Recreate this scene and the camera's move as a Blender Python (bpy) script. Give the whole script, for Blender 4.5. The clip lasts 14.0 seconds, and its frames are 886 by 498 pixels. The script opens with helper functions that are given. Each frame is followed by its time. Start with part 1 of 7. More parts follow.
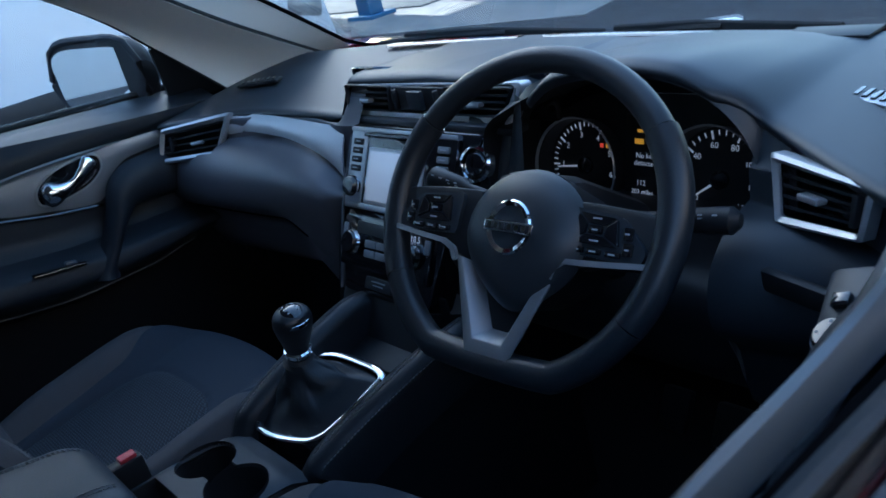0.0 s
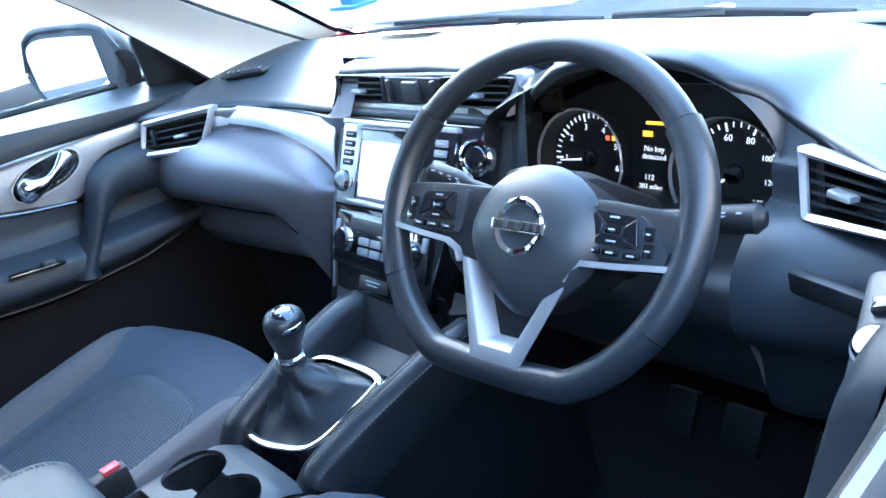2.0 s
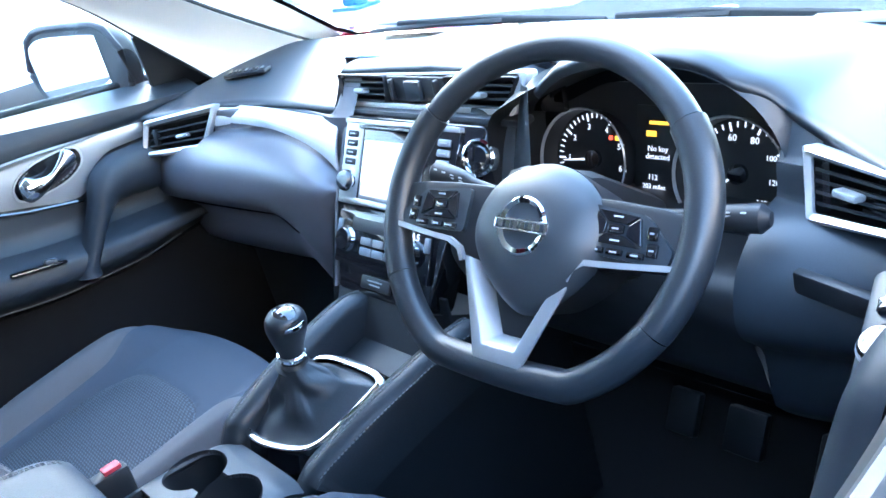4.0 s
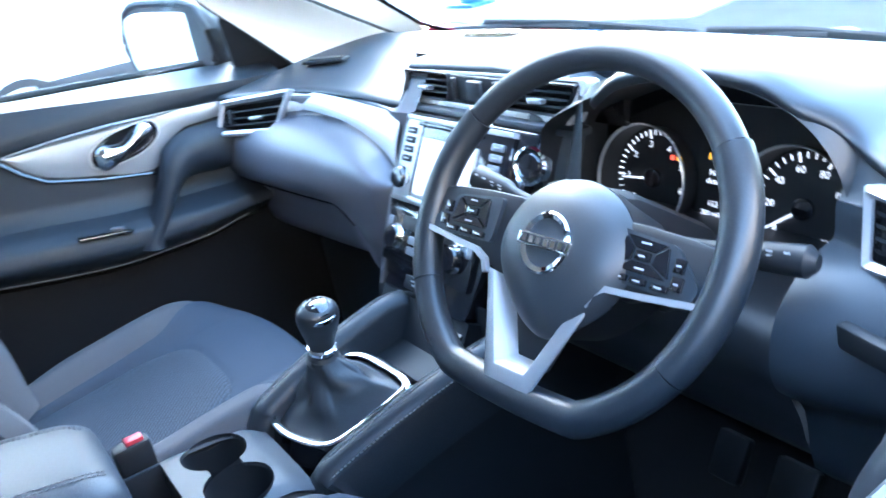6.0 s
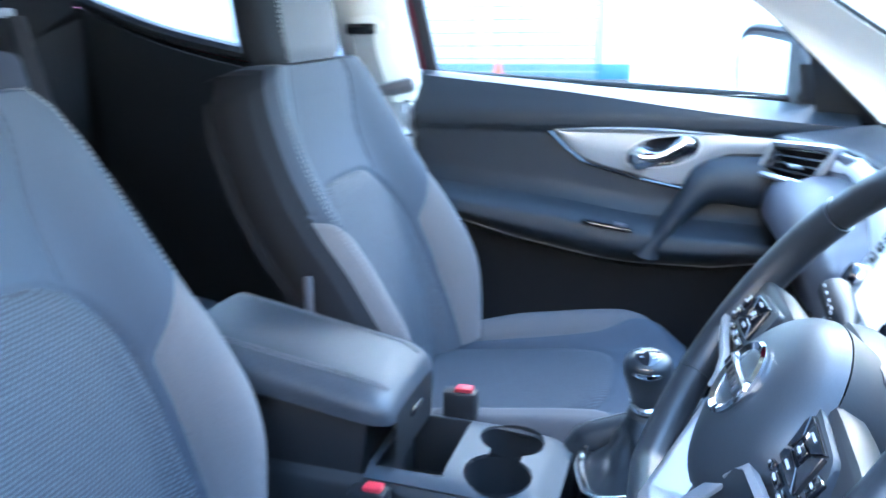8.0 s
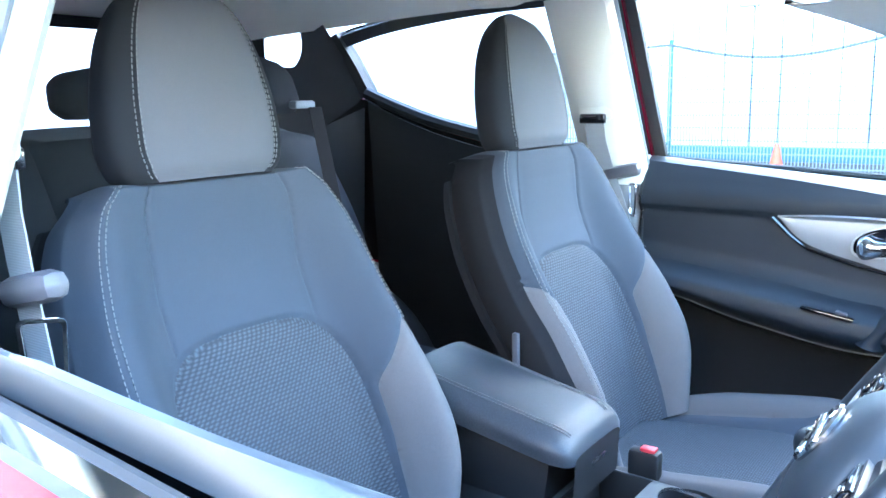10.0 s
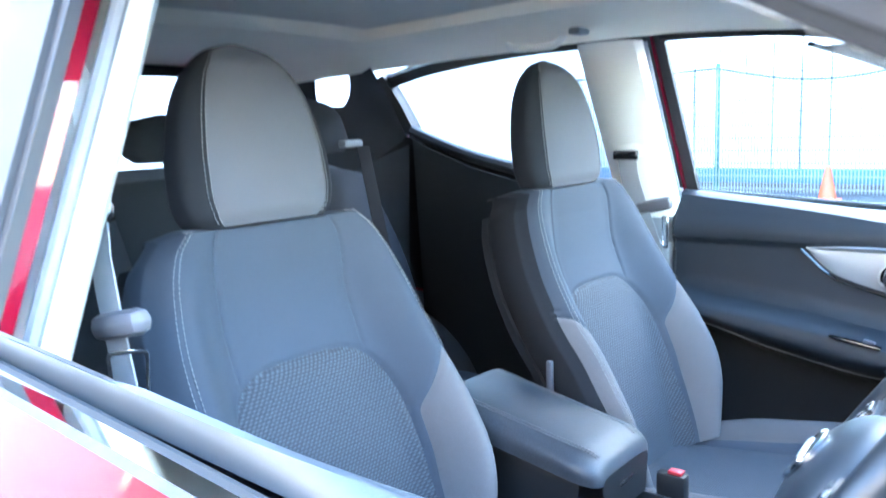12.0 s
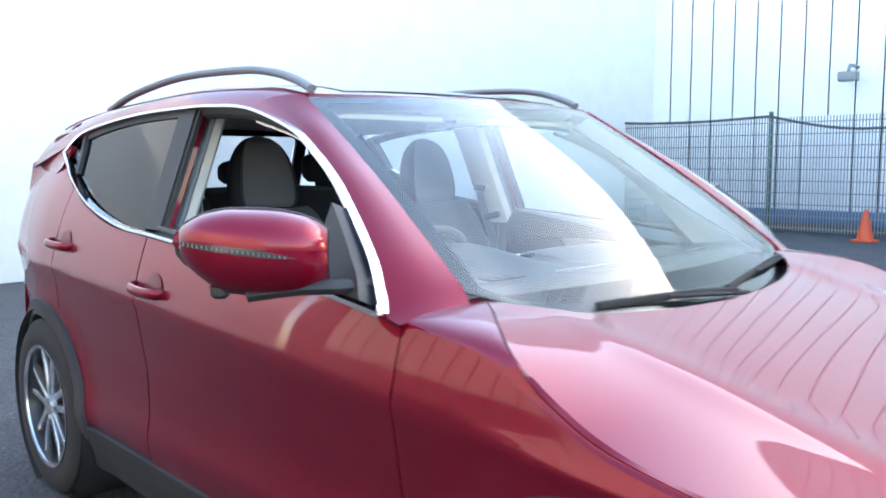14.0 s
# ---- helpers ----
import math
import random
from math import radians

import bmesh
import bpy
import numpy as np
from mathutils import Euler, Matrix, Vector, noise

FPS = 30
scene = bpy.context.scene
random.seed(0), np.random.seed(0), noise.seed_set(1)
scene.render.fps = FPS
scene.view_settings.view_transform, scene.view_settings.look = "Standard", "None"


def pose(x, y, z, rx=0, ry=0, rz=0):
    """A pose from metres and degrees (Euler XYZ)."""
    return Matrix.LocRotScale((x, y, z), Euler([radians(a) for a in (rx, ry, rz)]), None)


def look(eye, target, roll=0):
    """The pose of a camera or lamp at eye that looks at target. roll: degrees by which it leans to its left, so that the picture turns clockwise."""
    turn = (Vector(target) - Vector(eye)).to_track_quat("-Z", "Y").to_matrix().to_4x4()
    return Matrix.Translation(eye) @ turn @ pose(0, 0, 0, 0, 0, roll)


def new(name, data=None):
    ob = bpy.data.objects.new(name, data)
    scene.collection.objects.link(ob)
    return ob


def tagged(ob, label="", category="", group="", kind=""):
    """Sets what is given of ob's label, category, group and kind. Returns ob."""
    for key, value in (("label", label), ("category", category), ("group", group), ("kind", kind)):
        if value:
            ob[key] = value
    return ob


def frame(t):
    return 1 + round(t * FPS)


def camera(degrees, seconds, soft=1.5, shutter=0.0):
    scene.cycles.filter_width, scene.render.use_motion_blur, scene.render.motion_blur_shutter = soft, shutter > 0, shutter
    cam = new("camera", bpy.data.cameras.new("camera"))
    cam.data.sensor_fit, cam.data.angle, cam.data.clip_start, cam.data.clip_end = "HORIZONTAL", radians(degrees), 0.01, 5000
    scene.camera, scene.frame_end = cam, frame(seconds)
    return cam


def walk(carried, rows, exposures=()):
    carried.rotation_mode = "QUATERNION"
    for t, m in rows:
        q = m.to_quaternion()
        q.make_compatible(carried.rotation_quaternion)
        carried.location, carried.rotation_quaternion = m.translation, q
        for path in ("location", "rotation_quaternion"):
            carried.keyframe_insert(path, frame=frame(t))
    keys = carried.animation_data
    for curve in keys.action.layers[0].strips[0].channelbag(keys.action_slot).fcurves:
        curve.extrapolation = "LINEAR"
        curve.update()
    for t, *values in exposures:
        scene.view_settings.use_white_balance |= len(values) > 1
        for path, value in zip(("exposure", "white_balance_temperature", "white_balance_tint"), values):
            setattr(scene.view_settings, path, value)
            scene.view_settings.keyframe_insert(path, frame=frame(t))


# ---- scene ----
cam = camera(56.7, 14.0, soft=1.6, shutter=0.5)

PATH = [
    (0, (0.968, -0.525, 1.287), (-0.493, 0.586, 0.495), -13.9),
    (0.5, (0.914, -0.497, 1.276), (-0.521, 0.624, 0.449), -14.2),
    (1, (0.912, -0.501, 1.277), (-0.519, 0.627, 0.453), -14.2),
    (1.5, (0.913, -0.505, 1.278), (-0.516, 0.626, 0.454), -14.1),
    (2, (0.913, -0.507, 1.28), (-0.517, 0.625, 0.458), -13.8),
    (2.5, (0.913, -0.506, 1.277), (-0.517, 0.625, 0.455), -13.8),
    (3, (0.91, -0.507, 1.277), (-0.522, 0.623, 0.456), -13.8),
    (5.5, (0.91, -0.5, 1.272), (-0.535, 0.619, 0.46), -13.0),
    (6, (0.926, -0.427, 1.254), (-0.654, 0.526, 0.482), -10.7),
    (6.5, (0.963, -0.337, 1.226), (-0.803, 0.312, 0.547), -6.6),
    (7, (0.943, -0.245, 1.19), (-0.932, 0.091, 0.579), -2.5),
    (7.5, (0.898, -0.155, 1.169), (-1.019, -0.214, 0.6), -0.9),
    (7.7, (0.899, -0.117, 1.171), (-1.02, -0.352, 0.66), -1.6),
    (8, (0.935, -0.04, 1.196), (-0.904, -0.602, 0.646), -0.9),
    (8.2, (0.97, 0.001, 1.187), (-0.818, -0.755, 0.704), -0.6),
    (8.5, (1.013, 0.05, 1.203), (-0.672, -0.94, 0.779), -0.3),
    (9, (1.044, 0.111, 1.218), (-0.557, -1.028, 0.843), -1.5),
    (11.5, (1.054, 0.12, 1.216), (-0.542, -1.036, 0.878), -0.5),
    (11.9, (1.099, 0.16, 1.247), (-0.453, -1.06, 0.929), -1.1),
    (12, (1.118, 0.188, 1.252), (-0.417, -1.059, 0.955), -1.9),
    (12.3, (1.193, 0.288, 1.27), (-0.341, -0.977, 1.056), -2.9),
    (12.5, (1.251, 0.383, 1.276), (-0.252, -0.914, 1.036), -3.1),
    (12.8, (1.353, 0.625, 1.259), (-0.075, -0.765, 1.086), -3.7),
    (13, (1.442, 0.826, 1.284), (0.064, -0.604, 1.04), -0.0),
    (13.2, (1.528, 1.005, 1.321), (0.15, -0.423, 1.074), -0.2),
    (13.5, (1.659, 1.266, 1.298), (0.257, -0.149, 1.119), -1.7),
    (13.7, (1.775, 1.463, 1.295), (0.391, 0.037, 1.068), -1.3),
    (14, (1.903, 1.785, 1.289), (0.538, 0.339, 1.074), -0.3),
]
EXPOSURES = [(0, 2.35, 5050, 8), (0.2, 2.65, 5050, 8), (0.5, 3.70, 5200, 8), (1.0, 4.65, 5350, 8), (1.5, 5.10, 5450, 8), (3.0, 5.50, 5500, 8), (5.5, 5.66, 5500, 8), (6.2, 5.62, 5500, 8), (7.0, 5.55, 5400, 8), (8.5, 5.62, 5350, 8), (9.0, 5.75, 5450, 8), (12.0, 5.82, 5550, 8), (12.6, 5.78, 5800, 10), (13.2, 4.85, 6100, 10), (13.6, 3.95, 6300, 10), (14.0, 3.10, 6300, 10)]
walk(cam, [(t, look(eye, target, roll)) for t, eye, target, roll in PATH], EXPOSURES)
# ---- world, sun, exposure ----
world = bpy.data.worlds.new("sky")
scene.world = world
world.use_nodes = True
wn = world.node_tree.nodes
sky = wn.new("ShaderNodeTexSky")
sky.sky_type = "NISHITA"
sky.sun_disc = False
sky.sun_elevation = radians(23)
sky.sun_rotation = radians(284)
sky.air_density, sky.dust_density, sky.ozone_density = 1.2, 1.8, 1.0
world.node_tree.links.new(sky.outputs[0], wn["Background"].inputs[0])
wn["Background"].inputs[1].default_value = 0.15
sun_data = bpy.data.lights.new("sun", "SUN")
sun_data.energy = 3.0
sun_data.angle = radians(0.5)
sun_data.color = (1.0, 0.93, 0.83)
sun = new("sun", sun_data)
sun.matrix_world = look((-10, 2.5, 4.35), (0, 0, 0))


# ---- materials ----
def mat(name, color, rough=0.5, metal=0.0, grain=0.0, scale=200.0, bump=0.0, stain=0.0, coat=0.0, pattern="noise", spec=0.5, emit=0.0, color2=None):
    m = bpy.data.materials.new(name)
    m.use_nodes = True
    n, l = m.node_tree.nodes, m.node_tree.links
    p = n["Principled BSDF"]
    p.inputs["Base Color"].default_value = (*color, 1)
    p.inputs["Roughness"].default_value = rough
    p.inputs["Metallic"].default_value = metal
    p.inputs["Coat Weight"].default_value = coat
    p.inputs["Coat Roughness"].default_value = 0.03
    p.inputs["Specular IOR Level"].default_value = spec
    if emit:
        p.inputs["Emission Color"].default_value = (*color, 1)
        p.inputs["Emission Strength"].default_value = emit
    co = n.new("ShaderNodeTexCoord")
    if grain or stain or bump:
        fine = None
        if pattern == "noise":
            fine = n.new("ShaderNodeTexNoise")
            fine.inputs["Scale"].default_value = scale
            fine.inputs["Detail"].default_value = 4
            fout = fine.outputs[0]
        elif pattern == "voronoi":
            fine = n.new("ShaderNodeTexVoronoi")
            fine.inputs["Scale"].default_value = scale
            fout = fine.outputs["Distance"]
        elif pattern == "dots":
            sep, comb = n.new("ShaderNodeSeparateXYZ"), n.new("ShaderNodeCombineXYZ")
            l.new(co.outputs["UV"], sep.inputs[0])
            row, col = n.new("ShaderNodeMath"), n.new("ShaderNodeMath")
            row.operation, row.inputs[1].default_value = "MULTIPLY", scale * 1.6
            l.new(sep.outputs[1], row.inputs[0])
            half = n.new("ShaderNodeMath")
            half.operation, half.inputs[1].default_value = "MULTIPLY", 0.5
            l.new(row.outputs[0], half.inputs[0])
            col.operation, col.inputs[1].default_value = "MULTIPLY_ADD", scale
            l.new(sep.outputs[0], col.inputs[0])
            l.new(half.outputs[0], col.inputs[2])
            l.new(col.outputs[0], comb.inputs[0])
            l.new(row.outputs[0], comb.inputs[1])
            vor = n.new("ShaderNodeTexVoronoi")
            vor.voronoi_dimensions = "2D"
            vor.inputs["Scale"].default_value = 1.0
            vor.inputs["Randomness"].default_value = 0.12
            l.new(comb.outputs[0], vor.inputs["Vector"])
            edge = n.new("ShaderNodeMapRange")
            edge.inputs["From Min"].default_value, edge.inputs["From Max"].default_value = 0.52, 0.15
            l.new(vor.outputs["Distance"], edge.inputs["Value"])
            fout = edge.outputs[0]
        elif pattern in ("weave", "ribs"):
            waves = []
            for axis in (("DIAGONAL", "X") if pattern == "weave" else ("Z",)):
                w = n.new("ShaderNodeTexWave")
                w.wave_type, w.bands_direction = "BANDS", axis
                w.inputs["Scale"].default_value = scale
                w.inputs["Distortion"].default_value = 0.0
                l.new(co.outputs["Object"], w.inputs["Vector"])
                waves.append(w)
            if len(waves) == 2:
                mul = n.new("ShaderNodeMath")
                mul.operation = "MULTIPLY"
                l.new(waves[0].outputs["Fac"], mul.inputs[0])
                l.new(waves[1].outputs["Fac"], mul.inputs[1])
                fout = mul.outputs[0]
            else:
                fout = waves[0].outputs["Fac"]
        if fine:
            l.new(co.outputs["Object"], fine.inputs["Vector"])
        big = n.new("ShaderNodeTexNoise")
        big.inputs["Scale"].default_value = 3.0 if scale > 19 else 0.4
        big.inputs["Detail"].default_value = 6
        l.new(co.outputs["Object"], big.inputs["Vector"])
        mix = n.new("ShaderNodeMix")
        mix.data_type = "RGBA"
        c2 = color2 or tuple(max(0, c * (1 - grain)) for c in color)
        mix.inputs[6].default_value = (*c2, 1)
        mix.inputs[7].default_value = (*(color if color2 else [min(1, c * (1 + grain)) for c in color]), 1)
        l.new(fout, mix.inputs[0])
        mix2 = n.new("ShaderNodeMix")
        mix2.data_type, mix2.blend_type = "RGBA", "MULTIPLY"
        mix2.inputs[0].default_value = stain
        l.new(mix.outputs[2], mix2.inputs[6])
        ramp = n.new("ShaderNodeValToRGB")
        ramp.color_ramp.elements[0].position, ramp.color_ramp.elements[1].position = 0.3, 0.7
        ramp.color_ramp.elements[0].color = (0.45, 0.45, 0.45, 1)
        l.new(big.outputs[0], ramp.inputs[0])
        l.new(ramp.outputs[0], mix2.inputs[7])
        l.new(mix2.outputs[2], p.inputs["Base Color"])
        if bump:
            b = n.new("ShaderNodeBump")
            b.inputs["Strength"].default_value = bump
            b.inputs["Distance"].default_value = 0.15 / scale
            l.new(fout, b.inputs["Height"])
            l.new(b.outputs[0], p.inputs["Normal"])
    return m


def glass_mat(name, tint, rough=0.0):
    m = bpy.data.materials.new(name)
    m.use_nodes = True
    n, l = m.node_tree.nodes, m.node_tree.links
    n.remove(n["Principled BSDF"])
    tr, gl, lw, mx = n.new("ShaderNodeBsdfTransparent"), n.new("ShaderNodeBsdfGlossy"), n.new("ShaderNodeLayerWeight"), n.new("ShaderNodeMixShader")
    power, scaled = n.new("ShaderNodeMath"), n.new("ShaderNodeMath")
    tr.inputs[0].default_value = (*tint, 1)
    gl.inputs["Roughness"].default_value = rough
    lw.inputs[0].default_value = 0.5
    power.operation, power.inputs[1].default_value = "POWER", 5.0
    scaled.operation, scaled.inputs[1].default_value, scaled.inputs[2].default_value = "MULTIPLY_ADD", 0.92, 0.045
    l.new(lw.outputs["Facing"], power.inputs[0])
    l.new(power.outputs[0], scaled.inputs[0])
    l.new(scaled.outputs[0], mx.inputs[0])
    l.new(tr.outputs[0], mx.inputs[1])
    l.new(gl.outputs[0], mx.inputs[2])
    l.new(mx.outputs[0], n["Material Output"].inputs[0])
    return m


M_DASH = mat("soft_black_plastic", (0.019, 0.024, 0.030), 0.46, spec=0.5, grain=0.25, scale=900, bump=0.25, stain=0.25)
# Dash plastic lightened: window light on the glovebox face sits in this colour.
M_DASHFACE = mat("lightened_dash_plastic", (0.076, 0.076, 0.088), 0.42, spec=0.5, grain=0.2, scale=900, bump=0.2, stain=0.2)
M_DASHLOW = mat("hard_black_plastic", (0.012, 0.013, 0.015), 0.5, spec=0.35, grain=0.2, scale=700, bump=0.2, stain=0.2)
M_PIANO = mat("gloss_black", (0.008, 0.008, 0.01), 0.08, coat=0.6)
M_SILVER = mat("satin_silver", (0.44, 0.45, 0.465), 0.34, 0.65, grain=0.05, scale=1200, stain=0.1)
M_BRUSH = mat("pale_metallic_trim", (0.27, 0.278, 0.292), 0.40, 0.5, grain=0.06, scale=1500, stain=0.1)
M_CHROME = mat("chrome", (0.85, 0.86, 0.88), 0.06, 1.0)
M_CARD = mat("dark_door_card", (0.012, 0.016, 0.022), 0.55, spec=0.35, grain=0.25, scale=900, bump=0.25, stain=0.25)
M_LEATHER = mat("black_leather", (0.013, 0.016, 0.020), 0.45, spec=0.4, grain=0.25, scale=500, bump=0.35, pattern="voronoi", stain=0.2)
M_RIM = mat("rim_leather", (0.013, 0.016, 0.020), 0.40, spec=0.5, grain=0.2, scale=700, bump=0.25, pattern="voronoi", stain=0.15)
M_FABRIC = mat("dark_seat_cloth", (0.043, 0.051, 0.065), 0.9, grain=0.35, scale=1600, bump=0.3, stain=0.2, spec=0.2)
M_PAD = mat("woven_seat_centre", (0.070, 0.078, 0.092), 0.9, pattern="dots", scale=82, bump=0.4, stain=0.15, spec=0.2, color2=(0.034, 0.037, 0.043))
M_MESH = mat("grey_ribbed_cloth", (0.098, 0.094, 0.097), 0.85, grain=0.4, scale=1100, bump=0.45, stain=0.15, spec=0.2)
M_STITCH = mat("pale_thread", (0.12, 0.12, 0.125), 0.8)
M_HEADLINER = mat("headliner_cloth", (0.86, 0.80, 0.68), 0.95, grain=0.1, scale=800, bump=0.2, stain=0.12, spec=0.1)
M_PILLAR = mat("pale_pillar_plastic", (0.66, 0.65, 0.61), 0.6, grain=0.05, scale=600, bump=0.1, stain=0.1)
M_GREYPL = mat("grey_pillar_plastic", (0.16, 0.17, 0.185), 0.6, grain=0.1, scale=600, bump=0.1, stain=0.1)
M_CARPET = mat("black_carpet", (0.012, 0.012, 0.013), 0.98, grain=0.4, scale=900, bump=0.6, stain=0.3, spec=0.1)
M_PAINT = mat("red_metallic_paint", (0.180, 0.0006, 0.015), 0.40, 0.55, grain=0.12, scale=2500, coat=1.0, stain=0.05, spec=0.1)
M_PAINT.node_tree.nodes["Principled BSDF"].inputs["Coat IOR"].default_value = 1.40
# Body red darkened: carries the shade of the hollow behind each handle.
M_RECESS = mat("shaded_handle_cup_red", (0.11, 0.001, 0.008), 0.45, 0.3, coat=0.3)
M_BLACKTRIM = mat("black_exterior_plastic", (0.025, 0.025, 0.027), 0.6, grain=0.15, scale=500, bump=0.2, stain=0.25)
M_RUBBER = mat("tyre_rubber", (0.018, 0.018, 0.018), 0.85, grain=0.2, scale=300, bump=0.3, stain=0.4)
M_ALLOY = mat("diamond_cut_alloy", (0.62, 0.63, 0.65), 0.25, 0.9, grain=0.05, scale=600, stain=0.1)
M_BLACKWHEEL = mat("black_wheel_paint", (0.015, 0.015, 0.017), 0.3)
M_GLASS = glass_mat("clear_glass", (0.93, 0.96, 0.95))
M_TINT = glass_mat("privacy_glass", (0.10, 0.11, 0.12))
M_MIRROR = mat("mirror_silver", (0.9, 0.9, 0.9), 0.02, 1.0)
M_RED = mat("red_plastic", (0.48, 0.03, 0.045), 0.4)
M_WHITE = mat("white_print", (0.32, 0.33, 0.345), 0.6)
M_LIT = mat("lit_white_marking", (0.95, 0.95, 1.0), 0.5, emit=0.03)
M_AMBER = mat("lit_amber_marking", (1.0, 0.45, 0.03), 0.5, emit=0.06)
M_REDLIT = mat("lit_red_marking", (1.0, 0.08, 0.04), 0.5, emit=0.06)
# The screen's pale tone and emission stand in for a bright reflection on it.
M_SCREEN = mat("screen_reflection_glow", (0.55, 0.58, 0.62), 0.25, emit=0.05)
M_DIAL = mat("dial_black", (0.006, 0.006, 0.007), 0.5)
M_WEB = mat("grey_belt_webbing", (0.24, 0.25, 0.27), 0.75, pattern="ribs", scale=120, bump=0.2, color2=(0.20, 0.21, 0.225), stain=0.1)
# Driver's sill: dark plastic lightened, with the open sky's light in its colour.
M_SILL = mat("skylit_sill_plastic", (0.040, 0.047, 0.054), 0.38, spec=0.5, grain=0.15, scale=700, bump=0.15, stain=0.2)
M_SPOKE = mat("satin_grey_spoke", (0.30, 0.305, 0.315), 0.40, 0.5, grain=0.05, scale=1500, stain=0.1)
# Silver trim made paler: the window light it mirrors is put into the colour.
M_STRIP = mat("lit_silver_trim", (0.58, 0.585, 0.60), 0.42, 0.35, grain=0.05, scale=1500, stain=0.08)
M_TRAY = mat("dark_grey_tray", (0.038, 0.044, 0.052), 0.50, spec=0.4, grain=0.15, scale=700, bump=0.15, stain=0.2)
M_LENS = mat("smoked_indicator_lens", (0.055, 0.052, 0.05), 0.12, coat=0.5)
M_ARM = mat("armrest_leather", (0.030, 0.034, 0.041), 0.48, spec=0.4, grain=0.25, scale=500, bump=0.3, pattern="voronoi", stain=0.2)
M_LAMP = mat("clear_lamp_lens", (0.28, 0.28, 0.28), 0.1, coat=0.6)


# ---- mesh helpers ----
def finish(name, bm, material, parent=None, label="", smooth=True, solid=0.0, subsurf=0, bevel=0.0, offset=-1.0):
    bmesh.ops.recalc_face_normals(bm, faces=bm.faces)
    me = bpy.data.meshes.new(name)
    bm.to_mesh(me)
    bm.free()
    for mm in (material if isinstance(material, (list, tuple)) else [material]):
        me.materials.append(mm)
    if smooth:
        me.polygons.foreach_set("use_smooth", [True] * len(me.polygons))
    ob = new(name, me)
    if solid:
        s = ob.modifiers.new("thick", "SOLIDIFY")
        s.thickness, s.offset = solid, offset
    if bevel:
        b = ob.modifiers.new("round", "BEVEL")
        b.width, b.segments, b.limit_method = bevel, 2, "ANGLE"
    if subsurf:
        s = ob.modifiers.new("smooth", "SUBSURF")
        s.levels = s.render_levels = subsurf
    if parent:
        ob.parent = parent
    if label:
        ob["label"] = label
    if smooth and not subsurf:
        if solid or bevel:
            e = ob.modifiers.new("edges", "EDGE_SPLIT")
            e.split_angle = radians(38)
        else:
            me.set_sharp_from_angle(angle=radians(38))
    return ob


part = finish


def thing(name, label, category, group="", kind="", at=(0, 0, 0)):
    e = new(name)
    e.empty_display_size = 0.05
    e.location = at
    return tagged(e, label, category, group, kind)


def lerp(a, b, t):
    return a + (b - a) * t


def smooth(a, b, x):
    t = min(1, max(0, (x - a) / (b - a)))
    return t * t * (3 - 2 * t)


def curve(keys, x):
    """Smooth value from (x, value) keys, without overshoot."""
    if x <= keys[0][0]:
        return keys[0][1]
    n = len(keys)
    for i in range(n - 1):
        x0, v0 = keys[i]
        x1, v1 = keys[i + 1]
        if x <= x1:
            h = x1 - x0
            d = (v1 - v0) / h
            a = b = d
            if i > 0:
                e = (v0 - keys[i - 1][1]) / (x0 - keys[i - 1][0])
                a = 0.0 if e * d <= 0 else 2 * e * d / (e + d)
            if i < n - 2:
                e = (keys[i + 2][1] - v1) / (keys[i + 2][0] - x1)
                b = 0.0 if e * d <= 0 else 2 * e * d / (e + d)
            t = (x - x0) / h
            return v0 + h * t * (a + t * ((3 * d - 2 * a - b) + t * (a + b - 2 * d)))
    return keys[-1][1]


def spline(pts, n, closed=False):
    """Catmull-Rom through the points, n steps a span."""
    pts = [Vector(p) for p in pts]
    out, m = [], len(pts)
    for i in range(m if closed else m - 1):
        if closed:
            a, b, c, d = pts[(i - 1) % m], pts[i], pts[(i + 1) % m], pts[(i + 2) % m]
        else:
            a, b, c, d = pts[max(i - 1, 0)], pts[i], pts[i + 1], pts[min(i + 2, m - 1)]
        for k in range(n):
            t = k / n
            out.append(0.5 * ((2 * b) + (c - a) * t + (2 * a - 5 * b + 4 * c - d) * t * t + (3 * b - a - 3 * c + d) * t ** 3))
    if not closed:
        out.append(pts[-1])
    return out


def grid(fn, nu, nv, closed_u=False, pick=None):
    """A sheet of quads from fn(u, v), u and v from 0 to 1; pick(u, v) gives a face its material slot, or None for a hole."""
    bm = bmesh.new()
    cu = nu if closed_u else nu + 1
    vs = [[bm.verts.new(fn(i / nu, j / nv)) for j in range(nv + 1)] for i in range(cu)]
    uv = bm.loops.layers.uv.new("uv")
    for i in range(nu):
        for j in range(nv):
            slot = 0 if pick is None else pick((i + 0.5) / nu, (j + 0.5) / nv)
            if slot is None:
                continue
            f = bm.faces.new((vs[i][j], vs[(i + 1) % cu][j], vs[(i + 1) % cu][j + 1], vs[i][j + 1]))
            f.material_index = slot
            for loop, (a, b) in zip(f.loops, ((i, j), (i + 1, j), (i + 1, j + 1), (i, j + 1))):
                loop[uv].uv = (a / nu, b / nv)
    return bm


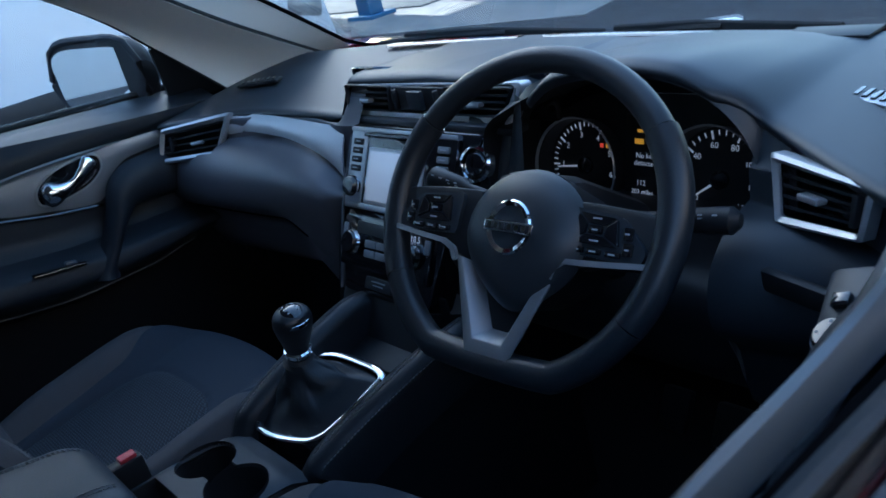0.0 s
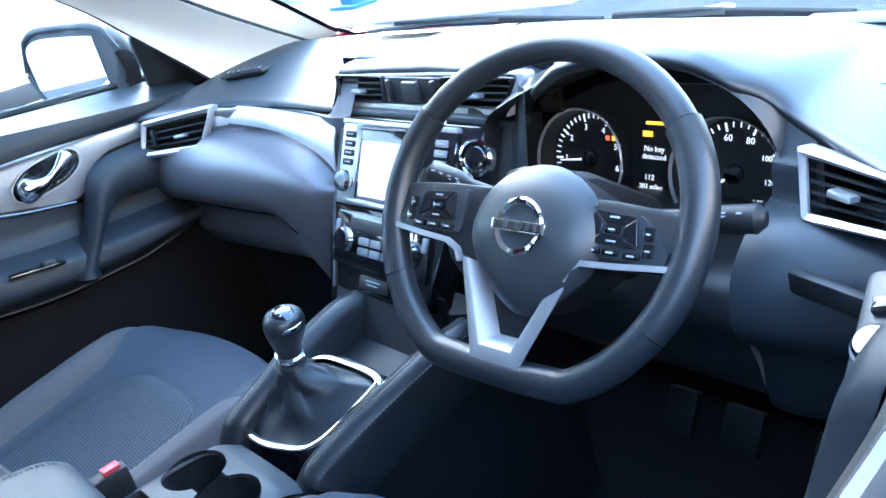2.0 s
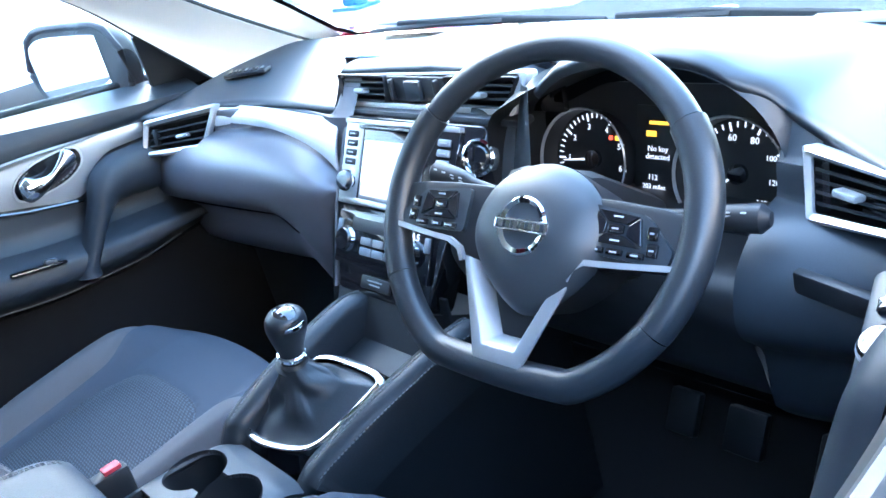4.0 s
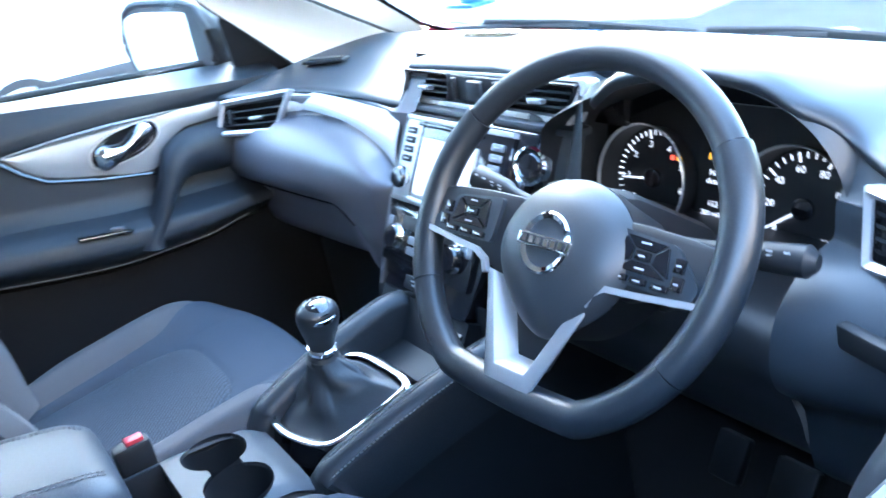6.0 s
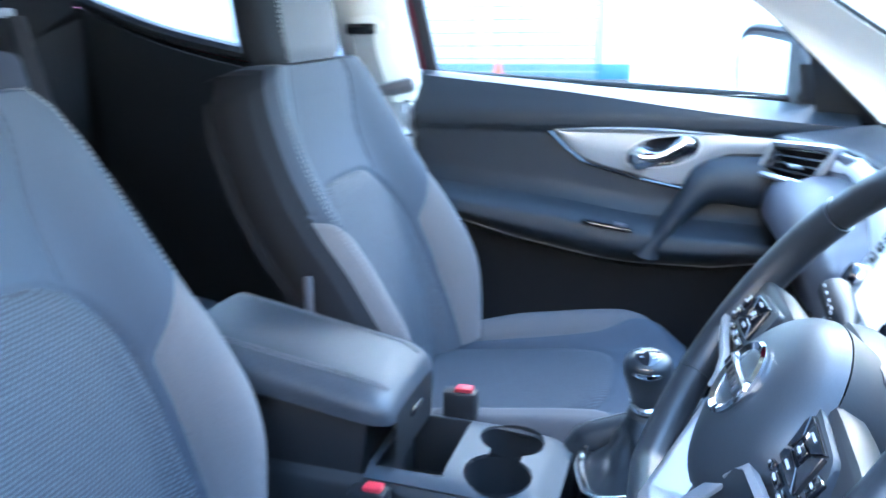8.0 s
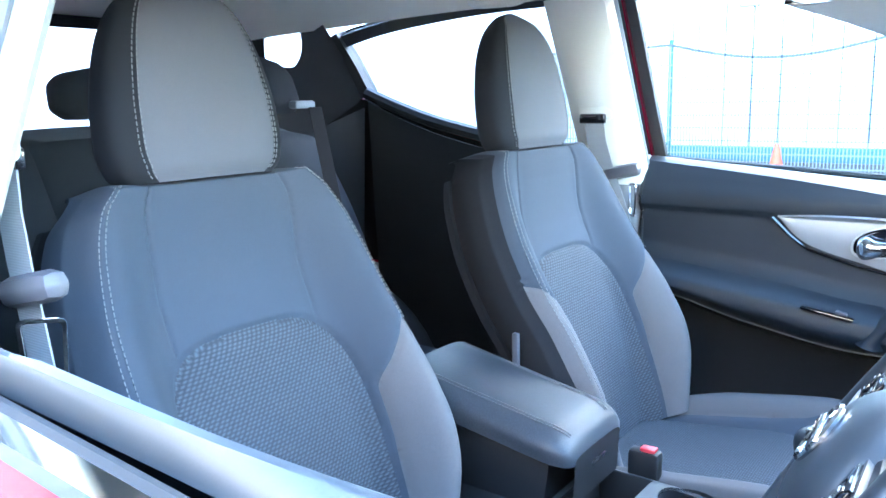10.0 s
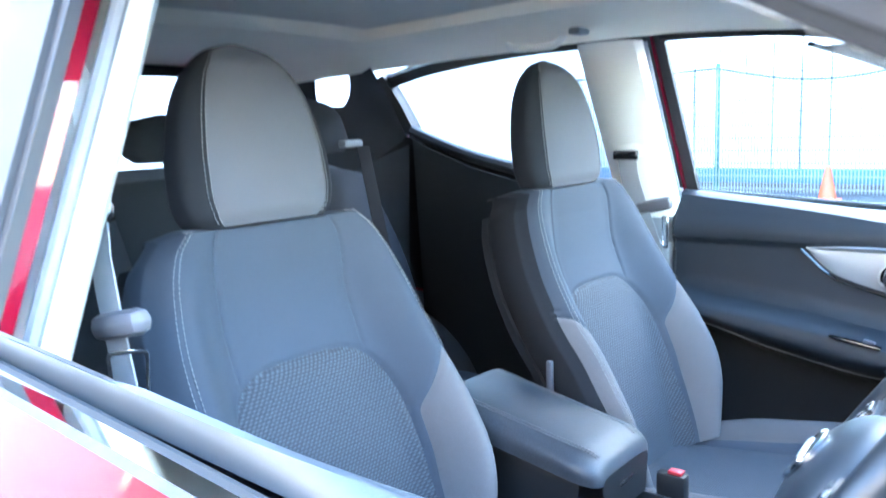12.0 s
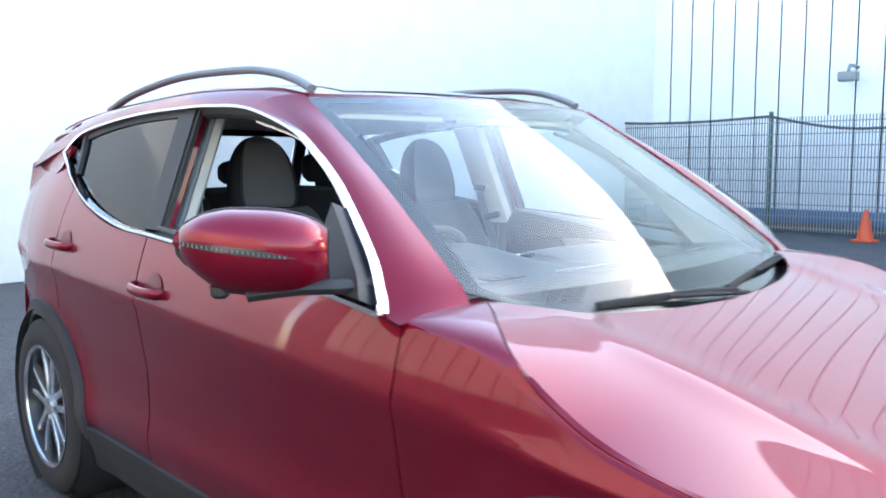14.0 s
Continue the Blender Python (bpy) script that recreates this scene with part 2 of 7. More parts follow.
def sweep(pts, profile, closed=False, up=(0, 0, 1), caps=True, scale=None):
    """A profile of (side, up) offsets carried along the points."""
    bm = bmesh.new()
    pts = [Vector(p) for p in pts]
    rings, m = [], len(pts)
    for i, p in enumerate(pts):
        a = pts[(i - 1) % m] if closed or i else p
        b = pts[(i + 1) % m] if closed or i < m - 1 else p
        d = (b - a).normalized()
        side = d.cross(Vector(up)).normalized()
        top = side.cross(d).normalized()
        k = scale(i / max(1, m - 1)) if scale else 1
        rings.append([bm.verts.new(p + side * s * k + top * h * k) for s, h in profile])
    q = len(profile)
    for i in range(m if closed else m - 1):
        r0, r1 = rings[i], rings[(i + 1) % m]
        for j in range(q):
            bm.faces.new((r0[j], r0[(j + 1) % q], r1[(j + 1) % q], r1[j]))
    if caps and not closed:
        bm.faces.new(rings[0])
        bm.faces.new(rings[-1][::-1])
    return bm


def circle(r, n=10, ry=None):
    return [(r * math.cos(2 * math.pi * i / n), (ry or r) * math.sin(2 * math.pi * i / n)) for i in range(n)]


def tube(pts, r, closed=False, n=10, up=(0, 0, 1), ry=None, scale=None):
    return sweep(pts, circle(r, n, ry), closed, up, scale=scale)


def lathe(profile, m=None, n=40):
    """Turns (radius, height) round z, then lays it by m."""
    bm = bmesh.new()
    m = m or Matrix()
    rings = []
    for r, h in profile:
        if r < 1e-6:
            rings.append([bm.verts.new(m @ Vector((0, 0, h)))])
        else:
            rings.append([bm.verts.new(m @ Vector((r * math.cos(2 * math.pi * i / n), r * math.sin(2 * math.pi * i / n), h))) for i in range(n)])
    for a, b in zip(rings, rings[1:]):
        for i in range(n):
            j = (i + 1) % n
            vs = [a[i % len(a)], a[j % len(a)], b[j % len(b)], b[i % len(b)]]
            vs = [v for k, v in enumerate(vs) if v not in vs[:k]]
            if len(vs) > 2:
                bm.faces.new(vs)
    return bm


def rbox(sx, sy, sz, r=0.004, m=None, seg=2):
    bm = bmesh.new()
    bmesh.ops.create_cube(bm, size=1)
    bmesh.ops.scale(bm, vec=(sx, sy, sz), verts=bm.verts)
    if r:
        bmesh.ops.bevel(bm, geom=bm.edges[:], offset=min(r, 0.45 * min(sx, sy, sz)), segments=seg, affect="EDGES", profile=0.5)
    if m is not None:
        bm.transform(m)
    return bm


def join(*bms):
    out = bms[0]
    for b in bms[1:]:
        me = bpy.data.meshes.new("tmp")
        b.to_mesh(me)
        b.free()
        out.from_mesh(me)
        bpy.data.meshes.remove(me)
    return out


def plate(outline, depth, m=None, r=0.0):
    """A flat outline (x, y) with thickness along -z."""
    bm = bmesh.new()
    f = bm.faces.new([bm.verts.new((x, y, 0)) for x, y in outline])
    ext = bmesh.ops.extrude_face_region(bm, geom=[f])
    vs = [g for g in ext["geom"] if isinstance(g, bmesh.types.BMVert)]
    bmesh.ops.translate(bm, verts=vs, vec=(0, 0, -depth))
    if r:
        bmesh.ops.bevel(bm, geom=[e for e in bm.edges], offset=r, segments=2, affect="EDGES", profile=0.5)
    if m is not None:
        bm.transform(m)
    return bm


def frame_ring(outer, inner, depth, m=None):
    """A flat ring between two outlines of equal count, with thickness."""
    bm = bmesh.new()
    n = len(outer)
    lay = [[bm.verts.new((*p, z)) for p in o] for o, z in ((outer, 0), (inner, 0), (inner, -depth), (outer, -depth))]
    for a in range(4):
        for i in range(n):
            j = (i + 1) % n
            bm.faces.new((lay[a][i], lay[a][j], lay[(a + 1) % 4][j], lay[(a + 1) % 4][i]))
    if m is not None:
        bm.transform(m)
    return bm


def rounded(pts, r, n=5):
    """Rounds the corners of a flat outline."""
    out, m = [], len(pts)
    for i in range(m):
        a, b, c = Vector(pts[i - 1]), Vector(pts[i]), Vector(pts[(i + 1) % m])
        k = min(r, (a - b).length * 0.45, (c - b).length * 0.45)
        p, q = b + (a - b).normalized() * k, b + (c - b).normalized() * k
        for j in range(n + 1):
            t = j / n
            out.append(tuple((1 - t) ** 2 * p + 2 * t * (1 - t) * b + t * t * q))
    return out


def inset(pts, d):
    c = Vector((sum(p[0] for p in pts) / len(pts), sum(p[1] for p in pts) / len(pts)))
    out, m = [], len(pts)
    for i in range(m):
        a, b, e = Vector(pts[i - 1]), Vector(pts[i]), Vector(pts[(i + 1) % m])
        t = (e - a).normalized()
        nrm = Vector((-t.y, t.x))
        if nrm.dot(c - b) < 0:
            nrm = -nrm
        out.append(tuple(b + nrm * d))
    return out


def stitches(pts, parent, step=0.007, length=0.0045, w=0.0006, up=(0, 0, 1), name="stitching"):
    bm = bmesh.new()
    pts = [Vector(p) for p in pts]
    run = 0.0
    for a, b in zip(pts, pts[1:]):
        d = b - a
        ln = d.length
        if ln < 1e-6:
            continue
        d.normalize()
        side = d.cross(Vector(up))
        side = side.normalized() if side.length > 1e-5 else Vector((1, 0, 0))
        top = side.cross(d)
        s = -run
        while s < ln:
            if s >= 0:
                o = a + d * s
                ring = [[bm.verts.new(o + d * k + side * w * cx + top * w * cy) for cx, cy in ((-1, -1), (1, -1), (1, 1), (-1, 1))] for k in (0, length)]
                for j in range(4):
                    bm.faces.new((ring[0][j], ring[0][(j + 1) % 4], ring[1][(j + 1) % 4], ring[1][j]))
                bm.faces.new(ring[0][::-1])
                bm.faces.new(ring[1])
            s += step
        run = (ln - (s - step)) if s >= 0 else run + ln
        run = min(run, step)
    return finish(name, bm, M_STITCH, parent, "grey stitching", smooth=False)


def axes(origin, x, y):
    """A frame whose z is x cross y."""
    x = Vector(x).normalized()
    z = x.cross(Vector(y)).normalized()
    y = z.cross(x)
    m = Matrix((x, y, z)).transposed().to_4x4()
    m.translation = origin
    return m


def writing(text, size, m, material, parent, name="lettering"):
    c = bpy.data.curves.new(name, "FONT")
    c.body, c.size, c.align_x, c.align_y = text, size, "CENTER", "CENTER"
    c.extrude = 0.0002
    c.resolution_u = 2
    c.materials.append(material)
    ob = new(name, c)
    ob.matrix_world = m
    ob.parent = parent
    return ob
# ---- dashboard ----
X_HALF = 0.725


def dash_lip(x):
    s = abs(x)
    y = curve([(0, 0.262), (0.2, 0.258), (0.35, 0.255), (0.5, 0.240), (0.56, 0.222), (0.62, 0.185), (0.68, 0.145), (0.73, 0.118)], s)
    if x < -0.205:
        k = smooth(-0.205, -0.245, x)
        y = lerp(y, y - 0.012, k)
        return y, lerp(1.030, curve([(0.24, 0.966), (0.35, 0.968), (0.5, 0.970), (0.6, 0.972), (0.73, 0.970)], s), k)
    if x > 0.16:
        y = lerp(y, 0.205, smooth(0.19, 0.26, x) * (1 - smooth(0.5, 0.56, x)))
        z = curve([(0.16, 1.022), (0.2, 1.012), (0.24, 1.022), (0.29, 1.052), (0.34, 1.064), (0.4, 1.068), (0.46, 1.062), (0.52, 1.034), (0.565, 1.002), (0.63, 0.990), (0.73, 0.978)], x)
    else:
        z = curve([(0, 1.035), (0.2, 1.028), (0.35, 1.008), (0.5, 0.992), (0.6, 0.984), (0.73, 0.974)], s)
    return y, z


def dash_section(x):
    s = abs(x)
    yl, zl = dash_lip(x)
    yw = 0.566 - 0.16 * s * s
    shift = 0.026 * smooth(0.54, 0.66, x)
    yb = curve([(0, 0.235), (0.2, 0.212), (0.35, 0.235), (0.5, 0.215), (0.58, 0.185), (0.73, 0.115)], s) + shift
    zt = curve([(0, 0.965), (0.2, 0.952), (0.35, 0.952), (0.58, 0.955), (0.73, 0.952)], s)
    zb = curve([(0, 0.84), (0.18, 0.855), (0.222, 0.882), (0.254, 0.900), (0.313, 0.916), (0.404, 0.926), (0.58, 0.924), (0.73, 0.905)], s)
    low = smooth(0.40, 0.25, s) * (1 if x < 0 else 0)
    yg = curve([(0, 0.19), (0.17, 0.185), (0.22, 0.15), (0.4, 0.125), (0.6, 0.105), (0.73, 0.095)], s) + shift
    return [(yw + 0.035, 0.985), (yw, 1.012), (lerp(yw, yl, 0.35), lerp(1.012, zl, 0.35) + 0.003), (lerp(yw, yl, 0.7), lerp(1.012, zl, 0.8) + 0.004),
            (yl + 0.03, zl + 0.002), (yl + 0.008, zl - 0.001), (yl, zl - 0.008), (yl + 0.006, zl - 0.018), (yb + 0.012, zt + 0.004), (yb + 0.006, zt), (yb + 0.004, zb), (yb - 0.006, zb - 0.004),
            (lerp(yb, yg, 0.45), zb - 0.012), (lerp(yb, yg, 0.9), lerp(zb, 0.84, 0.5)), (yg - 0.003, 0.84), (yg + 0.006 - 0.006 * low, 0.808 - 0.01 * low), (yg + 0.03 - 0.028 * low, 0.785 - 0.025 * low), (yg + 0.05 - 0.035 * low, 0.76 - 0.045 * low), (yg + 0.09 - 0.03 * low, 0.66 - 0.03 * low), (0.42, 0.60)]


dashboard = thing("dashboard", "dark grey soft-touch dashboard with silver trims spanning the car", "dashboard", at=(0, 0.3, 0.6))
dashboard.location = (0, 0, 0)


def dash_fn(lo, hi, first, last, steps):
    def fn(u, v):
        x = lerp(lo, hi, u)
        sec = dash_section(x)[first:last + 1]
        pts = spline([(0, *p) for p in sec], steps)
        p = pts[min(len(pts) - 1, round(v * (len(pts) - 1)))]
        return (x, p.y, p.z)
    def hole(u, v):
        x, y, z = fn(u, v)
        if first >= 7 and ((-0.700 < x < -0.578 and 0.900 < z < 0.962) or (0.588 < x < 0.690 and 0.920 < z < 0.978)):
            return None
        return 0
    return grid(fn, max(8, int((hi - lo) / 0.006)), (last - first) * steps, pick=hole)


part("top_pad", dash_fn(-X_HALF, X_HALF, 0, 7, 4), M_DASH, dashboard, "soft dark upper pad")
# lighter than the pad above, for the light that falls on it
part("passenger_face", dash_fn(-X_HALF, -0.165, 7, 19, 4), M_DASHFACE, dashboard, "bulging glovebox face")
part("driver_face", dash_fn(0.545, X_HALF, 7, 19, 4), M_DASH, dashboard)


def knee_fn(u, v):
    x = lerp(0.12, 0.546, u)
    pts = spline([(0, 0.33, 0.845), (0, 0.24, 0.85), (0, 0.16, 0.85), (0, 0.13, 0.82), (0, 0.15, 0.76), (0, 0.2, 0.68), (0, 0.42, 0.6)], 5)
    p = pts[min(len(pts) - 1, round(v * (len(pts) - 1)))]
    return (x, p.y, p.z)


part("knee_panel", grid(knee_fn, 20, 30), M_DASHLOW, dashboard)


def band_fn(u, v):
    x = lerp(-0.578, -0.204, u)
    zt = curve([(-0.58, 0.962), (-0.46, 0.962), (-0.36, 0.959), (-0.275, 0.955), (-0.2, 0.952)], x)
    zb = curve([(-0.58, 0.930), (-0.506, 0.932), (-0.404, 0.930), (-0.313, 0.918), (-0.254, 0.902), (-0.222, 0.886), (-0.2, 0.868)], x)
    y = lerp(0.226, lerp(0.212, 0.197, u * u), v) - 0.006 * math.sin(math.pi * v) - 0.02 * smooth(-0.53, -0.58, x)
    return (x, y, lerp(zt, zb, v))


part("trim_strip", grid(band_fn, 40, 6), M_STRIP, dashboard, "satin silver strip with window light in its colour", solid=0.004, offset=0)


part("glovebox_gap", tube([(x, dash_section(x)[16][0] - 0.001, dash_section(x)[16][1]) for x in np.linspace(-0.70, -0.30, 30)], 0.0022, n=6), M_PIANO, dashboard)
part("pad_gap", tube([(x, dash_section(x)[7][0] - 0.002, dash_section(x)[7][1] - 0.004) for x in np.linspace(-0.70, -0.24, 30)], 0.002, n=6), M_PIANO, dashboard)


def vent(corners, slats, parent, frame_w=0.008, depth=0.05, tab_at=0.5, label="chrome-edged air vent", frame_mat=None, wheel=0):
    """An air vent in a four-cornered opening: top outer, top inner, bottom inner, bottom outer."""
    a, b, c, d = [Vector(p) for p in corners]
    nrm = (b - a).cross(d - a).normalized()
    if nrm.y > 0:
        nrm = -nrm
    def at(u, v, k=0.0):
        return a.lerp(b, u).lerp(d.lerp(c, u), v) + nrm * k
    size = ((b - a).length, (d - a).length)
    fu, fv = frame_w / size[0], frame_w / size[1]
    out2 = rounded([(-fu, -fv), (1 + fu, -fv), (1 + fu, 1 + fv), (-fu, 1 + fv)], 0.08)
    in2 = rounded([(0.0, 0.0), (1, 0.0), (1, 1), (0.0, 1)], 0.06)
    bm = bmesh.new()
    lay = [[bm.verts.new(at(u, v, k)) for u, v in o] for o, k in ((out2, -0.012), (out2, 0.002), ([(lerp(p[0], q[0], 0.45), lerp(p[1], q[1], 0.45)) for p, q in zip(out2, in2)], 0.005), (in2, 0.001), (in2, -0.02))]
    n = len(out2)
    for r0, r1 in zip(lay, lay[1:]):
        for i in range(n):
            bm.faces.new((r0[i], r0[(i + 1) % n], r1[(i + 1) % n], r1[i]))
    v_ = part("air_vent", bm, frame_mat or M_SILVER, parent, label)
    bm = bmesh.new()
    lay = [[bm.verts.new(at(u, v, k)) for u, v in in2] for k in (-0.002, -depth)]
    for i in range(n):
        bm.faces.new((lay[0][i], lay[0][(i + 1) % n], lay[1][(i + 1) % n], lay[1][i]))
    bm.faces.new(lay[1])
    part("duct", bm, M_PIANO, v_)
    for s in range(slats):
        v = (s + 0.5) / slats
        bm = bmesh.new()
        prof = [(-0.0016, -0.003), (-0.0016, -0.024), (0.0016, -0.024), (0.0016, -0.003)]
        tilt = 0.008
        rows = [[bm.verts.new(at(u, v + (h + (0.5 * tilt if k < -0.01 else -0.5 * tilt)) / size[1], k)) for h, k in prof] for u in (0.01, 0.5, 0.99)]
        for r0, r1 in zip(rows, rows[1:]):
            for j in range(4):
                bm.faces.new((r0[j], r0[(j + 1) % 4], r1[(j + 1) % 4], r1[j]))
        bm.faces.new(rows[0])
        bm.faces.new(rows[-1][::-1])
        part("slat", bm, M_DASHLOW, v_, smooth=False)
    if tab_at is not None:
        vt = (int(slats / 2) + 0.5) / slats
        o = at(tab_at, vt, 0.001)
        part("tab", rbox(0.026, 0.014, 0.007, 0.002, axes(o, b - a, nrm)), M_SILVER, v_, "small silver tab")
    if wheel:
        part("thumb_wheel", rbox(0.007, 0.02, 0.032, 0.002, axes(at(wheel, 0.5, -0.006), b - a, nrm)), M_DASHLOW, v_)
    return v_


vent([(-0.693, 0.108, 0.953), (-0.572, 0.188, 0.962), (-0.590, 0.158, 0.905), (-0.695, 0.088, 0.905)], 4, dashboard, tab_at=0.62, wheel=0.14, frame_w=0.011)
vent([(0.589, 0.186, 0.975), (0.688, 0.146, 0.972), (0.682, 0.140, 0.933), (0.594, 0.175, 0.923)], 5, dashboard, tab_at=0.42, frame_w=0.009, wheel=0.92)
# centre vents share one silver surround
vent([(-0.212, 0.256, 1.016), (-0.095, 0.255, 1.016), (-0.095, 0.248, 0.980), (-0.203, 0.248, 0.980)], 4, dashboard, tab_at=0.45, frame_w=0.003, frame_mat=M_DASHLOW)
vent([(0.045, 0.255, 1.017), (0.178, 0.256, 1.018), (0.157, 0.248, 0.981), (0.045, 0.248, 0.980)], 4, dashboard, tab_at=0.5, frame_w=0.003, frame_mat=M_DASHLOW)
hz = part("hazard_panel", rbox(0.13, 0.03, 0.04, 0.004, Matrix.Translation((-0.025, 0.266, 0.998))), M_DASHLOW, dashboard)
part("hazard_switch", rbox(0.034, 0.012, 0.03, 0.003, Matrix.Translation((-0.025, 0.249, 0.998))), M_DASH, hz, "square hazard light switch")
for dx in (-0.05, 0.05):
    part("thumb_wheel", rbox(0.008, 0.014, 0.034, 0.003, Matrix.Translation((-0.025 + dx, 0.25, 0.998))), M_DASHLOW, hz)
VENT_FACE = axes((0, 0.254, 1.0), (1, 0, 0), (0, 0.15, 0.99))
cv_out = rounded([(-0.224, 0.018), (0.198, 0.027), (0.166, -0.034), (-0.208, -0.038)], 0.012)
cv_in = rounded([(-0.214, 0.015), (0.184, 0.023), (0.157, -0.023), (-0.199, -0.026)], 0.010)
# paler trim here makes up for the pad's shade on the surround
part("vent_surround", frame_ring(cv_out, cv_in, 0.022, VENT_FACE), M_STRIP, dashboard, "satin silver vent surround", bevel=0.002)
part("vent_underside", rbox(0.42, 0.03, 0.012, 0.005, Matrix.Translation((-0.02, 0.25, 0.962))), M_DASH, dashboard)
part("vent_backing", rbox(0.46, 0.01, 0.075, 0, Matrix.Translation((-0.02, 0.305, 0.995))), M_PIANO, dashboard)

# defroster slots and speaker grille in the pad
for lo, hi in ((-0.40, -0.06), (0.0, 0.33)):
    part("defroster_slot", tube([(x, 0.535 - 0.16 * x * x, 1.016) for x in np.linspace(lo, hi, 16)], 0.012, n=8, ry=0.003), M_PIANO, dashboard)
part("sensor_cover", rbox(0.11, 0.05, 0.006, 0.002, Matrix.Translation((0.50, 0.50, 1.016))), M_DASHLOW, dashboard)
for side in (-1, 1):
    o = Vector((side * 0.62, 0.315, 0.998))
    g = part("side_demister", rbox(0.10, 0.03, 0.008, 0.003, axes(o, (1, -side * 0.55, 0), (0, 1, 0.03))), M_SILVER if side > 0 else M_DASHLOW, dashboard)
    for i in range(7):
        part("slat", rbox(0.006, 0.022, 0.004, 0.001, axes(o + Vector((1, -side * 0.55, 0)).normalized() * (i - 3) * 0.0125 + Vector((0, 0, 0.004)), (1, -0.55 * side + 0.5, 0), (0, 1, 0.03))), M_PIANO, g, smooth=False)

# ---- centre stack ----
STACK = axes((-0.028, 0.168, 0.85), (1, 0, 0), (0, 0.463, 0.886))


def on_stack(x, v, k=0.0):
    return STACK @ Matrix.Translation((x, v, k))


def cap_box(name, w, h, d, m, material, parent, r=0.002, label=""):
    return part(name, rbox(w, h, d, r, m), material, parent, label)


part("stack_panel", plate(rounded([(-0.152, 0.125), (0.165, 0.125), (0.12, -0.02), (0.10, -0.15), (-0.118, -0.15), (-0.148, -0.02)], 0.015), 0.05, on_stack(0, 0, 0)), M_PIANO, dashboard, "gloss black centre panel", bevel=0.003)
radio = thing("radio_unit", "silver-framed radio with a pale screen in the centre panel", "radio")
cap_box("face", 0.262, 0.135, 0.010, on_stack(-0.008, 0.05, 0.003), M_PIANO, radio, 0.004)
cap_box("button_column", 0.046, 0.128, 0.012, on_stack(-0.112, 0.05, 0.004), M_SILVER, radio, 0.003)
cap_box("lower_strip", 0.20, 0.010, 0.012, on_stack(-0.030, -0.008, 0.004), M_SILVER, radio, 0.002)
cap_box("upper_strip", 0.262, 0.008, 0.012, on_stack(-0.008, 0.116, 0.004), M_SILVER, radio, 0.002)
cap_box("disc_slot", 0.16, 0.006, 0.004, on_stack(-0.02, 0.108, 0.010), M_PIANO, radio)
cap_box("screen_bezel", 0.140, 0.092, 0.004, on_stack(-0.012, 0.043, 0.0095), M_SILVER, radio)
cap_box("screen", 0.128, 0.080, 0.003, on_stack(-0.012, 0.043, 0.0112), M_SCREEN, radio, 0.001, "screen with a bright reflection in its colour and glow")
for sx in (-0.105, 0.105):
    for i in range(4 if sx < 0 else 3):
        cap_box("button", 0.026, 0.0105, 0.004, on_stack(sx - 0.007, 0.096 - 0.0145 * i, 0.0105), M_DASHLOW if sx < 0 else M_GREYPL, radio)
        cap_box("print_bar", 0.013, 0.0018, 0.0006, on_stack(sx - 0.007, 0.096 - 0.0145 * i, 0.0128), M_WHITE, radio, 0)
    part("knob", lathe([(0.017, 0), (0.017, 0.012), (0.014, 0.016), (0, 0.0165)], on_stack(sx - 0.005, 0.022, 0.009)), M_PIANO, radio, "black and chrome rotary knob")
    part("knob_ring", lathe([(0.0175, 0.0), (0.0185, 0.004), (0.0175, 0.008)], on_stack(sx - 0.005, 0.022, 0.009)), M_CHROME, radio)
climate = thing("climate_panel", "black climate control panel with two chrome knobs", "control panel")
cap_box("face", 0.225, 0.085, 0.012, on_stack(-0.014, -0.066, 0.003), M_PIANO, climate, 0.004)
cap_box("display", 0.15, 0.02, 0.003, on_stack(-0.012, -0.042, 0.0095), M_DIAL, climate, 0.001)
writing("18.5", 0.014, on_stack(0.062, -0.042, 0.0115), M_LIT, climate)
for sx in (-0.090, 0.062):
    part("knob", lathe([(0.019, 0), (0.019, 0.014), (0.016, 0.018), (0, 0.0185)], on_stack(sx, -0.068, 0.008)), M_PIANO, climate, "rotary temperature knob")
    part("knob_ring", lathe([(0.0195, 0.004), (0.0215, 0.008), (0.0195, 0.014)], on_stack(sx, -0.068, 0.008)), M_CHROME, climate)
for i in range(3):
    for j in range(2):
        cap_box("button", 0.026, 0.012, 0.004, on_stack(-0.048 + i * 0.029, -0.066 - 0.016 * j, 0.010), M_GREYPL, climate)
cap_box("button", 0.012, 0.022, 0.004, on_stack(-0.118, -0.05, 0.0095), M_GREYPL, climate)
cap_box("button", 0.012, 0.022, 0.004, on_stack(0.090, -0.05, 0.0095), M_GREYPL, climate)
cap_box("lower_plate", 0.07, 0.02, 0.006, on_stack(-0.02, -0.128, 0.003), M_DASHLOW, climate)
cap_box("print_bar", 0.035, 0.002, 0.0006, on_stack(-0.02, -0.124, 0.0064), M_WHITE, climate)
cap_box("print_bar", 0.026, 0.002, 0.0006, on_stack(-0.02, -0.130, 0.0064), M_WHITE, climate)
part("stack_edge", tube([on_stack(-0.155, 0.12, -0.004) @ Vector(), on_stack(-0.151, -0.02, -0.002) @ Vector(), on_stack(-0.122, -0.15, 0) @ Vector()], 0.003, n=6), M_DASHFACE, dashboard)
part("stack_edge", tube([on_stack(0.168, 0.12, -0.004) @ Vector(), on_stack(0.124, -0.02, -0.002) @ Vector()], 0.003, n=6), M_DASHFACE, dashboard)


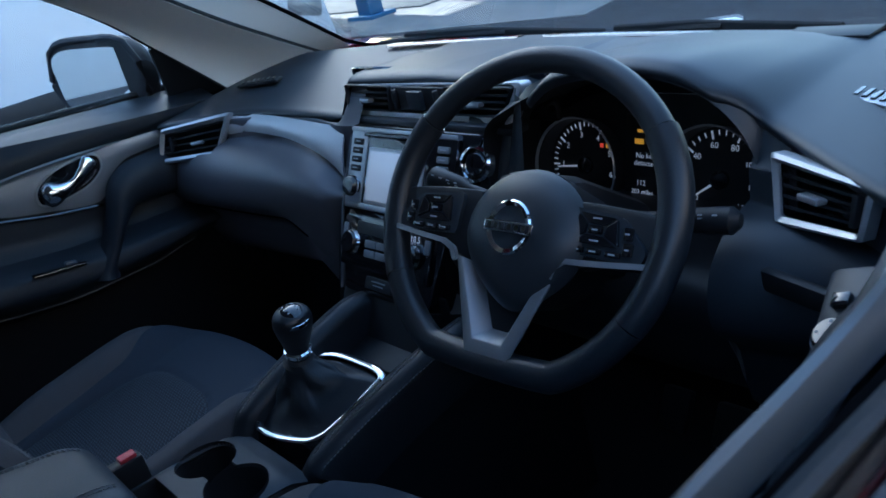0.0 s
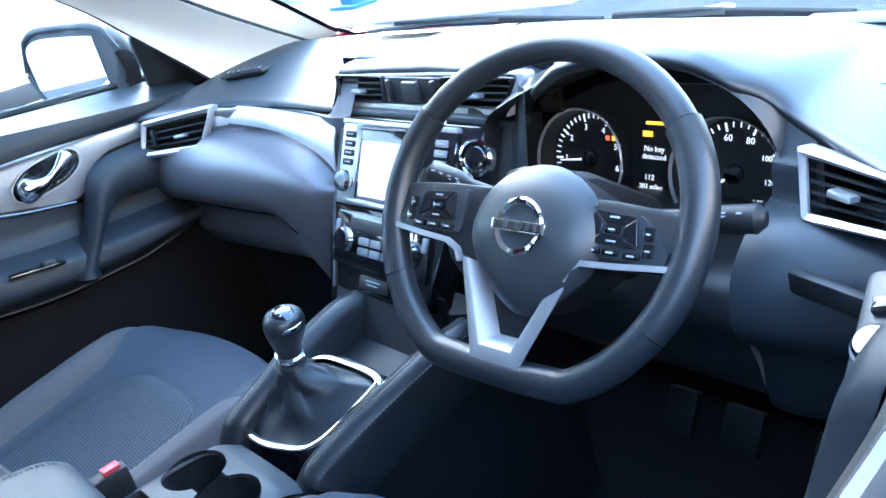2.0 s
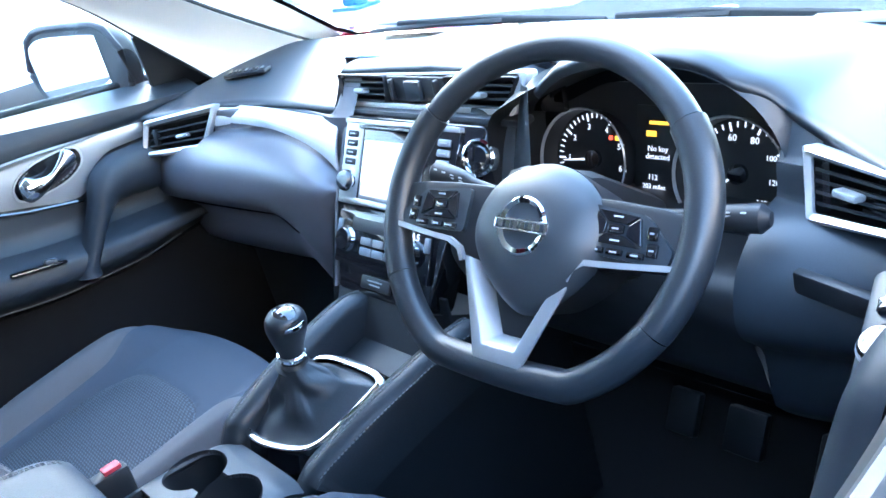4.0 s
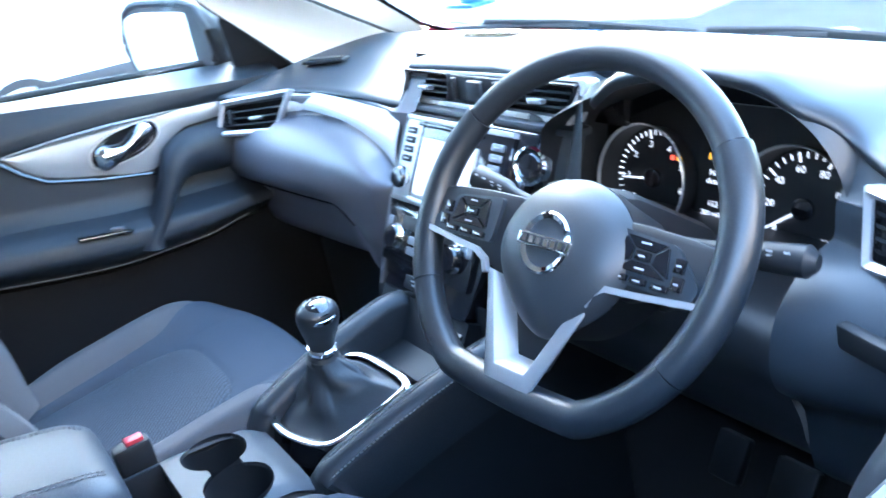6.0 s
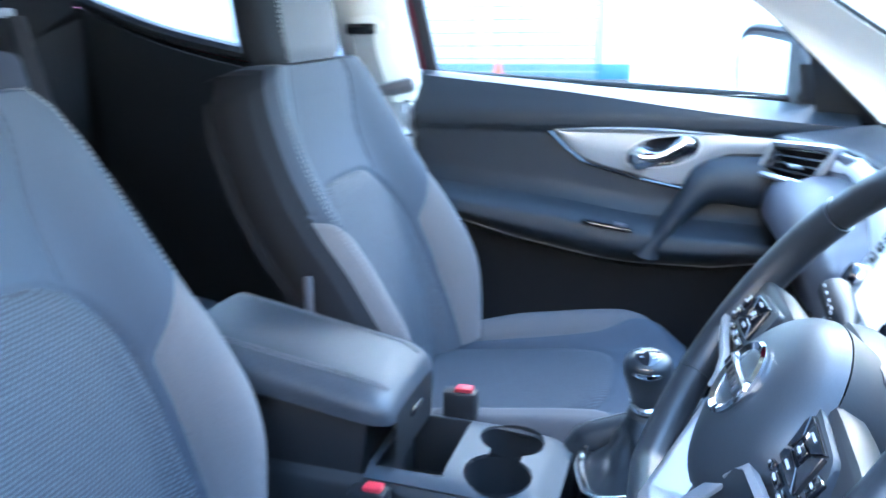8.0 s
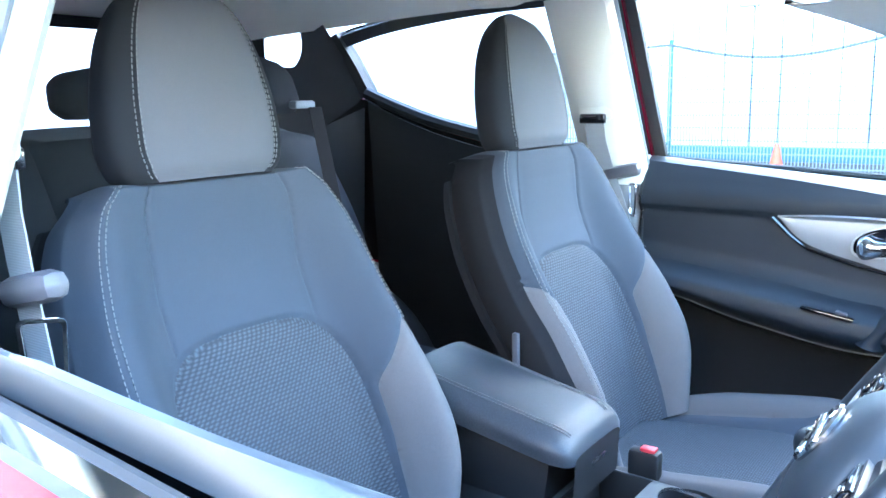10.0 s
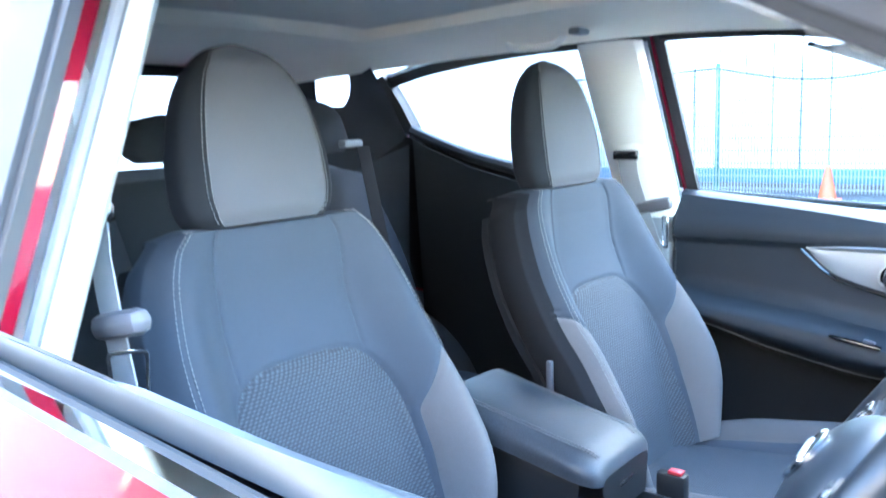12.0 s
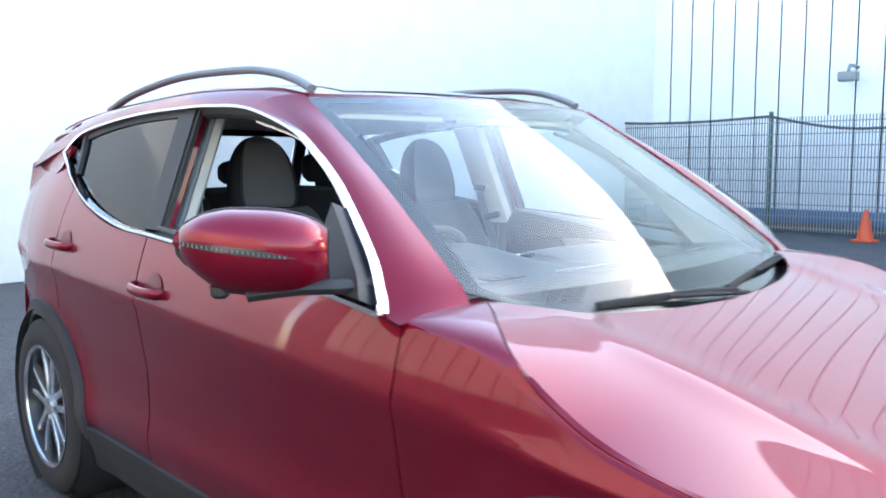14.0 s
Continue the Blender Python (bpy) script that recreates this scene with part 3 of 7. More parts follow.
def stack_side(u, v):
    """The dark flank that runs from the stack down to the tunnel."""
    top = on_stack(-0.152, 0.125, -0.004) @ Vector()
    bot = on_stack(-0.116, -0.24, -0.01) @ Vector()
    p = top.lerp(bot, v) + Vector((-0.026 * math.sin(math.pi * min(1, v)), 0, 0))
    return (p.x - 0.03 * u - 0.03 * u * u, p.y + 0.16 * u, p.z - 0.01 * u)


part("stack_flank", grid(stack_side, 6, 20), M_DASH, dashboard)
part("stack_foot", plate([(-0.12, 0), (0.105, 0), (0.10, -0.12), (-0.115, -0.12)], 0.2, on_stack(0, -0.148, -0.004)), M_DASHLOW, dashboard)
# start button beside the stack
sb = axes((0.128, 0.208, 0.922), (1, 0.25, 0), (0, 0.35, 0.93))
part("start_button_ring", lathe([(0.026, -0.01), (0.026, 0.004), (0.022, 0.006), (0.019, 0.002)], sb), M_CHROME, dashboard, "chrome start button ring")
part("start_button", lathe([(0.019, 0.002), (0.015, 0.006), (0, 0.007)], sb), M_PIANO, dashboard)
part("column_panel", plate([(-0.04, -0.11), (0.045, -0.11), (0.05, 0.09), (-0.03, 0.09)], 0.03, axes((0.120, 0.222, 0.895), (1, 0.15, 0), (0, 0.35, 0.93))), M_DASH, dashboard, bevel=0.006)

def bridge(u, v):
    x = lerp(lerp(0.192, 0.156, v), lerp(0.236, 0.214, v), u)
    y = lerp(lerp(0.250, 0.226, v), lerp(0.210, 0.204, v), u) - 0.006 * math.sin(math.pi * u)
    return (x, y, lerp(1.022, 0.865, v))


part("dash_bridge", grid(bridge, 10, 14), M_DASH, dashboard)

# ---- instruments ----
binnacle = thing("instrument_cluster", "twin round dials with white numbers behind a black hood", "instrument cluster")
arch_front = [(0.150, 0.85), (0.146, 0.92), (0.158, 0.975), (0.205, 1.004), (0.28, 1.034), (0.34, 1.046), (0.40, 1.050), (0.46, 1.044), (0.515, 1.018), (0.547, 0.975), (0.556, 0.92), (0.55, 0.86)]


def tunnel_fn(u, v):
    pts = spline([(x, 0, z) for x, z in arch_front], 4)
    p = pts[min(len(pts) - 1, round(u * (len(pts) - 1)))]
    c = Vector((0.355, 0, 0.92))
    k = lerp(1.0, 0.98, v)
    return (c.x + (p.x - c.x) * k, lerp(0.21, 0.325, v), c.z + (p.z - c.z) * lerp(1.0, 0.80, v))


part("hood_lining", grid(tunnel_fn, 44, 6), M_DASHLOW, binnacle)


def lip_fn(u, v):
    pts = spline([(x, 0, z) for x, z in arch_front], 4)
    p = pts[min(len(pts) - 1, round(u * (len(pts) - 1)))]
    y, z = dash_lip(p.x)
    q = Vector((p.x, y + 0.004, max(z - 0.016, p.z)))
    c = Vector((0.365, 0, 0.92))
    o = Vector((c.x + (p.x - c.x) * 1.07, y + 0.012, c.z + (p.z - c.z) * 1.10))
    return Vector((p.x, 0.21, p.z)).lerp(o, v)


part("hood_lip", grid(lip_fn, 44, 3), M_DASH, binnacle)
DIAL = axes((0.342, 0.334, 0.900), (1, 0, 0), (0, 0.25, 0.97))
part("dial_board", plate(rounded([(-0.19, -0.09), (0.19, -0.09), (0.18, 0.05), (0.10, 0.085), (-0.10, 0.085), (-0.18, 0.05)], 0.02), 0.01, DIAL), M_DIAL, binnacle)
part("lower_shelf", rbox(0.34, 0.09, 0.02, 0.008, Matrix.Translation((0.355, 0.285, 0.845))), M_DASHLOW, binnacle)


def dial(cx, numbers, start, sweep_deg, needle, minor):
    d = DIAL @ Matrix.Translation((cx, -0.018, 0.003)) @ Matrix.Scale(1.08, 4)
    face = part("dial", lathe([(0.0, 0.0), (0.061, 0.0), (0.064, 0.024)], d, 48), M_DIAL, binnacle)
    part("dial_ring", lathe([(0.0640, 0.026), (0.0662, 0.030), (0.0650, 0.0315), (0.0632, 0.027)], d, 48), M_SILVER, face, "thin silver dial ring")
    n = len(numbers)
    for i in range((n - 1) * minor + 1):
        a = radians(start - sweep_deg * i / ((n - 1) * minor))
        big = i % minor == 0
        ln = 0.010 if big else 0.006
        r = 0.057 - ln / 2
        part("tick", rbox(0.0022 if big else 0.0013, ln, 0.0008, 0, d @ Matrix.Translation((r * math.cos(a), r * math.sin(a), 0.001)) @ Matrix.Rotation(a - math.pi / 2, 4, "Z")), M_LIT, face, smooth=False)
    for i, t in enumerate(numbers):
        if t:
            a = radians(start - sweep_deg * i / (n - 1))
            writing(t, 0.0105 if len(t) < 3 else 0.0085, d @ Matrix.Translation((0.040 * math.cos(a), 0.040 * math.sin(a), 0.0015)), M_LIT, face)
    a = radians(needle)
    part("needle", plate([(-0.004, 0.0016), (0.046, 0.0007), (0.046, -0.0007), (-0.004, -0.0016)], 0.002, d @ Matrix.Translation((0, 0, 0.007)) @ Matrix.Rotation(a, 4, "Z")), M_LIT, face, "white needle")
    part("needle_cap", lathe([(0.011, 0.002), (0.011, 0.008), (0, 0.010)], d), M_PIANO, face)
    return face


left_dial = dial(-0.114, ["0", "1", "2", "3", "4", "5", "6"], 222, 236, 186, 5)
right_dial = dial(0.096, ["0", "20", "40", "60", "80", "100", "120", "140"], 219, 266, 215, 4)
for i, mm in enumerate((M_REDLIT, M_AMBER)):
    part("warning_light", rbox(0.006, 0.006, 0.001, 0.001, DIAL @ Matrix.Translation((-0.088 + 0.010 * i, 0.012, 0.005))), mm, left_dial)
part("warning_light", rbox(0.006, 0.006, 0.001, 0.001, DIAL @ Matrix.Translation((0.060, -0.055, 0.005))), M_REDLIT, right_dial)
info = part("info_screen", rbox(0.068, 0.115, 0.004, 0.002, DIAL @ Matrix.Translation((-0.014, 0.0, 0.004))), M_DIAL, binnacle)
writing("No key\ndetected", 0.0100, DIAL @ Matrix.Translation((-0.014, -0.002, 0.0075)), M_LIT, info)
writing("112", 0.010, DIAL @ Matrix.Translation((-0.020, -0.034, 0.0075)), M_LIT, info)
writing("203 miles", 0.009, DIAL @ Matrix.Translation((-0.018, -0.046, 0.0075)), M_LIT, info)
part("warning_bar", rbox(0.03, 0.004, 0.001, 0, DIAL @ Matrix.Translation((-0.012, 0.036, 0.0075))), M_AMBER, info, smooth=False)
part("warning_bar", rbox(0.014, 0.007, 0.001, 0, DIAL @ Matrix.Translation((-0.024, 0.022, 0.0075))), M_AMBER, info, smooth=False)

# ---- steering wheel ----
wheel = thing("steering_wheel", "black leather flat-bottomed steering wheel with silver lower spoke", "steering wheel")
SW = axes((0.3706, 0.0378, 0.9553), (0.998, 0.060, 0), (-0.0336, 0.559, 0.828))


def rim_at(a, r=0.1860):
    x, y = r * math.sin(a), (0.905 if math.cos(a) > 0 else 0.966) * r * math.cos(a)
    flat = -0.86 * r
    if y < flat:
        y = flat + (y - flat) * 0.18
    return Vector((x, y, 0))


def rim_arc(a0, a1, n=40):
    return [SW @ rim_at(radians(lerp(a0, a1, i / n))) for i in range(n + 1)]


wup = SW.to_3x3() @ Vector((0, 0, 1))
for nm, a0, a1, k in (("rim_top", -55.7, 55.7, 0.84), ("rim_side", 56, 120.7, 0.97), ("rim_bottom", 121, 239, 0.94), ("rim_side", 239.3, 304, 0.97)):
    part(nm, tube(rim_arc(a0, a1), 0.0178 * k, n=20, up=wup, ry=0.0165 * k), M_RIM, wheel)
for a in (55.85, 120.85, 239.15, 304.15):
    part("rim_seam", tube(rim_arc(a - 0.25, a + 0.25, 2), 0.0158, n=20, up=wup, ry=0.0148), M_PIANO, wheel)
for a0, a1 in ((60, 80), (100, 118), (242, 260), (280, 300), (125, 160), (200, 236)):
    stitches([SW @ (rim_at(radians(lerp(a0, a1, i / 40)), 0.1740) + Vector((0, 0, 0.009))) for i in range(41)], wheel, 0.0055, 0.0035, 0.0010)


def hub_outline(a, k=1.0):
    """The airbag cover's outline: round above, drawn to a blunt point below."""
    x, y = math.sin(a), math.cos(a)
    rx = 0.080 * (1 - 0.40 * max(0.0, -y) ** 1.7)
    ry = 0.074 if y > 0 else 0.078
    return 0.020 + x * rx * k, -0.026 + y * ry * k


def hub_fn(u, v):
    x, y = hub_outline(2 * math.pi * u, 1 - v)
    return SW @ Vector((x, y, 0.002 + 0.032 * (1 - (1 - v) ** 2.6) ** 0.62))


hub = part("airbag_cover", grid(hub_fn, 56, 20, True), M_DASH, wheel, "domed dark airbag cover")


def hubside_fn(u, v):
    x, y = hub_outline(2 * math.pi * u, 1.006 - 0.10 * v)
    return SW @ Vector((x, y, 0.001 - 0.07 * v))


part("hub_body", grid(hubside_fn, 48, 4, True), M_DASHLOW, wheel)
BADGE = SW @ Matrix.Translation((0.0215, -0.019, 0.0312))
emblem = part("emblem", lathe([(0.0215, 0.0), (0.0280, 0.001), (0.0290, 0.004), (0.0270, 0.006), (0.0225, 0.004), (0.0215, 0.0)], BADGE, 44), M_CHROME, wheel, "round chrome badge ring with a bar")
part("emblem_bar", rbox(0.064, 0.0125, 0.005, 0.002, BADGE @ Matrix.Translation((0, 0, 0.0045))), M_CHROME, emblem)
part("emblem_plate", rbox(0.058, 0.0085, 0.001, 0.0004, BADGE @ Matrix.Translation((0, 0, 0.0072))), M_DASHLOW, emblem)
for i in range(6):
    part("emblem_stroke", rbox(0.0052, 0.0062, 0.0008, 0, BADGE @ Matrix.Translation((-0.0225 + 0.009 * i, 0, 0.0080))), M_CHROME, emblem, smooth=False)
part("emblem_disc", lathe([(0.0, 0.0014), (0.0222, 0.0014)], BADGE, 32), M_DASH, emblem)
for s in (-1, 1):
    def q(pts, s=s):
        return [(s * x, y) for x, y in pts][::s]
    sp = part("spoke", plate(q([(0.05, 0.020), (0.10, 0.020), (0.150, 0.017), (0.184, 0.012), (0.186, -0.026), (0.170, -0.040), (0.11, -0.043), (0.05, -0.062)]), 0.026, SW @ Matrix.Translation((0, 0, 0.004))), M_DASHLOW, wheel, "dark side spoke", bevel=0.005)
    part("switch_pad", plate(rounded(q([(0.072, 0.014), (0.138, 0.008), (0.169, -0.022), (0.164, -0.036), (0.074, -0.033)]), 0.006), 0.006, SW @ Matrix.Translation((0, 0, 0.0090))), M_DASH, sp, "dark button pad")
    # four-way key, split crosswise round a middle key
    for o in ([(0.090, 0.009), (0.132, 0.006), (0.121, -0.0025), (0.101, -0.0010)], [(0.100, -0.0125), (0.120, -0.0135), (0.136, -0.0225), (0.086, -0.0215)], [(0.0885, 0.0075), (0.0995, -0.0022), (0.0985, -0.0115), (0.0850, -0.0200)], [(0.1335, 0.0045), (0.1385, -0.0205), (0.1215, -0.0125), (0.1225, -0.0032)]):
        part("button", plate(q(o), 0.004, SW @ Matrix.Translation((0, 0, 0.0122))), M_PIANO, sp, smooth=False, bevel=0.0006)
    for bx, by, bw, bh in ((0.110, -0.0072, 0.016, 0.008), (0.1475, -0.0075, 0.010, 0.0125), (0.1495, -0.0225, 0.011, 0.0125), (0.092, -0.0285, 0.017, 0.006), (0.112, -0.0285, 0.017, 0.006), (0.134, -0.0290, 0.017, 0.006)):
        part("button", rbox(bw, bh, 0.004, 0.0012, SW @ Matrix.Translation((s * bx, by, 0.0108))), M_PIANO, sp)
        part("print_bar", rbox(bw * 0.42, 0.0016, 0.0006, 0, SW @ Matrix.Translation((s * bx, by, 0.0131))), M_WHITE, sp, smooth=False)
    for bx, by in ((0.111, 0.0040), (0.111, -0.0180)):
        part("print_bar", rbox(0.010, 0.0016, 0.0006, 0, SW @ Matrix.Translation((s * bx, by, 0.0125))), M_WHITE, sp, smooth=False)
    part("spoke_trim", sweep([SW @ Vector(p) for p in ((s * 0.174, -0.035, 0.0085), (s * 0.12, -0.0405, 0.0125), (s * 0.085, -0.043, 0.0145), (s * 0.072 + 0.004, -0.050, 0.0150), (s * 0.066 + 0.004, -0.062, 0.0140))], [(-0.0028, -0.003), (0.0028, -0.003), (0.0028, 0.003), (-0.0028, 0.003)], up=wup), M_SPOKE, wheel, "silver spoke edging")
# open U below the hub: front band, then walls that slope back into it
u_out = [(-0.062, -0.056), (-0.0245, -0.158), (0.0345, -0.158), (0.076, -0.056)]
u_in = [(-0.054, -0.057), (-0.0165, -0.141), (0.0245, -0.141), (0.062, -0.058)]
u_deep = [(-0.040, -0.062), (-0.0085, -0.128), (0.0190, -0.128), (0.052, -0.062)]
bm = bmesh.new()
lay = [[bm.verts.new(SW @ Vector((x, y, k))) for x, y in o] for o, k in ((u_out, 0.0105), (u_out, 0.0135), (u_in, 0.0145), (u_deep, -0.008))]
for r0, r1 in zip(lay, lay[1:]):
    for i in range(3):
        bm.faces.new((r0[i], r0[i + 1], r1[i + 1], r1[i]))
part("lower_spoke", bm, M_SPOKE, wheel, "satin silver U-shaped lower spoke", bevel=0.0018)
part("spoke_inner", plate([(-0.050, -0.055), (0.050, -0.055), (0.024, -0.136), (-0.024, -0.136)], 0.012, SW @ Matrix.Translation((0, 0, -0.0095))), M_DASHLOW, wheel, bevel=0.003)
column = part("column_shroud", rbox(0.12, 0.10, 0.17, 0.02, SW @ Matrix.Translation((0, 0.0, -0.10))), M_DASHLOW, wheel, bevel=0)
for s, tip in ((-1, (0.172, 0.090, 0.956)), (1, (0.577, 0.130, 0.935))):
    root, tip = SW @ Vector((s * 0.05, 0.012, -0.062)), Vector(tip)
    st = part("stalk", tube([root, root.lerp(tip, 0.4), root.lerp(tip, 0.55), root.lerp(tip, 0.62), root.lerp(tip, 0.95), tip], 0.012, n=14, scale=lambda t: curve([(0, 0.6), (0.4, 0.65), (0.55, 0.95), (0.7, 1.12), (0.92, 1.28), (0.985, 1.1), (1, 0.6)], t)), M_DASHLOW, wheel, "black control stalk")
    for i in range(4):
        c = root.lerp(tip, 0.60 + 0.09 * i)
        for dz in (-0.004, 0.0, 0.004):
            part("print_bar", rbox(0.005, 0.0016, 0.0008, 0, axes(c + Vector((0.002 * s, -0.0108, 0.0066 + dz)), tip - root, (0, 0.5, 0.8))), M_WHITE, st, smooth=False)

# switches below the driver's vent
sw = part("switch_bank", rbox(0.10, 0.012, 0.024, 0.003, axes((0.648, 0.112, 0.880), (1, -0.28, 0), (0, 1, 0.1))), M_DASHLOW, dashboard)
for i in range(4):
    part("switch", rbox(0.02, 0.006, 0.016, 0.002, axes((0.614 + 0.0225 * i, 0.1205 - 0.0063 * i, 0.881), (1, -0.28, 0), (0, 1, 0.1))), M_DASH, sw)
    part("print_bar", rbox(0.008, 0.0008, 0.003, 0, axes((0.613 + 0.0225 * i, 0.1170 - 0.0063 * i, 0.881), (1, -0.28, 0), (0, 1, 0.1))), M_WHITE, sw, smooth=False)

# ---- centre console ----
console = thing("centre_console", "dark centre console with cup holders and padded side rails", "console")


def con_z(y):
    return curve([(-0.62, 0.64), (-0.30, 0.632), (-0.20, 0.622), (-0.16, 0.605), (0.03, 0.655), (0.12, 0.70)], y)


def con_body(u, v):
    y = lerp(-0.80, 0.30, u)
    w = curve([(-0.8, 0.095), (-0.30, 0.095), (-0.16, 0.095), (0.05, 0.125), (0.3, 0.15)], y)
    a = [(-w - 0.02, 0.28), (-w - 0.008, 0.5), (-w, con_z(y) - 0.02), (-w + 0.012, con_z(y) - 0.004)]
    pts = [Vector((x, 0, z)) for x, z in a]
    k = v * 3
    i = min(2, int(k))
    p = pts[i].lerp(pts[i + 1], k - i)
    return p.x, y, p.z


for s in (-1, 1):
    part("side_panel", grid(lambda u, v: (s * -con_body(u, v)[0] - 0.008, con_body(u, v)[1], con_body(u, v)[2]), 40, 9), M_DASHLOW, console)
# padded rails either side of the gear lever
for s, pts in ((-1, [(-0.092, -0.185, 0.600), (-0.095, -0.170, 0.626), (-0.097, -0.150, 0.646), (-0.098, -0.070, 0.678), (-0.098, 0.010, 0.702), (-0.095, 0.070, 0.716), (-0.090, 0.110, 0.712)]),
               (1, [(0.068, -0.172, 0.592), (0.072, -0.160, 0.612), (0.080, -0.140, 0.630), (0.098, -0.060, 0.664), (0.116, 0.030, 0.694), (0.127, 0.080, 0.708), (0.131, 0.120, 0.712)])):
    sp = spline(pts, 6)
    r = part("rail", sweep(sp, [(-0.024, -0.085), (0.024, -0.085), (0.024, -0.012), (0.018, 0.0), (0.006, 0.006), (-0.006, 0.006), (-0.018, 0.0), (-0.024, -0.012)]), M_LEATHER, console, "padded black leather rail")
    stitches([p + Vector((-s * 0.0, 0, 0.0072)) for p in sp[4:]], r, 0.0065, 0.0042, 0.0007)
    stitches([p + Vector((s * 0.0225, 0, -0.004)) for p in sp[4:]], r, 0.0065, 0.0042, 0.0007)


def ring_pts(k):
    base = [(-0.100, -0.090), (-0.098, -0.128), (-0.082, -0.148), (-0.035, -0.152), (0.021, -0.140), (0.052, -0.125), (0.066, -0.098), (0.078, -0.030), (0.074, -0.008), (0.030, -0.003), (-0.050, -0.010), (-0.086, -0.040)]
    c = Vector((-0.012, -0.078))
    return [Vector((c.x + (x - c.x) * k, c.y + (y - c.y) * k, 0.644 + 0.36 * (y + 0.1))) for x, y in base]


part("gear_plinth", grid(lambda u, v: spline(ring_pts(lerp(1.14, 1.02, v)), 6, True)[int(u * 72) % 72] - Vector((0, 0, 0.034 * (1 - v) + 0.003)), 72, 3, True), M_PIANO, console, "gloss black gear surround")
part("gear_surround", tube(spline(ring_pts(1.0), 6, True), 0.0068, True, 10, ry=0.0035), M_CHROME, console, "chrome gear lever surround")
boot = thing("gear_lever", "black gear lever with glossy knob and wrinkled leather boot", "gear lever")


def boot_fn(u, v):
    a = 2 * math.pi * u
    base = spline(ring_pts(0.95), 6, True)
    p = base[int(u * len(base)) % len(base)] - Vector((0, 0, 0.008))
    top = Vector((-0.030, -0.072, 0.708)) + (Vector((p.x, p.y, 0)) - Vector((-0.012, -0.078, 0))).normalized() * 0.021
    q = p.lerp(top, v)
    sag = math.sin(math.pi * v)
    c = Vector((-0.03, -0.072, q.z))
    q = c + (q - c) * (1 - 0.17 * sag)
    wr = 0.004 * math.sin(9 * v + 3 * math.sin(a * 2)) * sag + 0.003 * math.sin(5 * a + 6 * v) * sag
    q += (q - c).normalized() * wr
    q.z -= 0.002 * sag
    return q


part("boot", grid(boot_fn, 60, 18, True), M_LEATHER, boot, "wrinkled leather boot")
KN = axes((-0.034, -0.072, 0.70), (1, 0, -0.27), (0, 1, 0))
part("collar", lathe([(0.024, 0.0), (0.025, 0.006), (0.020, 0.010), (0.022, 0.014), (0.0175, 0.018), (0.0175, 0.026)], KN), M_DASHLOW, boot)
part("collar_ring", lathe([(0.0175, 0.022), (0.0205, 0.024), (0.0205, 0.030), (0.0175, 0.032)], KN), M_CHROME, boot, "chrome ring")


def knob_fn(u, v):
    a = 2 * math.pi * u
    prof = spline([(0.016, 0, 0.030), (0.0185, 0, 0.044), (0.0235, 0, 0.064), (0.0265, 0, 0.082), (0.0235, 0, 0.096), (0.013, 0, 0.103), (0.0, 0, 0.104)], 4)
    p = prof[min(len(prof) - 1, round(v * (len(prof) - 1)))]
    return KN @ Vector((p.x * math.cos(a) * 1.0, p.x * math.sin(a) * 1.12, p.z))


part("knob", grid(knob_fn, 32, 24, True), M_RIM, boot, "gloss and leather gear knob")
part("knob_cap", lathe([(0.0250, 0.0905), (0.0225, 0.0975), (0.013, 0.1045), (0.0, 0.106)], KN, 32), M_PIANO, boot, "glossy shift pattern cap")
part("knob_ring", lathe([(0.0262, 0.084), (0.0275, 0.087), (0.0262, 0.0915), (0.0245, 0.092)], KN, 32), M_CHROME, boot)
for p in ((-0.008, 0.008), (0, 0.008), (0.008, 0.008), (-0.008, -0.008), (0, -0.008), (0.008, -0.008)):
    part("print_bar", rbox(0.002, 0.004, 0.0006, 0, KN @ Matrix.Translation((p[0], p[1], 0.1055))), M_WHITE, boot, smooth=False)

# cup holder tray, its rim cut by two wells that overlap, and the bin ahead of the armrest
def tray_pick(u, v):
    x, y = lerp(-0.093, 0.093, u), lerp(-0.41, -0.168, v)
    if math.hypot(x + 0.045, y + 0.247) < 0.0435 or math.hypot(x - 0.045, y + 0.247) < 0.0435 or (abs(x) < 0.03 and abs(y + 0.247) < 0.022):
        return None
    if abs(x) < 0.074 and -0.40 < y < -0.312:
        return None
    return 0


part("cup_tray", grid(lambda u, v: (lerp(-0.093, 0.093, u) - 0.008, lerp(-0.41, -0.168, v), con_z(lerp(-0.41, -0.168, v)) + 0.010 - 0.012 * (abs(2 * u - 1)) ** 6), 150, 190, pick=tray_pick), M_TRAY, console, "grey cup holder tray", solid=0.005)
for sx in (-1, 1):
    part("cup_well", lathe([(0.0435, 0.008), (0.043, -0.01), (0.039, -0.075), (0.0, -0.076)], Matrix.Translation((sx * 0.045 - 0.008, -0.247, 0.627)), 36), M_DASHLOW, console, "round cup well")
for w_, d_, h_, at in ((0.150, 0.09, 0.004, (-0.008, -0.356, 0.55)), (0.003, 0.09, 0.09, (-0.082, -0.356, 0.595)), (0.003, 0.09, 0.09, (0.066, -0.356, 0.595)), (0.15, 0.003, 0.09, (-0.008, -0.401, 0.595)), (0.15, 0.003, 0.09, (-0.008, -0.311, 0.595))):
    part("bin_wall", rbox(w_, d_, h_, 0.001, Matrix.Translation(at)), M_DASHLOW, console)
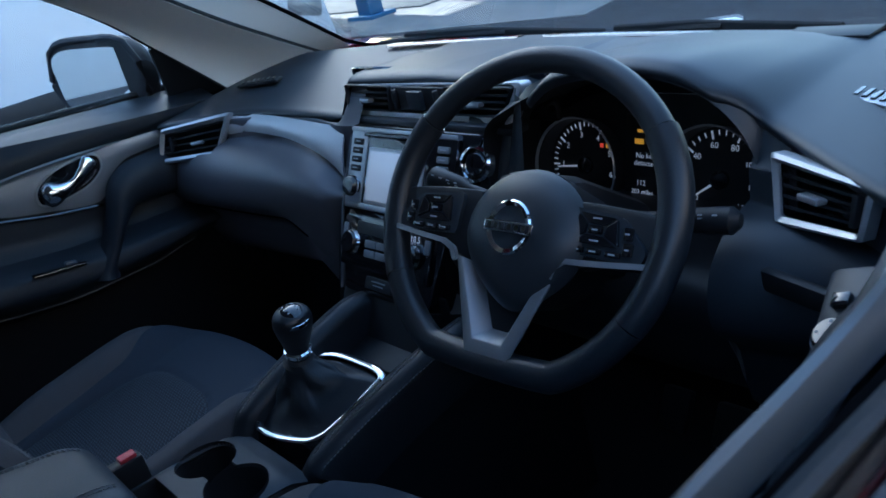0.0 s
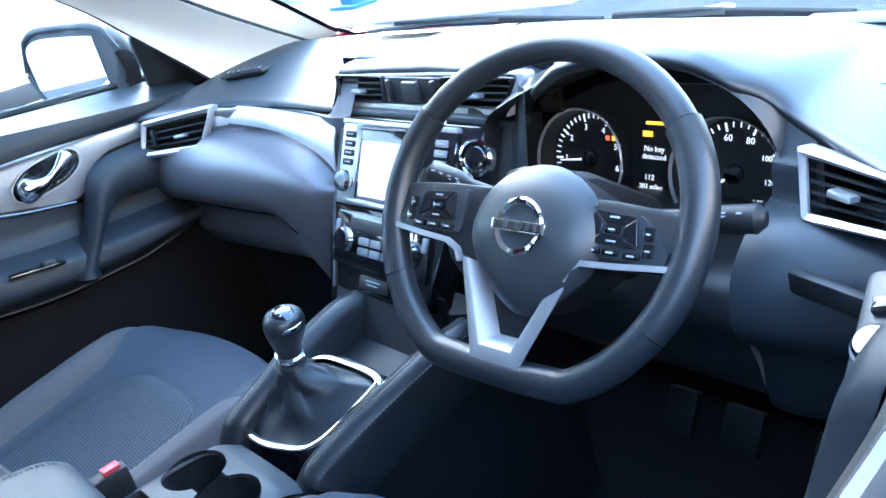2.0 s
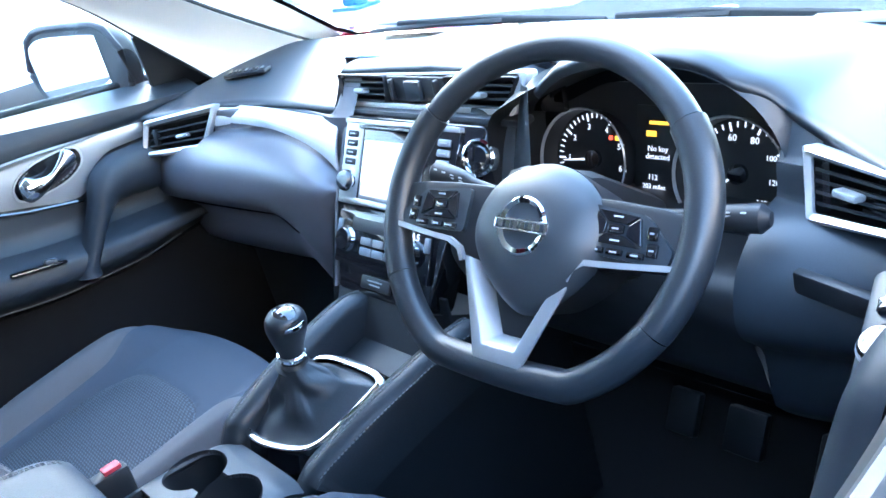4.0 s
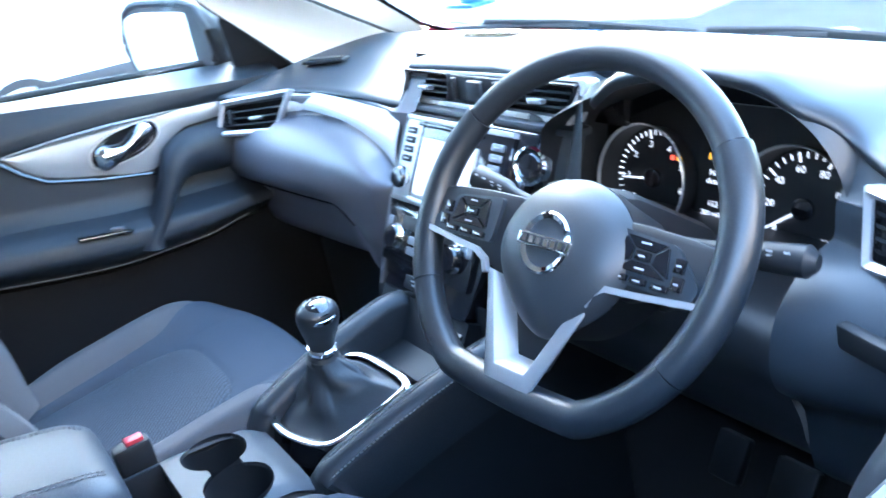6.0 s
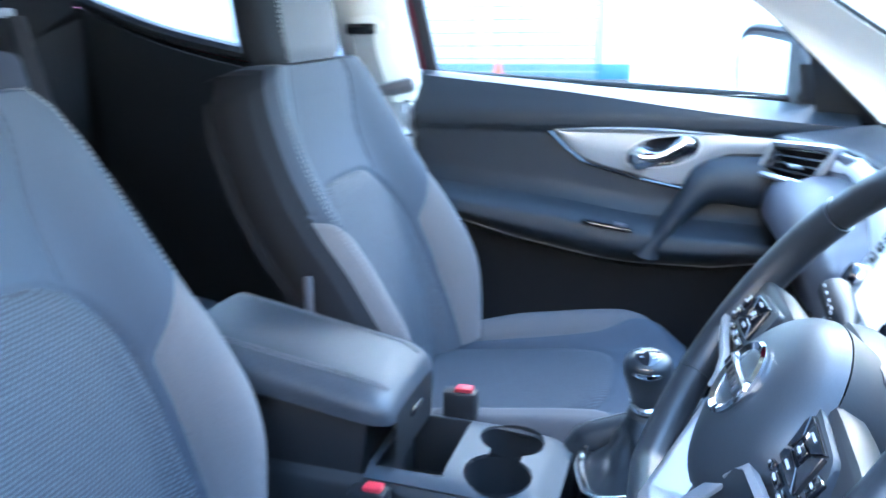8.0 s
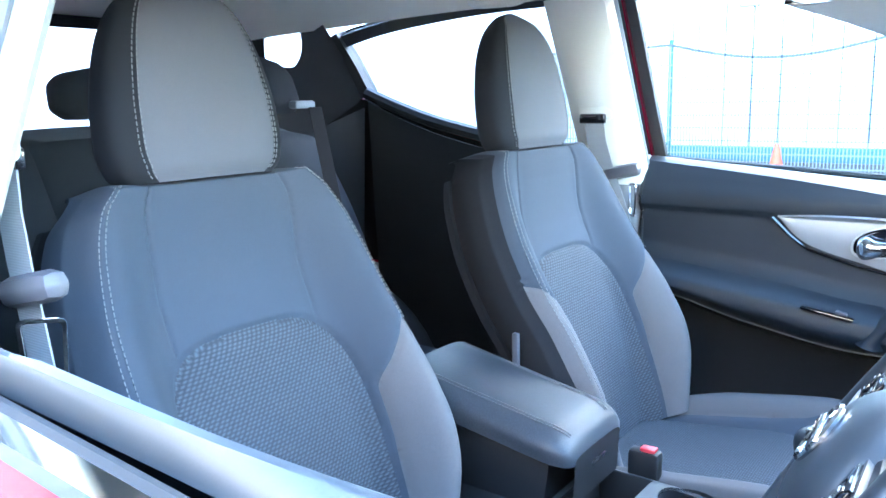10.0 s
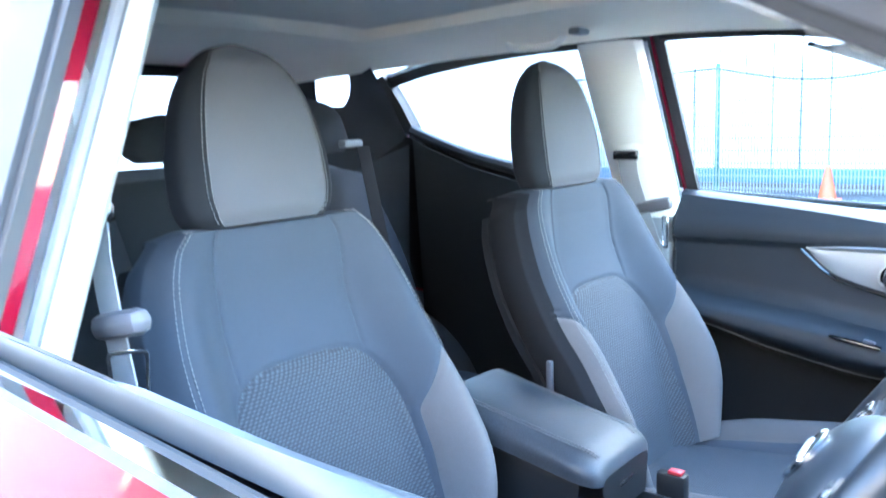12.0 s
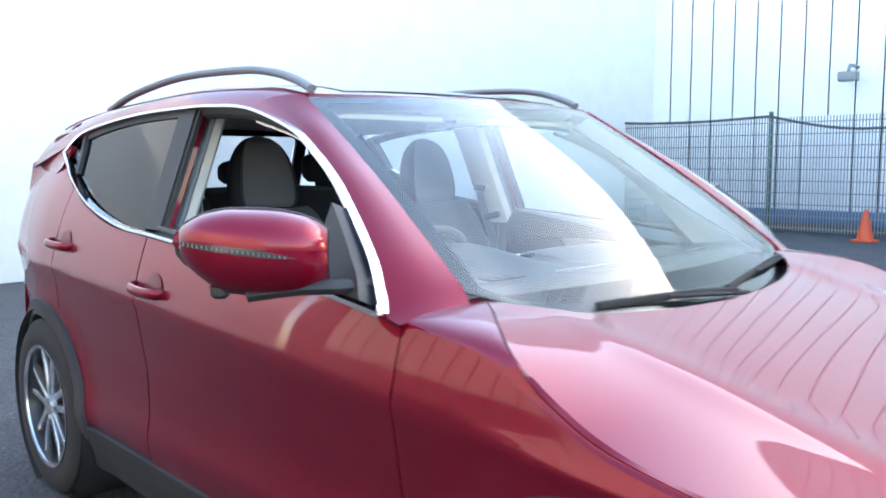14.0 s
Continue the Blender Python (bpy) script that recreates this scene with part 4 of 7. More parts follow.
# open tray ahead of the lever
part("front_tray", rbox(0.16, 0.10, 0.006, 0.002, Matrix.Translation((0.01, 0.075, 0.655)) @ Matrix.Rotation(radians(10), 4, "X")), M_DASHLOW, console)
part("tray_back", rbox(0.16, 0.006, 0.09, 0.002, Matrix.Translation((0.01, 0.125, 0.69))), M_DASHLOW, console)
part("tray_switch", rbox(0.03, 0.022, 0.006, 0.002, Matrix.Translation((0.105, 0.055, 0.728)) @ Matrix.Rotation(radians(20), 4, "X")), M_DASHLOW, console)
armrest = thing("armrest", "black leather centre armrest lid with curved stitching", "armrest")


def arm_fn(u, v):
    """The lid: a rounded section carried back, closed by a round nose."""
    y = lerp(-0.368, -0.66, v)
    k = math.sqrt(max(0.0, 1 - (1 - min(1.0, v / 0.16)) ** 2))
    half = 0.102 * (0.74 + 0.26 * k)
    top = 0.748 + 0.060 * v
    low = 0.708 + 0.050 * v
    a = math.pi * u
    c = -math.cos(a)
    x = half * math.copysign(abs(c) ** 0.55, c)
    z = lerp(low, top, (math.sin(a) ** 0.55) * lerp(0.30, 1.0, k ** 0.8))
    return (x - 0.006, y, z + 0.003 * k * math.sin(a) ** 3)


part("lid", grid(arm_fn, 64, 60), M_ARM, armrest, "padded black leather lid")
part("nose", grid(lambda u, v: Vector(arm_fn(u, 0)).lerp(Vector((arm_fn(u, 0)[0], -0.372, 0.645)), v), 40, 4), M_DASHLOW, armrest)
part("base", rbox(0.172, 0.30, 0.115, 0.012, Matrix.Translation((-0.012, -0.562, 0.668)) @ Matrix.Rotation(radians(-8), 4, "X")), M_DASHLOW, armrest)
for uu in (0.36, 0.385, 0.64, 0.665):
    stitches([Vector(arm_fn(lerp(uu, 0.5 + (uu - 0.5) * 1.25, v), v)) + Vector((0, 0, 0.0012)) for v in np.linspace(0.05, 0.97, 50)], armrest, 0.006, 0.004, 0.0006)
part("latch", rbox(0.05, 0.012, 0.010, 0.003, Matrix.Translation((-0.012, -0.374, 0.690))), M_PIANO, armrest)
for x, y, z in ((-0.106, -0.315, 0.676), (0.115, -0.37, 0.640)):
    b = thing("seat_belt_buckle", "black seat belt buckle with a red release button", "buckle", "belt buckles")
    part("body", rbox(0.026, 0.05, 0.045, 0.006, Matrix.Translation((x, y - 0.02, z - 0.0225))), M_DASHLOW, b)
    part("button", rbox(0.017, 0.024, 0.008, 0.002, Matrix.Translation((x, y - 0.014, z + 0.001))), M_RED, b, "red release button")
# ---- seats ----
LEAN = Vector((0, -0.33, 0.944)).normalized()
FACE = Vector((0, 0.944, 0.33)).normalized()


def make_seat(cx, dy, inner, label):
    """A front seat; inner is the side (-1 or 1) that faces the tunnel."""
    seat = thing("front_seat", label, "seat", "front seats")
    base = Vector((cx, -0.545 + dy, 0.57))
    tall = 0.585

    def back_pt(U, V):
        v = min(V, 1.0)
        s = min(abs(U), 1.0)
        sg = 1 if U >= 0 else -1
        w = curve([(0, 0.190), (0.10, 0.215), (0.22, 0.240), (0.35, 0.252), (0.5, 0.252), (0.7, 0.243), (0.85, 0.225), (0.95, 0.200), (1.0, 0.170)], v)
        b = curve([(0, 0.055), (0.25, 0.080), (0.42, 0.066), (0.58, 0.040), (0.75, 0.022), (1.0, 0.010)], v)
        d = b * smooth(0.5, 0.84, s) - 0.045 * smooth(0.86, 1.02, s) ** 1.5
        d += 0.014 * math.sin(math.pi * min(1, v * 1.1)) * (1 - s * s) - 0.030 * smooth(0.86, 0.42, s) * smooth(1.0, 0.75, v)
        x = w * s
        back_u = back_v = 0.0
        if abs(U) > 1:
            k = (abs(U) - 1) / 0.3
            back_u = 0.075 * k
            x += 0.006 * math.sin(math.pi * k) - 0.012 * k
        p = base + LEAN * (tall * v) + FACE * d + Vector((sg * x, 0, 0))
        if V > 1:
            k = (V - 1) / 0.12
            p += LEAN * (0.020 * math.sin(k * math.pi / 2)) - Vector((sg * 0.03 * s * k, 0, 0))
            back_v = 0.09 * k
        p -= FACE * (back_u ** 3 + back_v ** 3) ** (1 / 3)
        return p

    def pad_f(U, V):
        return (abs(U) / curve([(0.0, 0.68), (0.3, 0.61), (0.6, 0.60)], V)) ** 4 + (max(0.0, V) / 0.665) ** 8 - 1

    def mesh_in(V):
        return curve([(0, 0.70), (0.28, 0.64), (0.43, 0.64), (0.50, 0.73), (0.56, 0.84), (0.60, 0.95)], V)

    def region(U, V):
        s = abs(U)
        # passenger's tunnel side only: dark cloth, with its shade in the colour too
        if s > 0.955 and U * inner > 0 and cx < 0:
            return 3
        if pad_f(U, V) < 0:
            return 1
        if V < 0.60 and mesh_in(V) < s < (0.955 if cx < 0 and U * inner > 0 else 1.12):
            return 2
        return 0

    def groove(U, V):
        s = abs(U)
        g = math.exp(-(pad_f(U, V) / 0.10) ** 2)
        if V < 0.62 and s < 0.95:
            g = max(g, math.exp(-((s - mesh_in(V)) / 0.018) ** 2))
        up = curve([(0.5, 0.46), (0.8, 0.50), (1.0, 0.60)], V)
        if V > 0.62:
            g = max(g, 0.8 * math.exp(-((s - up) / 0.012) ** 2) * smooth(0.62, 0.66, V))
        return g

    def snap(U, V, tests, cell=0.0085):
        """Draws a point that lies near a seam onto it, so that the cloth edges run smooth."""
        for f in tests:
            k = f(U, V)
            gu, gv = (f(U + 0.001, V) - k) / 0.001, (f(U, V + 0.001) - k) / 0.001
            g2 = gu * gu + gv * gv
            if g2 > 1e-6 and abs(k) / math.sqrt(g2) < cell:
                U, V = U - k * gu / g2, V - k * gv / g2
        return U, V

    def fn(u, v):
        U, V = lerp(-1.3, 1.3, u), lerp(0, 1.12, v)
        if V < 0.66 and abs(U) < 1:
            U, V = snap(U, max(V, 0.0), (pad_f, lambda a, b: (abs(a) - mesh_in(b)) if b < 0.61 else 1.0, lambda a, b: abs(a) - 0.955 if b < 0.60 and cx < 0 and a * inner > 0 else 1.0))
            V = max(V, 0.0)
        p = back_pt(U, V)
        puff = 0.007 * smooth(0.0, -0.5, pad_f(U, V))
        return p + FACE * (puff - 0.0045 * groove(U, V))

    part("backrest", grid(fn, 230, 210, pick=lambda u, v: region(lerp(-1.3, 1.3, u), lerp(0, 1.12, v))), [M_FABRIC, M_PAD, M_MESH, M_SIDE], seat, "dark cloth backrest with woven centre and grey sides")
    # hard back shell
    part("back_shell", grid(lambda u, v: back_pt(lerp(-1.16, 1.16, u), lerp(0.0, 0.97, v)) - FACE * (0.03 + (0.075 * (1 - abs(2 * u - 1) ** 8))), 30, 20), M_CARPET, seat)
    for sg in (-1, 1):
        stitches([back_pt(sg * 0.87, v) + FACE * 0.002 for v in np.linspace(0.58 if sg * inner < 0 or cx > 0 else 0.22, 1.02, 70)], seat, 0.0075, 0.005, 0.00055)
        stitches([back_pt(sg * 0.90, v) + FACE * 0.002 for v in np.linspace(0.58 if sg * inner < 0 or cx > 0 else 0.22, 1.02, 70)], seat, 0.0075, 0.005, 0.00055)
    # headrest
    head = base + LEAN * (tall + 0.004) - FACE * 0.004
    rise = Vector((0, -0.15, 0.989))

    def head_pt(a, h):
        w = curve([(0, 0.82), (0.05, 0.93), (0.18, 1.0), (0.34, 0.985), (0.5, 0.93), (0.65, 0.85), (0.8, 0.71), (0.9, 0.54), (0.96, 0.37), (1, 0.06)], h)
        dep = curve([(0, 0.75), (0.08, 0.95), (0.3, 1.0), (0.6, 0.92), (0.85, 0.65), (1, 0.04)], h)
        c, s = math.cos(a), math.sin(a)
        x = 0.136 * w * (1 if c > 0 else -1) * abs(c) ** 0.75
        y = 0.048 * dep * (1 if s > 0 else -1) * abs(s) ** 0.62
        return head + Vector((x, 0, 0)) + rise * (0.262 * h) + Vector((0, 0.95, 0.2)).normalized() * (y - 0.03)

    def head_region(u, v):
        a = 2 * math.pi * u
        return 0 if 0.25 * math.pi < a < 0.75 * math.pi else 1

    hr = part("headrest", grid(lambda u, v: head_pt(2 * math.pi * u, v), 100, 60, True, pick=head_region), [M_HEADCLOTH, M_SIDE], seat, "tall grey cloth headrest with dark sides")
    for a in (0.235, 0.26, 0.74, 0.765):
        stitches([head_pt(math.pi * a, h) + FACE * 0.0015 for h in np.linspace(0.02, 0.93, 60)], hr, 0.0075, 0.005, 0.0006)
    for sx in (-0.055, 0.055):
        part("headrest_post", tube([head + Vector((sx, 0, 0)) - LEAN * 0.06 - FACE * 0.035, head + Vector((sx, 0, 0)) + LEAN * 0.04 - FACE * 0.035], 0.006), M_CHROME, seat)

    # cushion
    y0, y1 = -0.565 + dy, -0.095 + dy

    def cush_pt(U, V):
        v = min(V, 1.0)
        s = min(abs(U), 1.0)
        sg = 1 if U >= 0 else -1
        w = curve([(0, 0.235), (0.4, 0.258), (0.8, 0.262), (1.0, 0.235)], v)
        z = curve([(0, 0.555), (0.3, 0.562), (0.7, 0.592), (0.9, 0.602), (1.0, 0.592)], v)
        b = curve([(0, 0.03), (0.35, 0.058), (0.7, 0.050), (0.9, 0.02), (1.0, 0.0)], v)
        z += b * smooth(0.5, 0.82, s) - 0.05 * smooth(0.86, 1.0, s) ** 1.6 + 0.012 * (1 - s * s)
        x = w * s
        y = lerp(y0, y1, v) - 0.03 * s * s * smooth(0.6, 1, v)
        if abs(U) > 1:
            z -= 0.16 * (abs(U) - 1) / 0.3
            x += 0.004
        if V > 1:
            k = (V - 1) / 0.25
            y += 0.028 * math.sin(k * math.pi * 0.6)
            z -= 0.15 * k * k + 0.03 * k
        return Vector((cx + sg * x, y, z))

    def cpad_f(U, V):
        return (abs(U) / 0.58) ** 4 + (max(0.0, V) / 0.72) ** 7 - 1

    def cmesh_in(V):
        return curve([(0, 0.64), (0.6, 0.66), (0.95, 0.96)], V)

    def cregion(U, V):
        if cpad_f(U, V) < 0:
            return 1
        if V < 0.92 and cmesh_in(V) < abs(U) < 0.95:
            return 2
        return 0

    def cfn(u, v):
        U, V = lerp(-1.3, 1.3, u), lerp(0, 1.25, v)
        if V < 0.98 and abs(U) < 1:
            U, V = snap(U, V, (cpad_f, lambda a, b: (abs(a) - cmesh_in(b)) if b < 0.93 else 1.0, lambda a, b: abs(a) - 0.95 if b < 0.92 else 1.0), 0.011)
            V = max(V, 0.0)
        p = cush_pt(U, V)
        g = math.exp(-(cpad_f(U, V) / 0.10) ** 2)
        if V < 0.95 and abs(U) < 1.0:
            g = max(g, math.exp(-((abs(U) - cmesh_in(V)) / 0.018) ** 2))
        p.z += 0.005 * smooth(0.0, -0.5, cpad_f(U, V)) - 0.004 * g
        return p

    part("cushion", grid(cfn, 180, 110, pick=lambda u, v: cregion(lerp(-1.3, 1.3, u), lerp(0, 1.25, v))), [M_FABRIC, M_PAD, M_MESHC], seat, "dark cloth cushion with woven centre")
    part("seat_base", rbox(0.46, 0.42, 0.20, 0.02, Matrix.Translation((cx, -0.34 + dy, 0.38))), M_DASHLOW, seat)
    part("side_shield", rbox(0.03, 0.40, 0.10, 0.012, Matrix.Translation((cx - inner * -0.245, -0.36 + dy, 0.48))), M_DASHLOW, seat)
    part("recline_lever", rbox(0.010, 0.012, 0.075, 0.003, Matrix.Translation(tuple(back_pt(inner * 1.18, 0.42) + Vector((inner * 0.012, 0, 0))))), M_DASHFACE, seat)
    return seat


# Dark side cloth, taken deeper to hold the shade on the side panel.
M_SIDE = mat("dark_side_cloth_shaded", (0.012, 0.013, 0.016), 0.85, grain=0.3, scale=1200, bump=0.3, stain=0.15, spec=0.2)
M_MESHC = mat("grey_cushion_cloth", (0.080, 0.077, 0.080), 0.85, grain=0.35, scale=1300, bump=0.4, stain=0.15, spec=0.2)
M_HEADCLOTH = mat("grey_headrest_cloth", (0.084, 0.085, 0.094), 0.9, grain=0.3, scale=1800, bump=0.3, stain=0.15, spec=0.2)
make_seat(0.357, 0.0, -1, "dark cloth driver's seat with woven centre and grey ribbed bolster")
make_seat(-0.357, 0.085, 1, "dark cloth passenger seat with woven centre and grey ribbed bolster")

# Front seat cloth at half the tone; the rear's shade is in the colour.
M_REARCLOTH = mat("shaded_seat_cloth", (0.022, 0.025, 0.031), 0.9, grain=0.35, scale=1600, bump=0.3, stain=0.2, spec=0.2)
# rear bench, seen between the front seats
bench = thing("rear_seat", "dark cloth rear bench with three headrests", "seat")


def bench_back(u, v):
    x = lerp(-0.64, 0.64, u)
    k = abs(2 * u - 1)
    d = 0.03 * (1 - abs(math.sin(3 * math.pi * u)) ** 0.4)
    p = Vector((x, -1.28, 0.56)).lerp(Vector((x * 0.94, -1.50, 1.205 - 0.03 * k ** 4)), v)
    top = smooth(0.9, 1.0, v)
    return p + FACE * (0.06 * math.sin(math.pi * min(1, v * 0.9 + 0.1)) - d - 0.09 * top)


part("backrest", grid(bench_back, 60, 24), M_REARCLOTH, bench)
part("back_panel", rbox(1.2, 0.06, 0.55, 0.02, Matrix.Translation((0, -1.50, 0.86)) @ Matrix.Rotation(radians(22), 4, "X")), M_CARPET, bench)
part("cushion", grid(lambda u, v: (lerp(-0.64, 0.64, u), lerp(-1.32, -0.86, v), 0.50 + 0.07 * math.sin(math.pi * min(1, v + 0.15)) - 0.12 * smooth(0.92, 1, v)), 30, 24), M_FABRIC, bench)
for cx in (-0.42, 0.02, 0.46):
    def rear_head(u, v, cx=cx):
        a = 2 * math.pi * u
        w = curve([(0, 0.8), (0.2, 1.0), (0.6, 0.95), (0.85, 0.7), (1, 0.05)], v)
        c, s = math.cos(a), math.sin(a)
        return (cx + 0.115 * w * (1 if c > 0 else -1) * abs(c) ** 0.7, -1.50 + 0.05 * w * (1 if s > 0 else -1) * abs(s) ** 0.6 - 0.04 * v, 1.19 + (0.11 if cx == 0.02 else 0.15) * v)
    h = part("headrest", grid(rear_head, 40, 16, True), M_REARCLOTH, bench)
    part("headrest_post", tube([(cx - 0.04, -1.51, 1.12), (cx - 0.04, -1.51, 1.22)], 0.006), M_CHROME, bench)
part("belt_web", grid(lambda u, v: (-0.50 + 0.045 * u + 0.06 * v, lerp(-1.375, -1.19, v), lerp(1.205, 0.66, v)), 2, 10), M_CARPET, bench, "black rear seat belt", solid=0.002)
part("belt_bezel", rbox(0.07, 0.03, 0.02, 0.006, Matrix.Translation((-0.478, -1.42, 1.212))), M_GREYPL, bench)
# ---- car body ----
M_BLIND = mat("pale_grey_sunblind", (0.58, 0.56, 0.51), 0.8, grain=0.1, scale=700, stain=0.1)
M_REARTRIM = mat("matt_black_lining", (0.009, 0.010, 0.012), 0.75, spec=0.2, grain=0.2, scale=700, bump=0.2, stain=0.2)
M_TINTL = glass_mat("light_privacy_glass", (0.80, 0.82, 0.83))
FRONT_AXLE, REAR_AXLE = 1.10, -1.55
car = thing("car", "glossy dark red family car with roof rails and black lower cladding", "car")


def plan(y):
    return curve([(-2.30, 0.60), (-2.20, 0.72), (-2.05, 0.81), (-1.9, 0.85), (-1.5, 0.898), (-0.6, 0.905), (0.5, 0.903), (1.0, 0.898), (1.5, 0.878), (1.8, 0.835), (2.0, 0.74), (2.10, 0.55)], y)


def side_x(y, z):
    """How far out the lower body lies."""
    dz = z - (0.845 - 0.05 * y)
    prof = 1 - 0.15 * dz - 0.8 * dz * dz if dz > 0 else 1 + 0.16 * max(dz, -0.22) + 0.02 * min(0.0, dz + 0.22)
    prof += 0.016 * math.exp(-((z - 0.45 - 0.03 * y) / 0.06) ** 2)
    prof -= 0.05 * smooth(0.36, 0.18, z)
    crease = 0.004 * math.exp(-(dz / 0.02) ** 2)
    arch = 0.012 * max(math.exp(-((math.hypot(y - FRONT_AXLE, z - 0.34) - 0.42) / 0.06) ** 2), math.exp(-((math.hypot(y - REAR_AXLE, z - 0.34) - 0.42) / 0.06) ** 2))
    return plan(y) * prof + crease + arch


def glass_x(z):
    return 0.848 - (z - 1.03) * 0.41


BELT = [(0.53, 0.985), (0.2, 1.018), (-0.2, 1.048), (-0.58, 1.071), (-0.85, 1.086), (-1.17, 1.145), (-1.42, 1.235), (-1.60, 1.33)]
TOPLINE = [(0.53, 0.985), (0.487, 1.04), (0.427, 1.10), (0.25, 1.233), (0.10, 1.318), (-0.03, 1.376), (-0.28, 1.438), (-0.50, 1.455), (-0.68, 1.458), (-1.0, 1.452), (-1.30, 1.428), (-1.50, 1.395), (-1.60, 1.33)]


def belt(y):
    return curve(sorted(BELT), y)


def topline(y):
    return curve(sorted(TOPLINE[5:]), y)


def on_side(s, y, z, out=0.0):
    return Vector((s * (glass_x(z) + out), y, z))


def panel(s, y0, y1, zb, zt, ny, nz, x=side_x):
    def fn(u, v):
        y = lerp(y0, y1, u)
        z = lerp(zb(y), zt(y), v)
        return (s * x(y, z), y, z)
    return grid(fn, ny, nz)


def arch_z(y, low=0.34):
    z = low
    for c in (FRONT_AXLE, REAR_AXLE):
        r = 0.375
        if abs(y - c) < r:
            z = max(z, 0.345 + math.sqrt(r * r - (y - c) ** 2))
    return z


def belt_out(y):
    return belt(y) - 0.012


def strip(a, b, n, bulge=0.0, rows=4):
    pa, pb = spline(a, n), spline(b, n)
    m = min(len(pa), len(pb)) - 1
    def fn(u, v):
        i = round(u * m)
        p = pa[i].lerp(pb[i], v)
        return p + Vector((math.copysign(bulge, p.x) * math.sin(math.pi * v), 0, bulge * math.sin(math.pi * v)))
    return grid(fn, m, rows)


# hood, front wings and nose
def hood_z(x, y):
    base = curve([(0.45, 0.99), (0.62, 0.978), (0.74, 0.960), (0.85, 0.936), (1.0, 0.898), (1.2, 0.842), (1.4, 0.790), (1.6, 0.738), (1.85, 0.665), (2.05, 0.60)], y)
    rib = 0.006 * math.exp(-((abs(x) - (0.56 - 0.06 * (y - 0.8))) / 0.06) ** 2)
    low = curve([(0.6, 0.99), (0.72, 0.982), (0.84, 0.948), (0.95, 0.892), (1.07, 0.842), (1.3, 0.800), (1.6, 0.732), (1.9, 0.64), (2.05, 0.585)], y)
    t = max(0.0, min(1.0, (abs(x) - 0.45) / 0.43))
    return lerp(base + rib, low, t ** 2.0) + 0.014 * smooth(0.50, 0.70, abs(x)) * smooth(1.0, 0.60, y)


def hood_back(x):
    return 0.80 - 0.36 * x * x - 0.12 * x ** 4


def ws_pt(u, v):
    x0 = lerp(-1, 1, u)
    bot = Vector((x0 * 0.705, hood_back(x0 * 0.70) - 0.01, 0.930 + 0.057 * x0 * x0 + 0.030 * smooth(0.80, 1.0, abs(x0))))
    top = Vector((x0 * 0.625, roof_front(x0 * 0.6), 1.482 - 0.016 * x0 * x0))
    p = bot.lerp(top, v)
    bow = 0.035 * math.sin(math.pi * v)
    return p + Vector((0, 0.5, 0.85)) * bow * (1 - 0.6 * x0 * x0)


def roof_front(x):
    return -0.035 - 0.20 * x * x


def hood_edge(y):
    return curve([(0.55, 0.63), (0.62, 0.675), (0.70, 0.738), (0.78, 0.805), (0.86, 0.855), (0.94, 0.874), (1.07, 0.880), (1.35, 0.880), (1.6, 0.864), (1.85, 0.79), (2.05, 0.62)], y)


def hood_fn(u, v):
    x0 = lerp(-1, 1, u)
    y = lerp(hood_back(x0 * 0.70) + 0.012, 2.05 - 0.22 * x0 * x0, v)
    x = x0 * hood_edge(y)
    return (x, y, hood_z(x, y))


